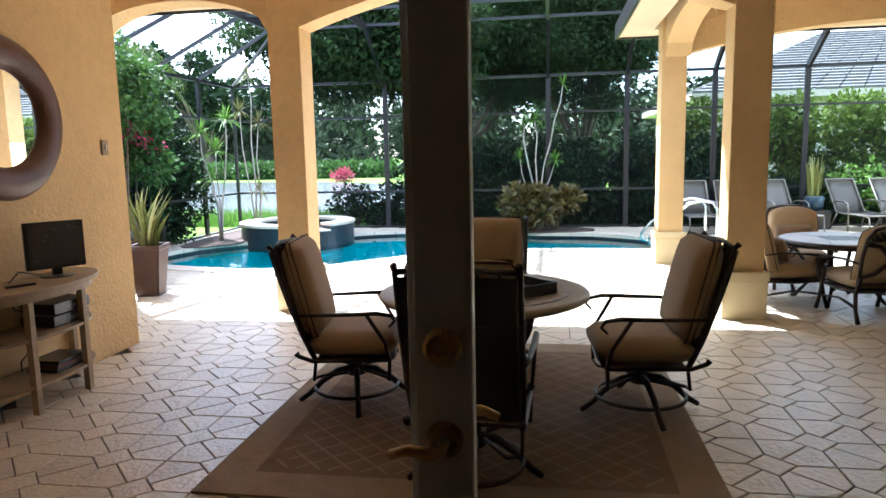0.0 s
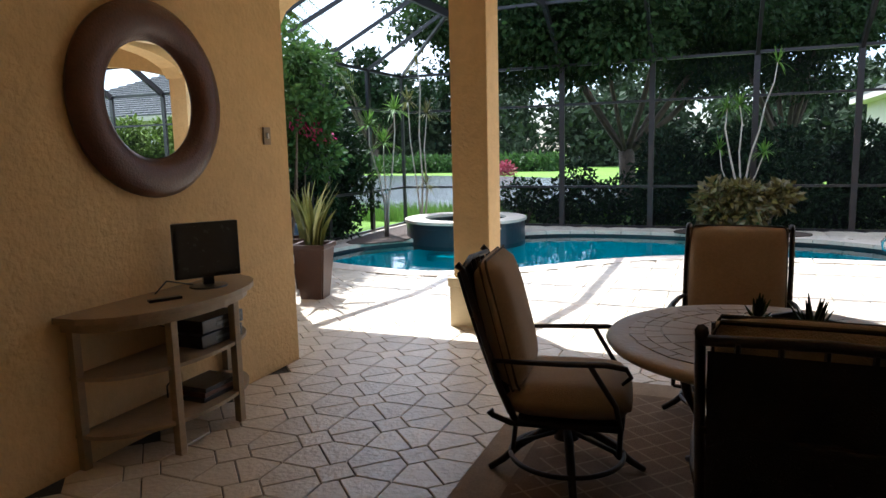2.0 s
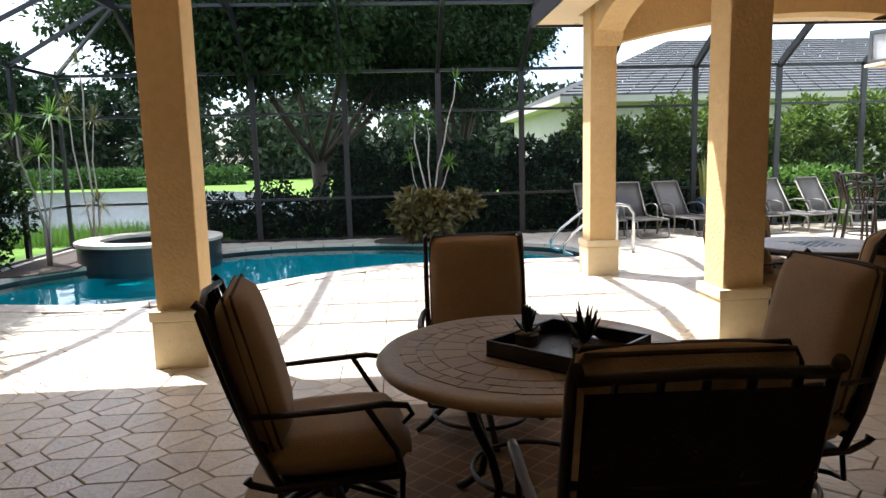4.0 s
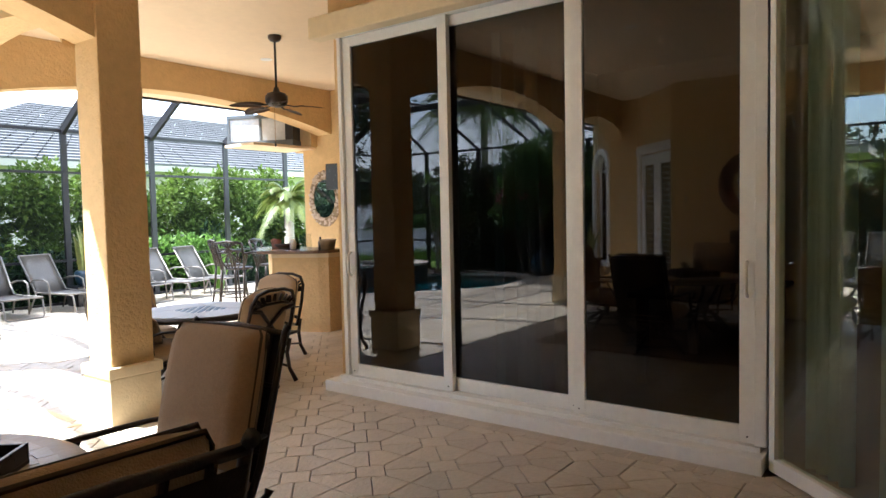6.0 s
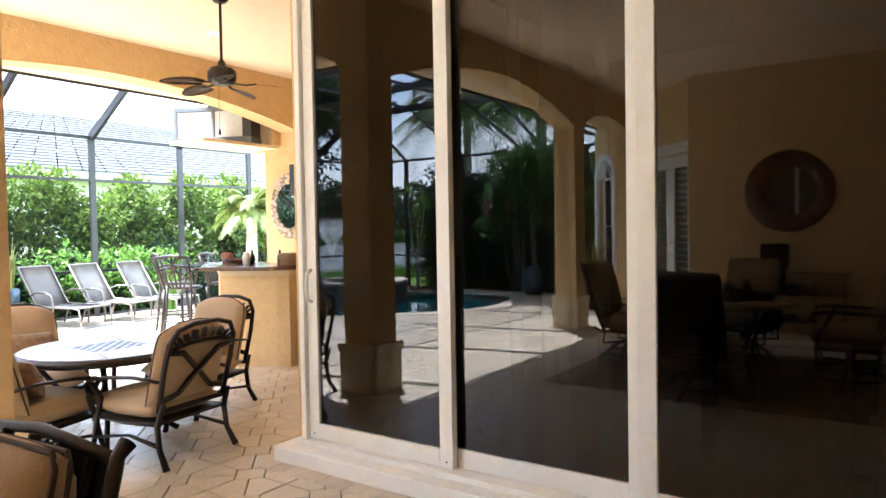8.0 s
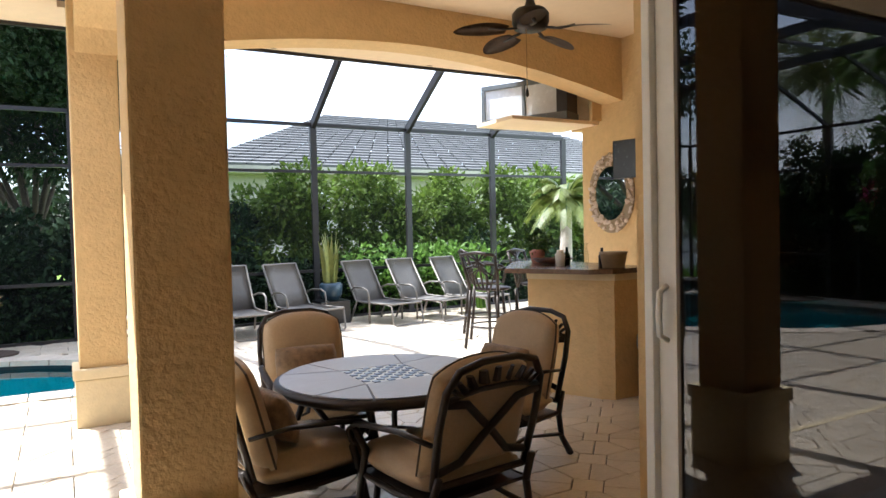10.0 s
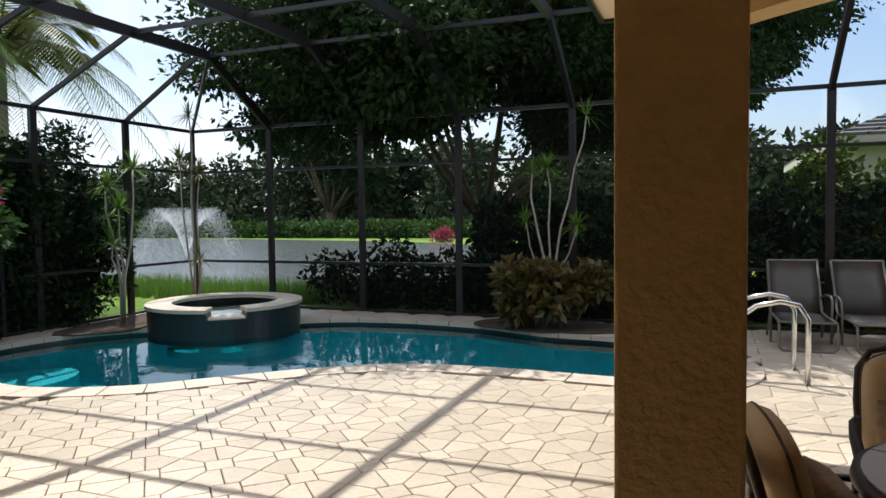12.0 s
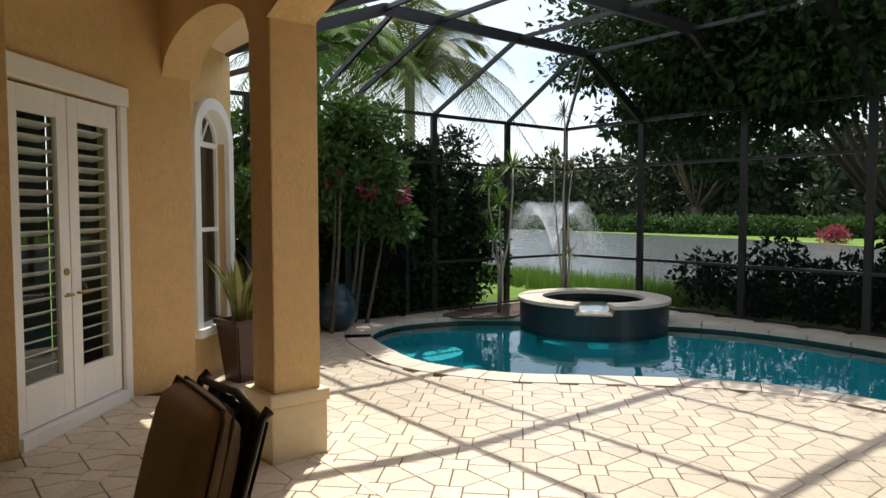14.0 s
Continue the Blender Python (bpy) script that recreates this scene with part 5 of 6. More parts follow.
# ---- sun loungers along the screen ----
def sun_lounger(m, label):
    c = thing("sun_lounger", label, "lounger", "row of loungers along the screen", m)
    # seat faces -y; the back rises towards +y
    for nm, pts in (("seat_sling", [(-0.62, 0.335), (-0.3, 0.315), (0.0, 0.32), (0.28, 0.335)]), ("back_sling", [(0.28, 0.335), (0.42, 0.55), (0.56, 0.78), (0.66, 0.94)])):
        bm = bmesh.new()
        pv = None
        for y, z in pts:
            row = [bm.verts.new((x, y, z - 0.012 * (1 - (x / 0.27) ** 2))) for x in np.linspace(-0.27, 0.27, 7)]
            if pv:
                for i in range(6):
                    bm.faces.new((pv[i], pv[i + 1], row[i + 1], row[i]))
            pv = row
        bmesh.ops.solidify(bm, geom=bm.faces[:], thickness=0.008)
        part(nm, bm, M_SLING, c, "taut grey woven sling", True)
    for s in (-1, 1):
        part("side_rail", tubed([(s * 0.285, -0.63, 0.33), (s * 0.285, 0.0, 0.32), (s * 0.285, 0.28, 0.335), (s * 0.285, 0.66, 0.94)], 0.016, 8), M_LOUNGE, c, smooth=True)
        part("armrest", tubed([(s * 0.29, 0.38, 0.50), (s * 0.33, 0.25, 0.55), (s * 0.335, 0.02, 0.555), (s * 0.33, -0.09, 0.52), (s * 0.325, -0.12, 0.40), (s * 0.32, -0.12, 0.015)], 0.015, 8), M_LOUNGE, c, smooth=True)
        part("rear_leg", tubed([(s * 0.29, 0.24, 0.33), (s * 0.31, 0.40, 0.012)], 0.015, 8), M_LOUNGE, c, smooth=True)
    part("foot_loop", tubed([(-0.285, -0.45, 0.325), (-0.29, -0.62, 0.30), (-0.29, -0.66, 0.05), (-0.25, -0.68, 0.015), (0.25, -0.68, 0.015), (0.29, -0.66, 0.05), (0.29, -0.62, 0.30), (0.285, -0.45, 0.325)], 0.014, 8), M_LOUNGE, c, smooth=True)
    part("top_rail", tubed([(-0.285, 0.66, 0.94), (0.285, 0.66, 0.94)], 0.016, 8), M_LOUNGE, c)
    part("front_rail", tubed([(-0.285, -0.63, 0.33), (0.285, -0.63, 0.33)], 0.014, 8), M_LOUNGE, c)
    return c


first = sun_lounger(local(2, 2.84, 13.42), "grey sling sun lounger with its back raised")
for x, a in ((3.58, 4), (4.48, 14), (5.74, 14), (6.54, 16), (7.36, 16)):
    copy_thing(first, local(a, x, 13.42))


# ---- bar-height chairs, bar and fittings ----
def bar_chair(m):
    c = thing("bar_chair", "tall dark cast-metal bar chair with arms", "bar chair", "bar chairs by the counter", m)
    part("seat", lathe([(0.19, 0.70), (0.215, 0.71), (0.21, 0.73), (0.15, 0.738)], 24), M_IRON, c, smooth=True)
    for sx in (-1, 1):
        part("front_leg", tubed([(sx * 0.2, 0.18, 0.70), (sx * 0.21, 0.2, 0.4), (sx * 0.235, 0.235, 0.012)], 0.02, 8), M_IRON, c, smooth=True)
        part("rear_leg", tubed([(sx * 0.2, -0.18, 0.70), (sx * 0.21, -0.2, 0.4), (sx * 0.235, -0.25, 0.012)], 0.02, 8), M_IRON, c, smooth=True)
        part("back_post", tubed([(sx * 0.2, -0.18, 0.70), (sx * 0.23, -0.22, 0.9), (sx * 0.245, -0.29, 1.12)], 0.019, 8), M_IRON, c, smooth=True)
        part("armrest", tubed([(sx * 0.235, -0.24, 0.95), (sx * 0.275, -0.05, 0.97), (sx * 0.28, 0.15, 0.95), (sx * 0.27, 0.22, 0.90), (sx * 0.22, 0.19, 0.72)], 0.019, 8), M_IRON, c, smooth=True)
    part("top_rail", tubed([(-0.245, -0.29, 1.12), (0, -0.31, 1.15), (0.245, -0.29, 1.12)], 0.02, 8), M_IRON, c, smooth=True)
    for k in (-2, -1, 0, 1, 2):
        part("back_scroll", tubed([(k * 0.05, -0.19, 0.72), (k * 0.09, -0.23, 0.88), (-k * 0.04, -0.27, 1.0), (k * 0.08, -0.30, 1.13)], 0.013, 6), M_IRON, c, smooth=True)
    part("foot_ring", tubed([(0.225 * math.cos(a) * 1.2, 0.225 * math.sin(a) * 1.2, 0.28) for a in [2 * math.pi * k / 24 for k in range(24)]], 0.011, 8, True), M_IRON, c)
    return c


bc = bar_chair(local(-70, 5.85, 10.40))
copy_thing(bc, local(-110, 6.25, 11.2))
copy_thing(bc, local(-150, 6.62, 10.55))

bar_unit = thing("bar_counter", "orange stucco bar with a brown granite top", "bar")
BAR = [(4.95, 8.48), (5.22, 7.90), (5.30, 7.79), (5.62, 7.79), (5.80, 9.3), (5.55, 9.3)]
part("base", prism(BAR, 0.0, 0.98), M_STUCCO, bar_unit)
part("band", prism([(4.935, 8.475), (5.208, 7.89), (5.293, 7.775), (5.63, 7.775), (5.81, 9.31), (5.54, 9.31)], 0.9805, 1.04), M_PED, bar_unit, "cream moulded band")
part("worktop", prism([(4.72, 8.50), (5.06, 7.82), (5.22, 7.72), (5.68, 7.72), (5.86, 9.4), (5.44, 9.4)], 1.0405, 1.08), M_GRANITE, bar_unit, "polished brown granite top")
back_bar = thing("sink_counter", "low counter with a granite top behind the bar", "counter")
part("base", boxed(5.72, 6.99, 7.85, 8.4, 0, 0.86), M_STUCCO, back_bar)
part("worktop", boxed(5.70, 6.995, 7.80, 8.45, 0.8605, 0.90, bevel=0.006), M_GRANITE, back_bar)
part("faucet", tubed([(6.3, 8.0, 0.90), (6.3, 8.0, 1.12), (6.27, 7.95, 1.18), (6.22, 7.88, 1.17), (6.2, 7.85, 1.12)], 0.014, 8), M_STEEL, back_bar, "bright curved tap", True)


def on_bar(name, prof, x, y, z, material, label, cat, extra=None):
    o = thing(name, label, cat, at=(x - 0.02, y + 0.12, z))
    part("body", lathe(prof, 20), material, o, smooth=True)
    return o


on_bar("serving_bowl", [(0.06, 0), (0.14, 0.02), (0.19, 0.06), (0.18, 0.062), (0.13, 0.03)], 5.36, 8.50, 1.0805, M_LEATHER, "wide dark red bowl on the bar", "bowl")
fp = on_bar("flower_pot", [(0.055, 0), (0.075, 0.1), (0.08, 0.13), (0.066, 0.128)], 5.45, 8.85, 1.0805, mat("pink_clay", (0.45, 0.20, 0.15), 0.6), "pink clay pot with a leafy plant on the bar", "plant pot")
rngp = np.random.default_rng(5)
v, f = leaves(rngp, [(0, 0, 0.2)], [0.11], 160, 0.07)
raw("foliage", v, f, M_LEAF, fp)
on_bar("white_jar", [(0.04, 0), (0.045, 0.1), (0.03, 0.12), (0.03, 0.14)], 5.28, 8.3, 1.0805, M_TRIM, "small white ceramic jar on the bar", "jar")
on_bar("glass_pitcher", [(0.05, 0), (0.06, 0.08), (0.045, 0.17), (0.055, 0.2)], 5.36, 8.1, 1.0805, M_GLASS, "clear glass pitcher on the bar", "pitcher")
for k, (x, y) in enumerate(((5.45, 7.95), (5.40, 8.35))):
    on_bar("bottle", [(0.03, 0), (0.031, 0.09), (0.013, 0.12), (0.012, 0.16)], x, y, 1.0805, (M_BLACK, M_LEAF_DK)[k], "dark glass bottle on the bar", "bottle")
on_bar("wicker_basket", [(0.09, 0), (0.11, 0.1), (0.12, 0.13), (0.1, 0.128)], 5.42, 7.78, 1.0805, M_WOOD, "small woven basket on the bar", "basket")
tb = thing("trash_bin", "black bin lined with a bag under the counter", "bin", at=(5.58, 7.58, 0))
part("body", lathe([(0.13, 0), (0.16, 0.5), (0.165, 0.52), (0.15, 0.515)], 20), M_BLACK, tb, smooth=True)
part("bag", lathe([(0.17, 0.42), (0.182, 0.46), (0.178, 0.535), (0.15, 0.54)], 20), M_GREYMETAL, tb, "grey plastic bag", True)

sm = thing("shell_mirror", "oval wall mirror framed with seashells", "mirror", at=Matrix.Translation((6.996, 9.60, 1.80)) @ Matrix.Rotation(radians(-90), 4, "Y"))
verts, faces = [], []
rs = random.Random(8)
part("backing", lathe([(0.40, 0), (0.40, 0.012)], 48), M_WOOD, sm)
bmg = lathe([(0.27, 0.0125), (0.27, 0.02)], 48)
part("glass", bmg, M_MIRROR, sm)
for ch in sm.children:
    ch.scale = (1.15, 0.92, 1)
for k in range(150):
    a, q = rs.uniform(0, 6.283), rs.uniform(0.285, 0.395)
    m4 = Matrix.Translation((q * math.cos(a) * 1.15, q * math.sin(a) * 0.92, 0.02)) @ Matrix.Rotation(rs.uniform(0, 6), 4, "Z") @ Matrix.Diagonal((rs.uniform(0.7, 1.4), rs.uniform(0.6, 1), rs.uniform(0.5, 1), 1))
    bm = bmesh.new()
    bmesh.ops.create_icosphere(bm, subdivisions=1, radius=0.026, matrix=m4)
    part("shell", bm, M_SHELL, sm)
wt = thing("wall_television", "black flat-screen television on a swing arm", "television", at=local(12, 6.62, 8.82, 2.12))
part("casing", boxed(-0.03, 0.02, -0.28, 0.28, -0.2, 0.2, bevel=0.008), M_BLACK, wt)
part("screen", boxed(-0.034, -0.0302, -0.26, 0.26, -0.18, 0.18), M_SCREENTV, wt)
part("arm", tubed([(0.02, 0, 0), (0.25, -0.22, 0), (0.42, -0.34, 0)], 0.02, 8), M_IRON, wt)

# grey screened box hung outside the arch
# the sky's reflection on the panels is put into this pale base colour
M_PANE_GREY = mat("sky_sheen_panel", (0.50, 0.53, 0.57), 0.25, vary=0.12, scale=2.5, bump=0.03, bump_scale=20)
sb = thing("shutter_box", "grey metal shutter box under the roof edge, sky reflection coloured into its panels", "shutter box")
SB = local(-62, 5.98, 10.76, 2.665)
part("bottom_rail", boxed(0, 1.12, -0.03, 0.34, 0, 0.085, SB, 0.006), M_GREYMETAL, sb)
part("top_rail", boxed(0, 1.12, -0.02, 0.34, 0.44, 0.50, SB, 0.006), M_GREYMETAL, sb)
for x0, x1 in ((0, 0.05), (0.55, 0.59), (0.99, 1.12)):
    part("mullion", boxed(x0, x1, -0.02, 0.30, 0.086, 0.439, SB, 0.004), M_BRONZE if x1 > 1 else M_GREYMETAL, sb)
for x0, x1 in ((0.051, 0.549), (0.591, 0.989)):
    part("panel", boxed(x0, x1, 0.0, 0.02, 0.0865, 0.4385, SB), M_PANE_GREY, sb, "panel whose pale grey holds the reflected sky")
part("soffit", boxed(5.75, 7.0, 9.80, 10.52, 2.62, 2.66), M_CEIL, sb)
part("pier", boxed(6.86, 7.0, 9.755, 10.5, 2.6605, 3.1195), M_STUCCO, sb)
slope_e = wall("wall_east_far", 7.0, 7.3, 10.1, 10.3, 2.6, WALL_TOP)


# ---- ceiling fan and lights ----
def fan(x, y):
    o = thing("ceiling_fan", "dark bronze ceiling fan with five woven leaf-shaped blades", "ceiling fan", at=(x, y, 0))
    part("canopy", lathe([(0.075, CEIL), (0.075, CEIL - 0.03), (0.05, CEIL - 0.06), (0.02, CEIL - 0.07)], 24), M_IRON, o, smooth=True)
    part("rod", tubed([(0, 0, CEIL - 0.06), (0, 0, 2.910)], 0.013, 10), M_IRON, o)
    part("motor", lathe([(0.05, 2.750), (0.11, 2.770), (0.125, 2.810), (0.125, 2.870), (0.10, 2.900), (0.04, 2.920), (0.025, 2.970)], 28), M_IRON, o, smooth=True)
    for k in range(5):
        m = Matrix.Rotation(radians(72 * k + 20), 4, "Z")
        b = part("blade_arm", tubed([m @ Vector((0.10, 0, 2.770)), m @ Vector((0.2, 0.02, 2.755)), m @ Vector((0.3, 0, 2.760))], 0.013, 8, flat=0.6), M_IRON, o, smooth=True)
        bm = bmesh.new()
        pv = None
        for i in range(13):
            t = i / 12
            w = 0.075 * math.sin(math.pi * min(1, 0.12 + t * 0.88)) ** 0.6 + 0.012
            row = [bm.verts.new((0.17 + 0.37 * t, s * w, 2.758 + s * w * 0.22 - 0.03 * t * t)) for s in (-1, 0, 1)]
            if pv:
                for q in range(2):
                    bm.faces.new((pv[q], row[q], row[q + 1], pv[q + 1]))
            pv = row
        bmesh.ops.solidify(bm, geom=bm.faces[:], thickness=0.008)
        bmesh.ops.transform(bm, matrix=m, verts=bm.verts[:])
        part("blade", bm, M_FANBLADE, o, smooth=True)
    part("pull_chain", tubed([(-0.06, -0.03, 2.76), (-0.06, -0.03, 2.36)], 0.003, 6), M_BRASS, o)
    part("pull_bob", lathe([(0.002, 2.30), (0.013, 2.315), (0.010, 2.34), (0.003, 2.362)], 10, None, -0.06, -0.03), M_BLACK, o)
    return o


fan(4.23, 7.42)
for x, y in ((2.6, 7.6), (3.1, 8.6), (4.9, 8.4), (0.2, 4.2), (2.3, 3.6)):
    o = thing("recessed_light", "small round recessed ceiling light", "ceiling light", "recessed lights", (x, y, CEIL))
    part("trim_ring", lathe([(0.075, -0.006), (0.075, -0.0005)], 24), M_TRIM, o)
    part("lens", lathe([(0.05, -0.009), (0.05, -0.0065)], 20), M_TRIM, o)

# ---- spa and pool rail ----
spa = thing("spa", "raised round spa faced with dark blue tile and pale coping", "spa", at=(-4.95, 12.58, 0))
R0 = 1.10


def arc_wall(r0, r1, z0, z1, gap, bm=None, n=56, centre=-50):
    bm = bm or bmesh.new()
    a0, a1 = radians(centre + gap), radians(centre + 360 - gap)
    rows = []
    for i in range(n + 1):
        a = a0 + (a1 - a0) * i / n
        c, s = math.cos(a), math.sin(a)
        rows.append([bm.verts.new((r * c, r * s, z)) for r, z in ((r0, z0), (r1, z0), (r1, z1), (r0, z1))])
    for p, q in zip(rows, rows[1:]):
        for k in range(4):
            bm.faces.new((p[k], q[k], q[(k + 1) % 4], p[(k + 1) % 4]))
    bm.faces.new(rows[0])
    bm.faces.new(rows[-1][::-1])
    bmesh.ops.recalc_face_normals(bm, faces=bm.faces[:])
    return bm


part("wall", arc_wall(R0 - 0.26, R0, -0.16, 0.20, 0.01, n=72), M_POOLTILE, spa, "dark blue tiled wall")
part("wall_upper", arc_wall(R0 - 0.255, R0 - 0.001, 0.2005, 0.285, 14), M_POOLTILE, spa)
part("coping", arc_wall(R0 - 0.34, R0 + 0.03, 0.2855, 0.335, 14), M_COPING, spa, "pale rounded stone coping")
part("spillway", boxed(R0 - 0.36, R0 + 0.04, -0.24, 0.24, 0.2005, 0.225, Matrix.Rotation(radians(-50), 4, "Z")), M_COPING, spa, "pale stone spillway")
part("spa_floor", lathe([(0.86, -0.4), (0.86, -0.3)], 40), M_POOL, spa)
part("spa_water", lathe([(0.855, 0.205), (0.855, 0.215)], 40), M_WATER, spa)

pr = thing("pool_rail", "curved stainless steel pool handrail", "handrail", at=(0, 0, 0))
part("rail", tubed([(2.62, 11.75, 0.0), (2.62, 11.75, 0.6), (2.55, 11.77, 0.72), (2.40, 11.8, 0.75), (2.2, 11.84, 0.70), (1.75, 11.95, 0.32), (1.6, 12.0, 0.12), (1.62, 12.0, 0.02), (1.75, 11.97, -0.03)], 0.024, 12), M_STEEL, pr, smooth=True)
pr2 = copy_thing(pr, Matrix.Translation((0.05, -0.62, 0)))


# ---- pots and plants ----
def blade_plant(parent, rng, n, h, spread, z, width=0.05, name="leaf", material=M_SNAKE):
    verts, faces = [], []
    for k in range(n):
        a, lean = rng.uniform(0, 6.283), rng.uniform(0.02, spread)
        r = rng.uniform(0, 0.09)
        hh = h * rng.uniform(0.55, 1.0)
        px, py = r * math.cos(a), r * math.sin(a)
        tw = rng.uniform(0, 3.14)
        b = len(verts)
        seg = 6
        for i in range(seg + 1):
            t = i / seg
            w = width * (0.55 + 0.6 * math.sin(math.pi * min(1, t * 0.9 + 0.12))) * (1 - t ** 5)
            cx, cy = px + math.cos(a) * lean * hh * t * t, py + math.sin(a) * lean * hh * t * t
            aa = tw + 0.5 * t
            for s in (-1, 0, 1):
                verts.append((cx + s * w / 2 * math.cos(aa) + (0.008 if s == 0 else 0) * math.sin(aa), cy + s * w / 2 * math.sin(aa), z + hh * t))
        for i in range(seg):
            for q in range(2):
                v0 = b + i * 3 + q
                faces.append((v0, v0 + 1, v0 + 4, v0 + 3))
    return raw(name, verts, faces, material, parent, smooth=True)


def tall_pot(x, y, ang, seed, n=26):
    p = thing("planter", "tall square brown pot with a variegated snake plant", "potted plant", "snake plants in tall pots", local(ang, x, y))
    bm = bmesh.new()
    rings = []
    for w, z in ((0.125, 0.0), (0.18, 0.54), (0.195, 0.56), (0.195, 0.60), (0.165, 0.60), (0.155, 0.54)):
        rings.append([bm.verts.new((sx * w, sy * w, z)) for sx, sy in ((-1, -1), (1, -1), (1, 1), (-1, 1))])
    for a, b in zip(rings, rings[1:]):
        for k in range(4):
            bm.faces.new((a[k], a[(k + 1) % 4], b[(k + 1) % 4], b[k]))
    bm.faces.new(rings[0][::-1])
    bm.faces.new(rings[-1])
    bmesh.ops.bevel(bm, geom=[e for e in bm.edges if abs(e.verts[0].co.z - e.verts[1].co.z) > 0.3], offset=0.015, segments=2, affect="EDGES")
    part("pot", bm, M_POT, p)
    blade_plant(p, random.Random(seed), n, 0.72, 0.5, 0.54, 0.06, "foliage")


tall_pot(-4.62, 6.95, 12, 3)
tall_pot(-5.02, 7.42, 30, 5, 20)

bp = thing("blue_jar", "large round blue glazed jar by the screen", "jar", at=(-6.45, 9.0, 0.0))
part("body", lathe([(0.14, 0), (0.24, 0.1), (0.29, 0.25), (0.27, 0.42), (0.17, 0.56), (0.13, 0.6), (0.15, 0.64), (0.12, 0.63)], 32), M_BLUEPOT, bp, smooth=True)
lp = thing("snake_plant_pot", "dark pot with a tall snake plant on a black stand", "potted plant", at=(5.05, 13.78, 0))
part("stand", boxed(-0.24, 0.24, -0.2, 0.2, 0, 0.36, bevel=0.01), M_BLACK, lp)
part("pot", lathe([(0.12, 0.3605), (0.17, 0.45), (0.18, 0.6), (0.15, 0.63)], 24), M_BLUEPOT, lp, smooth=True)
blade_plant(lp, random.Random(9), 18, 0.85, 0.3, 0.60, 0.07, "foliage")
lp2 = thing("spiky_plant", "spiky green plant growing by the loungers", "plant", at=(7.9, 13.9, 0))
blade_plant(lp2, random.Random(19), 26, 1.25, 0.6, 0.0, 0.06, "foliage", M_LEAF_LT)


def rosette(verts, faces, rng, c, n, l, w, droop=0.5):
    for k in range(n):
        a, e = rng.uniform(0, 6.283), rng.uniform(-0.15, 1.35)
        d = Vector((math.cos(a) * math.cos(e), math.sin(a) * math.cos(e), math.sin(e)))
        side = d.cross(Vector((0, 0, 1)))
        side = side.normalized() if side.length > 0.01 else Vector((1, 0, 0))
        ll = l * rng.uniform(0.7, 1.1)
        b = len(verts)
        for i, t in enumerate((0.0, 0.35, 0.7, 1.0)):
            p = Vector(c) + d * ll * t - Vector((0, 0, droop * ll * t * t * math.cos(e)))
            ww = w * (0.6, 1.0, 0.7, 0.06)[i]
            verts.extend([tuple(p - side * ww / 2), tuple(p + side * ww / 2)])
        for i in range(3):
            faces.append((b + 2 * i, b + 2 * i + 1, b + 2 * i + 3, b + 2 * i + 2))


def dracaena(name, label, x, y, z, stems, seed, leaf_mat, l=0.34):
    rng = random.Random(seed)
    o = thing(name, label, "plant", at=(x, y, z))
    verts, faces = [], []
    for path, r, n in stems:
        part("stem", tubed(path, [0.62 * r * (1 - 0.5 * i / (len(path) - 1)) for i in range(len(path))], 8), M_PALEBARK, o, "pale bare stem", True)
        rosette(verts, faces, rng, path[-1], n, l, 0.024)
    raw("foliage", verts, faces, leaf_mat, o, "tufts of narrow leaves")
    return o


dracaena("dracaena", "dracaena with twisted pale stems and leaf tufts", -0.30, 13.72, 0.02, [
    ([(0, 0, 0), (0.02, 0, 0.7), (-0.12, 0, 1.3), (-0.22, 0, 1.8), (-0.20, 0, 2.15)], 0.035, 46),
    ([(0.05, 0, 0), (0.06, 0, 0.8), (0.02, 0.05, 1.4), (0.05, 0.05, 1.9), (0.0, 0.05, 2.2)], 0.03, 46),
    ([(0.08, 0, 0), (0.12, 0, 0.8), (0.20, 0, 1.35), (0.32, 0, 1.75), (0.40, 0, 2.2), (0.52, 0, 2.55), (0.56, 0, 2.88)], 0.03, 16),
    ([(0.0, 0.05, 0), (0.1, 0.05, 0.6), (0.30, 0.1, 1.0), (0.42, 0.1, 1.38)], 0.028, 60),
    ([(-0.05, 0, 0), (-0.1, 0, 0.7), (-0.25, 0.05, 1.1), (-0.30, 0.05, 1.45)], 0.026, 40)], 3, M_LEAF_LT)
dracaena("dracaena_green", "slender dracaena with green tufts beside the spa", -6.25, 11.85, 0.0, [
    ([(0, 0, 0), (0.0, 0, 0.6), (-0.12, 0.05, 1.1), (-0.3, 0.05, 1.7), (-0.3, 0.05, 2.05)], 0.04, 60),
    ([(0.04, 0, 0), (0.08, 0, 0.7), (0.12, 0.1, 1.2), (0.2, 0.1, 1.9), (0.2, 0.1, 2.3)], 0.035, 60),
    ([(0.0, 0.04, 0), (0.02, 0.04, 0.8), (0.0, 0.0, 1.35), (0.02, 0.0, 1.72)], 0.03, 60),
    ([(0.03, 0.02, 0), (0.05, 0.0, 0.6), (-0.05, -0.1, 1.0), (-0.02, -0.1, 1.2)], 0.03, 50)], 4, M_LEAF_LT, 0.40)
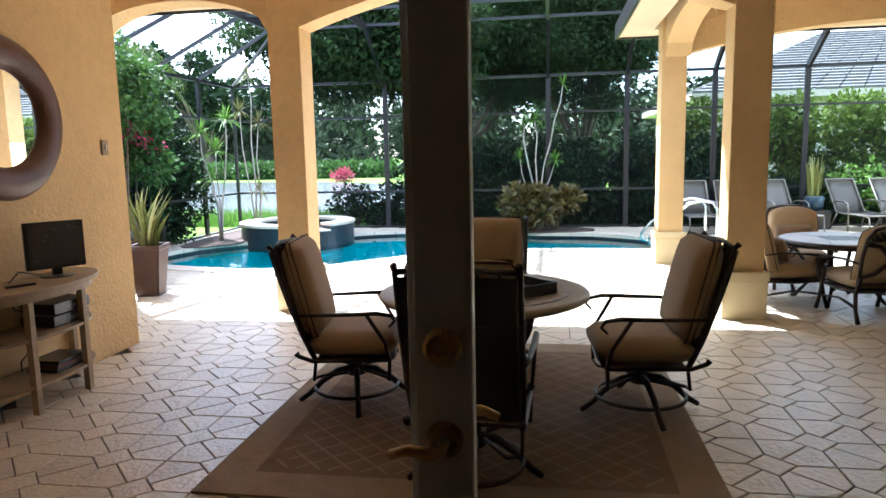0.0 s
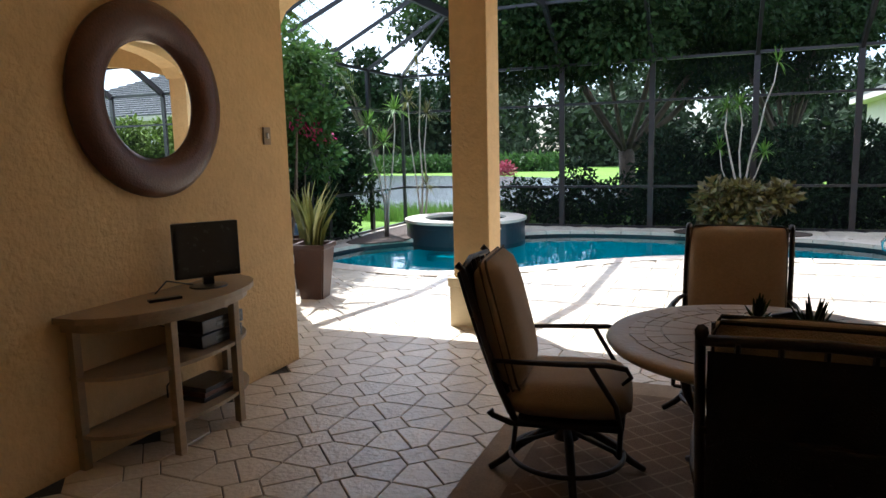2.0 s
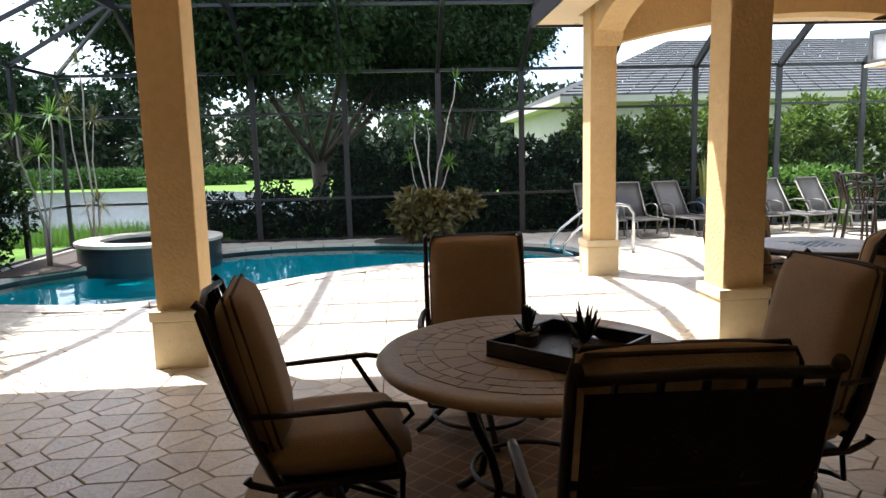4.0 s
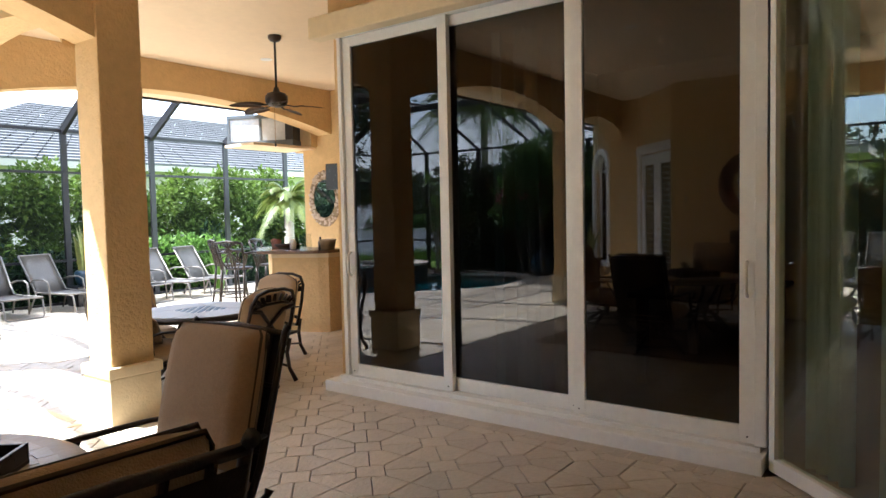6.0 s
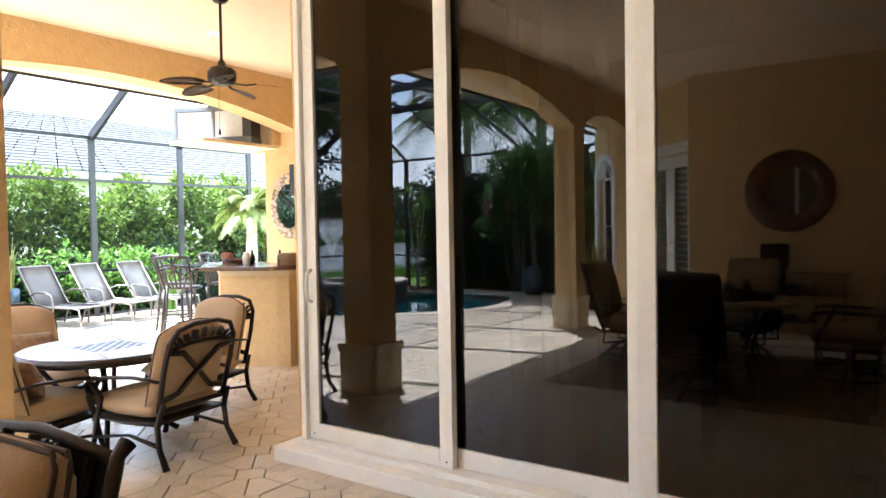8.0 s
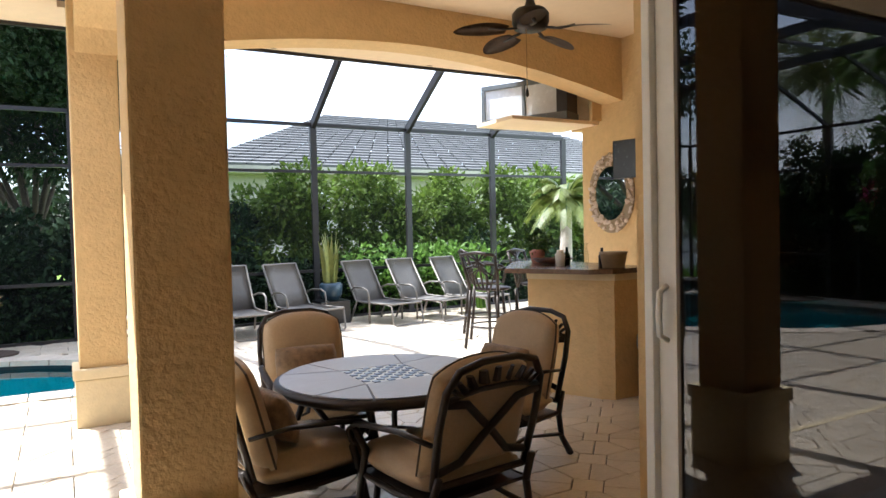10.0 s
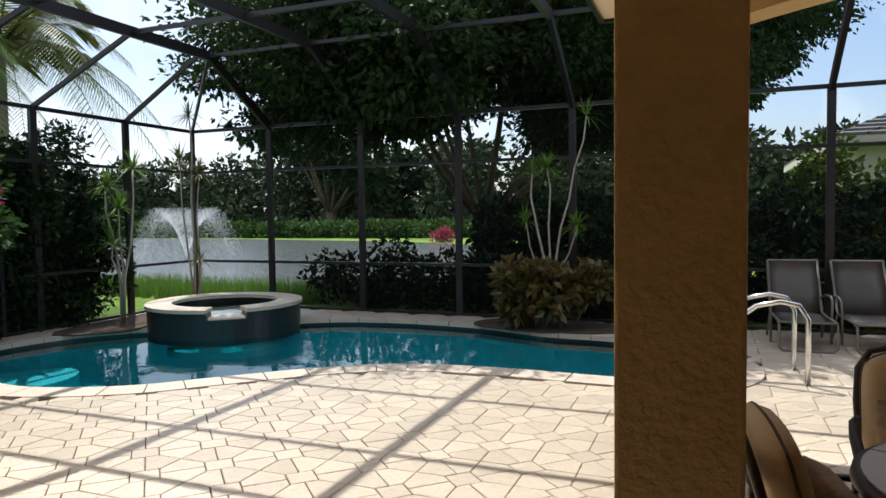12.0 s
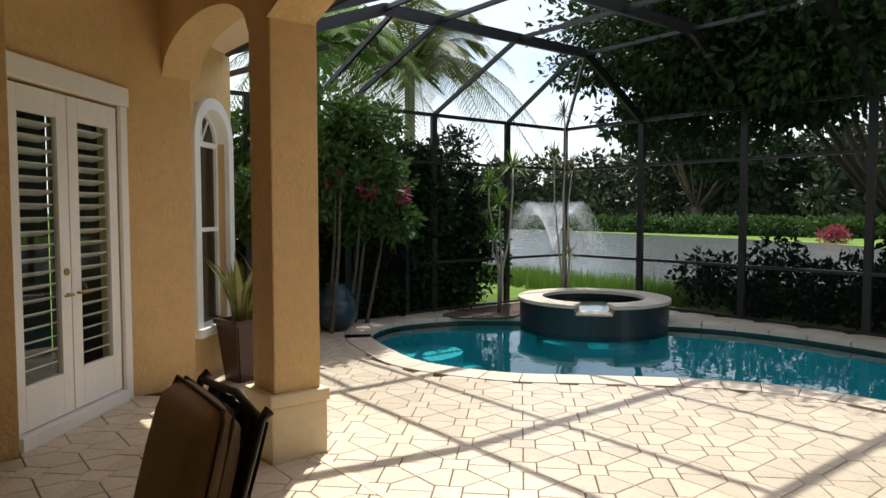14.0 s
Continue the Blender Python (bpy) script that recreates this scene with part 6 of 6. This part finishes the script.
dracaena("dracaena_red", "tall dracaena with reddish drooping tufts", -6.15, 13.25, 0.0, [
    ([(0, 0, 0), (0.05, 0, 1.0), (0.0, 0, 1.9), (0.05, 0, 2.75), (0.0, 0, 3.25)], 0.035, 40),
    ([(0.05, 0.05, 0), (0.15, 0, 0.8), (0.1, 0, 1.6), (0.18, 0, 2.3)], 0.03, 50),
    ([(0.0, 0.05, 0), (-0.08, 0, 0.9), (-0.2, 0, 1.8), (-0.22, 0, 2.55)], 0.03, 44),
    ([(0.05, 0, 0), (0.1, 0.02, 0.5), (0.12, 0.02, 0.9)], 0.025, 44)], 6, mat("bronze_red_leaf", (0.16, 0.10, 0.04), 0.45, vary=0.5, scale=3, island=1.0, color2=(0.20, 0.22, 0.06), trans=0.3), 0.38)
structure(part("planting_bed", prism(smooth_loop([(-6.6, 11.0), (-5.75, 11.25), (-5.75, 12.0), (-6.1, 13.6), (-6.75, 13.9)], 4), 0.006, 0.028), M_MULCH), "mulched planting bed by the spa", "planting bed")
structure(part("planting_bed_back", prism(smooth_loop([(-1.3, 13.45), (-0.5, 13.1), (0.5, 13.15), (0.9, 13.6), (0.3, 14.05), (-1.0, 14.05)], 4), 0.006, 0.03), M_MULCH), "mulched planting bed by the screen", "planting bed")


def shrub(name, label, centres, radii, count, size, material, seed, kind="", squash=0.9, shell=0.5, at=(0, 0, 0), stem=True, cat="shrub", group=""):
    rng = np.random.default_rng(seed)
    o = thing(name, label, cat, group, at)
    v, f = leaves(rng, centres, radii, count, size, squash, shell=shell)
    raw("foliage", v, f, material, o)
    if stem:
        for c in centres[:8]:
            b = Vector((c[0] * 0.7 + centres[0][0] * 0.3, c[1] * 0.7 + centres[0][1] * 0.3, -0.05))
            part("stem", tubed([b, (Vector(c) + b) / 2 + Vector((0.04, 0.02, 0)), Vector(c)], [0.03, 0.02, 0.01], 6), M_BARK, o)
    return o


rr = random.Random(21)
shrub("croton_bush", "broad croton bush with bronze and yellow leaves", [(rr.uniform(-0.65, 0.65), rr.uniform(-0.25, 0.25), rr.uniform(0.25, 0.75)) for _ in range(16)], [0.26] * 16, 2600, 0.15, M_CROTON, 1, at=(-0.25, 13.42, 0.02))
# hedge between the cage and the neighbours
def hedge_run(name, label, x0, x1, y, h, depth, n, count, size, material, seed, base=0.3, cat="hedge"):
    r = random.Random(seed)
    cs, rad = [], []
    for k in range(n):
        x = x0 + (x1 - x0) * (k + r.random()) / n
        top = h * r.uniform(0.78, 1.08)
        for z in np.arange(base, top, 0.42):
            cs.append((x + r.uniform(-0.25, 0.25), y + r.uniform(-depth, depth), z))
            rad.append(r.uniform(0.32, 0.5))
    return shrub(name, label, cs, rad, count, size, material, seed, stem=True, cat=cat)


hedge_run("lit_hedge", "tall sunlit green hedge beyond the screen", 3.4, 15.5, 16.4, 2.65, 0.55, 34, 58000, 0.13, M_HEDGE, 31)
# these dark shrubs carry their shade in a near-black leaf colour
hedge_run("low_hedge", "green shrubs along the foot of the screen, shade in their leaf colour", -4.8, 15.0, 15.25, 0.95, 0.35, 60, 34000, 0.12, M_LEAF_DK, 32, 0.15)
hedge_run("dark_hedge", "dense hedge under the big tree, shade in its dark leaf colour", -2.2, 4.4, 16.2, 1.8, 0.6, 26, 26000, 0.14, M_LEAF_DK, 33)
hedge_run("yellow_shrubs", "bright yellow-green shrubs behind the loungers", 5.9, 8.6, 14.75, 1.0, 0.15, 9, 3600, 0.12, M_LEAF_LT, 34, 0.4)
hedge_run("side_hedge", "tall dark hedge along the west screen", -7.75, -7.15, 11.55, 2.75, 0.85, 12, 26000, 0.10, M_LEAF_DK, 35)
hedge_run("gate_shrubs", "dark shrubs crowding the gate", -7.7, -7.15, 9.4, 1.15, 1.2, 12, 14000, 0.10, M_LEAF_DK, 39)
hedge_run("vine_hedge", "bright creeper over the wall beside the pool", -8.4, -7.6, 8.6, 3.0, 1.5, 18, 22000, 0.11, M_LEAF, 36)
bg_v = shrub("bougainvillea", "bougainvillea with magenta flowers over the planter wall", [(-6.75 + rr.uniform(-0.25, 0.75), 8.85 + rr.uniform(-1.15, 1.15), rr.uniform(1.45, 3.0)) for _ in range(30)], [0.36] * 30, 11000, 0.11, M_LEAF, 37)
v, f = leaves(np.random.default_rng(38), [(-6.36, 9.8, 2.0), (-6.1, 9.3, 1.95), (-6.05, 8.75, 2.05), (-6.5, 9.5, 2.3), (-6.3, 9.95, 1.85)], [0.16] * 5, 420, 0.07)
tagged(raw("flowers", v, f, M_PINK, bg_v), "magenta flower bracts", kind="stuff")
structure(part("garden_wall", boxed(-8.0, -7.85, 8.8, 11.0, -0.06, 1.85), mat("grey_white_wall", (0.55, 0.55, 0.55), 0.8, vary=0.1, scale=2, bump=0.2), None), "pale grey garden wall behind the gate", "wall")


def tree(name, label, x, y, h, r, trunk_r, seed, clumps, count, size, material, limbs=9, low=0.35, lean=(0, 0), flat=0.6):
    r_ = random.Random(seed)
    o = thing(name, label, "tree", at=(x, y, -0.06))
    fork = h * 0.16
    part("trunk", tubed([(0, 0, 0), (0.05, 0.03, fork * 0.5), (lean[0] * 0.1, lean[1] * 0.1, fork)], [trunk_r * 1.25, trunk_r, trunk_r * 0.9], 12), M_BARK, o, smooth=True)
    cs, rad = [], []
    for k in range(limbs):
        a = 2 * math.pi * k / limbs + r_.uniform(-0.3, 0.3)
        rr_ = r * r_.uniform(0.45, 0.95)
        zt = h * r_.uniform(0.42, 0.92)
        mid = Vector((rr_ * 0.42 * math.cos(a), rr_ * 0.42 * math.sin(a), fork + (zt - fork) * 0.55))
        end = Vector((rr_ * math.cos(a), rr_ * math.sin(a), zt))
        tr = trunk_r * r_.uniform(0.26, 0.45)
        part("limb", tubed([(lean[0] * 0.1, lean[1] * 0.1, fork * 0.9), (mid * 0.5 + Vector((0, 0, fork * 0.4))), mid, (mid + end) / 2 + Vector((0, 0, 0.3)), end], [tr, tr * 0.85, tr * 0.6, tr * 0.4, tr * 0.15], 8), M_BARK, o, smooth=True)
        for q in range(clumps):
            t = r_.uniform(0.35, 1.15)
            c = mid.lerp(end, t) + Vector((r_.uniform(-1, 1), r_.uniform(-1, 1), r_.uniform(-0.7, 0.7))) * r * 0.22
            if c.z > h * low * 0.8:
                cs.append(tuple(c))
                s = r_.uniform(0.09, 0.17) * r
                rad.append((s * 1.25, s * 1.25, s * flat))
    v, f = leaves(np.random.default_rng(seed), cs, rad, count, size, droop=0.5, shell=0.25)
    raw("crown", v, f, material, o)
    return o


tree("shade_tree", "big spreading dark-leaved tree with forked limbs", -2.8, 18.5, 9.8, 6.6, 0.21, 41, 30, 260000, 0.13, M_TREE, 9, 0.29)
tree("shade_tree", "tall dark-leaved tree behind the hedge", 0.9, 19.8, 9.5, 3.6, 0.16, 42, 18, 130000, 0.13, M_TREE, 10, 0.22)
tree("oak_tree", "broad green tree on the far shore", -33, 62, 13, 8, 0.5, 43, 8, 9000, 0.7, M_LEAF_DK, 9, 0.2)


def palm(name, label, x, y, h, fronds, l, seed, material, trunk_r=0.14, leaflet=0.5, at_z=-0.06):
    r_ = random.Random(seed)
    o = thing(name, label, "palm tree", at=(x, y, at_z))
    part("trunk", tubed([(0, 0, 0), (0.08, 0, h * 0.5), (0.1, 0, h)], [trunk_r * 1.2, trunk_r, trunk_r * 0.85], 12), M_PALEBARK, o, smooth=True)
    verts, faces = [], []
    for k in range(fronds):
        a = 6.283 * k / fronds + r_.uniform(-0.2, 0.2)
        e = r_.uniform(0.1, 1.25)
        d = Vector((math.cos(a), math.sin(a), 0))
        sd = Vector((-d.y, d.x, 0))
        pts = []
        for i in range(13):
            t = i / 12
            pts.append(Vector((0.1, 0, h)) + d * l * t * math.cos(e) + Vector((0, 0, l * (math.sin(e) * t - 0.75 * t * t * math.cos(e) - 0.25 * t * t))))
        part("frond_rib", tubed([tuple(p) for p in pts[::3]], [0.02, 0.016, 0.012, 0.008, 0.004], 5), M_LEAF, o)
        for i in range(1, 13):
            for q in (0.0, 0.25, 0.5, 0.75):
                p = pts[i - 1].lerp(pts[i], q)
                t = (i - 1 + q) / 12
                tang = (pts[i] - pts[i - 1]).normalized()
                for s in (-1, 1):
                    ll = leaflet * (0.55 + 0.45 * math.sin(math.pi * min(1, t + 0.15))) * r_.uniform(0.8, 1.1)
                    dd = (sd * s * 0.85 + tang * 0.6 + Vector((0, 0, -0.35))).normalized()
                    b = len(verts)
                    w = tang * 0.012
                    verts.extend([tuple(p - w), tuple(p + w), tuple(p + dd * ll * 0.6 + w * 0.8), tuple(p + dd * ll - Vector((0, 0, 0.15 * ll))), tuple(p + dd * ll * 0.6 - w * 0.8)])
                    faces.append((b, b + 1, b + 2, b + 3, b + 4))
    raw("fronds", verts, faces, material, o, "feathery arching fronds")
    return o


palm("queen_palm", "tall feathery palm behind the hedge", -11.2, 13.6, 5.0, 38, 3.4, 51, M_PALMYEL, 0.13, 0.85)
palm("queen_palm", "tall feathery palm beyond the garden wall", -10.2, 10.6, 4.8, 28, 2.8, 52, M_LEAF_LT, 0.16, 0.65)
palm("small_palm", "small arching palm beyond the bar", 8.95, 12.9, 1.9, 18, 1.0, 53, M_PALMYEL, 0.11, 0.3, 0.0)

# red shrub, far woods and far lawn plants
shrub("red_shrub", "round pinkish red shrub on the far lawn", [(0, 0, 0.4), (0.4, 0.1, 0.35), (-0.35, 0, 0.35), (0.1, 0.1, 0.6)], [0.45] * 4, 700, 0.16, M_RED, 61, at=(-13.6, 43.0, -0.06))
rw = random.Random(71)
cs, rad = [], []
for k in range(420):
    x = rw.uniform(-150, 60)
    y = 66 + 0.05 * abs(x) + rw.uniform(-5, 5)
    if x < -14 and x > -60 and rw.random() < 0.2:
        continue
    top = rw.uniform(4, 9)
    for z in np.arange(0.8, top, 2.2):
        cs.append((x + rw.uniform(-1.2, 1.2), y + rw.uniform(-2, 2), z))
        rad.append(rw.uniform(1.2, 2.2))
v, f = leaves(np.random.default_rng(72), cs, rad, 150000, 0.75, 0.8, shell=0.4)
tagged(raw("far_woods", v, f, M_FARLEAF), "distant belt of grey-green trees beyond the lake", "woods", kind="stuff")
cs, rad = [], []
for k in range(150):
    x = rw.uniform(-60, -12)
    cs.append((x, 50.5 + rw.uniform(-0.4, 0.4) + max(0, (x + 20) * 0.1), 0.5))
    rad.append(0.8)
v, f = leaves(np.random.default_rng(73), cs, rad, 16000, 0.4, 0.9)
tagged(raw("far_hedge", v, f, M_LEAF), "clipped hedge along the far shore lawn", "hedge", kind="stuff")
# reeds on the near bank
verts, faces = [], []
for k in range(9000):
    x = rw.uniform(-14, -2.5)
    y = rw.uniform(15.0, 16.6) + (0.9 if x > -5 else 0)
    h = rw.uniform(0.12, 0.42)
    a = rw.uniform(0, 3.14)
    b = len(verts)
    verts += [(x - 0.012 * math.cos(a), y - 0.012 * math.sin(a), -0.06), (x + 0.012 * math.cos(a), y + 0.012 * math.sin(a), -0.06), (x + rw.uniform(-0.1, 0.1), y + rw.uniform(-0.1, 0.1), h)]
    faces.append((b, b + 1, b + 2))
tagged(raw("bank_grass", verts, faces, M_LEAF_LT), "tall bright grass along the lake bank", "grass", kind="stuff")
ft = thing("lake_fountain", "spray of a fountain out on the lake", "fountain", at=(-17.5, 25.5, -0.03))
verts, faces = [], []
for k in range(30000):
    a, t, v0 = rw.uniform(0, 6.283), rw.random(), rw.uniform(0.75, 1.0)
    rr_ = 2.2 * t * v0
    z = 8.2 * t * v0 * (1 - t) + rw.uniform(-0.06, 0.06)
    s = rw.uniform(0.003, 0.009)
    x, y = rr_ * math.cos(a), rr_ * math.sin(a)
    b = len(verts)
    verts += [(x - s, y, z), (x + s, y, z), (x, y + s, z + 2 * s), (x, y - s, z + s)]
    faces += [(b, b + 1, b + 2), (b, b + 1, b + 3)]
raw("spray", verts, faces, mat("white_spray", (0.85, 0.87, 0.9), 0.5, trans=0.5), ft, "fine white water drops")


# ---- neighbouring house ----
nh = thing("neighbour_house", "beige neighbouring house with a grey tiled hip roof", "house", at=(0, 0, -0.06))
HX0, HX1, HY0, HY1, HE, HR = 4.6, 27.0, 23.5, 36.0, 3.25, 5.95
part("wall", boxed(HX0 + 0.6, HX1 - 0.6, HY0 + 0.6, HY1 - 0.6, 0, HE), M_HOUSEWALL, nh)
part("fascia", boxed(HX0, HX1, HY0, HY1, HE + 0.001, HE + 0.22), M_HOUSEWALL, nh, "pale roof fascia")
ym = (HY0 + HY1) / 2
rx0, rx1 = HX0 + (ym - HY0), HX1 - (ym - HY0)
verts, faces = [], []
rows_n = 22
for i in range(rows_n):
    for plane in range(4):
        t0, t1 = i / rows_n, (i + 1) / rows_n
        def at(t, end, plane=plane):
            za = HE + 0.22 + (HR - HE) * t
            if plane == 0:
                return (HX0 + (rx0 - HX0) * t if end == 0 else HX1 + (rx1 - HX1) * t, HY0 + (ym - HY0) * t, za)
            if plane == 1:
                return (HX0 + (rx0 - HX0) * t if end == 1 else HX1 + (rx1 - HX1) * t, HY1 + (ym - HY1) * t, za)
            if plane == 2:
                return (HX0 + (rx0 - HX0) * t, HY1 + (ym - HY1) * t if end == 0 else HY0 + (ym - HY0) * t, za)
            return (HX1 + (rx1 - HX1) * t, HY0 + (ym - HY0) * t if end == 0 else HY1 + (ym - HY1) * t, za)
        a, b2, c2, d2 = at(t0, 0), at(t0, 1), at(t1, 1), at(t1, 0)
        nseg = 30 if plane < 2 else 16
        for q in range(nseg):
            u0, u1 = q / nseg + 0.001, (q + 1) / nseg - 0.001
            lp0 = [tuple(Vector(a).lerp(Vector(b2), u)) for u in (u0, u1)]
            lp1 = [tuple(Vector(d2).lerp(Vector(c2), u)) for u in (u1, u0)]
            k = len(verts)
            lift = 0.07
            verts += [(p[0], p[1], p[2] + lift) for p in lp0] + [(p[0], p[1], p[2] + 0.01) for p in lp1] + [(p[0], p[1], p[2] - 0.01) for p in lp0]
            faces += [(k, k + 1, k + 2, k + 3), (k + 4, k + 5, k + 1, k)]
raw("roof", verts, faces, M_ROOFTILE, nh, "courses of flat grey roof tiles")
for x in (6.6, 8.0, 10.8, 13.5, 17.0):
    w = part("window", boxed(x, x + 0.75, HY0 + 0.57, HY0 + 0.6, 1.5, 2.75), M_TRIM, nh)
    part("pane", boxed(x + 0.07, x + 0.68, HY0 + 0.55, HY0 + 0.569, 1.57, 2.68), M_GLASS_DARK, w)
    # thin black sheet: the room's lack of light as plain colour
    part("unlit_room_sheet", boxed(x + 0.07, x + 0.68, HY0 + 0.5695, HY0 + 0.5699, 1.57, 2.68), M_BLACK, w)



# ---- paving stones: small squares set cornerwise, with split hexagons between ----
PITCH, SQ, JOINT = 0.435, 0.17, 0.0065
ANG = radians(45)
P0 = Vector((-1.34, 7.45))
CA, SA = math.cos(ANG), math.sin(ANG)


def inside(poly, x, y):
    r = False
    for i in range(len(poly)):
        (xa, ya), (xb, yb) = poly[i - 1], poly[i]
        if (ya > y) != (yb > y) and x < (xb - xa) * (y - ya) / (yb - ya) + xa:
            r = not r
    return r


def clip(poly, nx, ny, d):
    out = []
    for i in range(len(poly)):
        a, b = poly[i - 1], poly[i]
        da, db = nx * a[0] + ny * a[1] - d, nx * b[0] + ny * b[1] - d
        if (da <= 0) != (db <= 0):
            t = da / (da - db)
            out.append((a[0] + (b[0] - a[0]) * t, a[1] + (b[1] - a[1]) * t))
        if db <= 0:
            out.append(b)
    return out


def shrink(poly, g):
    """Moves each side of a convex outline in by g."""
    cx, cy = sum(p[0] for p in poly) / len(poly), sum(p[1] for p in poly) / len(poly)
    out = list(poly)
    for i in range(len(poly)):
        a, b = poly[i - 1], poly[i]
        nx, ny = b[1] - a[1], a[0] - b[0]
        l = math.hypot(nx, ny)
        if l < 1e-6:
            continue
        nx, ny = nx / l, ny / l
        if nx * (cx - a[0]) + ny * (cy - a[1]) > 0:
            nx, ny = -nx, -ny
        out = clip(out, nx, ny, nx * a[0] + ny * a[1] - g)
        if len(out) < 3:
            return []
    return out


h, s2 = PITCH / 2, SQ / 2
KINDS = [[(-s2, -s2), (s2, -s2), (s2, s2), (-s2, s2)],
         [(s2, 0), (PITCH - s2, 0), (PITCH - s2, s2), (h, h), (s2, s2)],
         [(s2, 0), (s2, -s2), (h, -h), (PITCH - s2, -s2), (PITCH - s2, 0)],
         [(0, s2), (s2, s2), (h, h), (s2, PITCH - s2), (0, PITCH - s2)],
         [(0, s2), (0, PITCH - s2), (-s2, PITCH - s2), (-h, h), (-s2, s2)]]
NEAR = (-3.45, 2.9, 1.5, 6.2)
pool_edge = grown(POOL, 0.30)
FOOT = [(-4.62, 5.0, -3.49, 6.55), (-3.49, 0.99, 3.19, 5.62), (-7.0, 6.55, 6.98, 14.2), (-3.49, 5.0, 3.19, 6.55), (2.9, 5.6, 6.98, 14.2), (6.98, 10.35, 9.28, 14.3)]
verts, faces = [], []
rng = random.Random(77)
singles = 0
slab_mesh = {}


def slab_data(poly, top):
    n = len(poly)
    b = 0.004
    inner = shrink(poly, b)
    if len(inner) != n:
        inner = poly
    v = [(x, y, -0.012) for x, y in poly] + [(x, y, top - b) for x, y in poly] + [(x, y, top) for x, y in inner]
    f = [tuple(range(2 * n, 3 * n))]
    for k in (0, n):
        f += [(k + i, k + (i + 1) % n, k + n + (i + 1) % n, k + n + i) for i in range(n)]
    return v, f


def ccw(poly):
    return poly if sum(poly[i - 1][0] * poly[i][1] - poly[i][0] * poly[i - 1][1] for i in range(len(poly))) > 0 else poly[::-1]


KINDS = [ccw(shrink(k, JOINT / 2)) for k in KINDS]
for kid, k in enumerate(KINDS):
    v, f = slab_data(k, 0.006)
    me = bpy.data.meshes.new("paver")
    me.from_pydata(v, [], f)
    me.materials.append(M_PAVER)
    slab_mesh[kid] = me
for i in range(-34, 36):
    for j in range(-34, 36):
        ox, oy = P0.x + PITCH * (CA * i - SA * j), P0.y + PITCH * (SA * i + CA * j)
        if not (-7.6 < ox < 9.8 and 0.4 < oy < 14.8):
            continue
        for kid, k in enumerate(KINDS):
            w = [(ox + CA * x - SA * y, oy + SA * x + CA * y) for x, y in k]
            cx, cy = sum(p[0] for p in w) / len(w), sum(p[1] for p in w) / len(w)
            rect = next((r for r in FOOT if r[0] <= cx < r[2] and r[1] <= cy < r[3]), None)
            whole = rect is not None and all(-7.0 < x < 9.28 and 0.99 < y < 14.25 for x, y in w) and not any(inside(pool_edge, x, y) for x, y in w)
            if whole and NEAR[0] < cx < NEAR[1] and NEAR[2] < cy < NEAR[3] and singles < 300 and (cx + 0.4) ** 2 + (cy - 3.0) ** 2 < 6.2:
                o = new("paver", slab_mesh[kid])
                o.matrix_world = Matrix.Translation((ox, oy, rng.uniform(-0.0012, 0.0012))) @ Matrix.Rotation(ANG, 4, "Z")
                o.parent = bed
                singles += 1
                continue
            if rect is None:
                continue
            if not whole:
                if inside(pool_edge, cx, cy):
                    continue
                if any(inside(pool_edge, x, y) for x, y in w):
                    # cut by the coping's edge, along its nearest side
                    q = min(range(len(pool_edge)), key=lambda e: (pool_edge[e][0] - cx) ** 2 + (pool_edge[e][1] - cy) ** 2)
                    a, b = Vector(pool_edge[q - 1]), Vector(pool_edge[(q + 1) % len(pool_edge)])
                    t = (b - a).normalized()
                    nx, ny = t.y, -t.x
                    d = nx * pool_edge[q][0] + ny * pool_edge[q][1]
                    w = clip(w, -nx, -ny, -d - 0.006)
                for nx, ny, d in ((-1, 0, 7.0), (1, 0, 9.28), (0, -1, -0.99), (0, 1, 14.25)):
                    w = clip(w, nx, ny, d)
                if len(w) < 3:
                    continue
            v, f = slab_data(w, 0.006 + rng.uniform(-0.0012, 0.0012))
            base = len(verts)
            verts.extend(v)
            faces.extend(tuple(base + q for q in g) for g in f)
tagged(raw("pavers", verts, faces, M_PAVER, bed), "tan stone pavers set as squares and split hexagons", kind="stuff")
# pale band along the terrace edge
for nm, a in (("edge_band", (LX + 0.2, RX - 0.2, 6.50, 6.55)), ("edge_band", (1.50, 1.55, 6.66, 9.36))):
    part(nm, boxed(a[0], a[1], a[2], a[3], -0.01, 0.0095), M_PED, bed, "pale narrow joint strip")
# soldier course of narrow stones along the slider curb
sold = bpy.data.meshes.new("curb_paver")
v, f = slab_data([(0, 0), (0.135, 0), (0.135, 0.098), (0, 0.098)], 0.0085)
sold.from_pydata(v, [], f)
sold.materials.append(M_PAVER)
for k in range(35):
    o = new("curb_paver", sold)
    o.matrix_world = Matrix.Translation((3.062, 2.10 + 0.102 * k, rng.uniform(-0.001, 0.001)))
    o.parent = bed
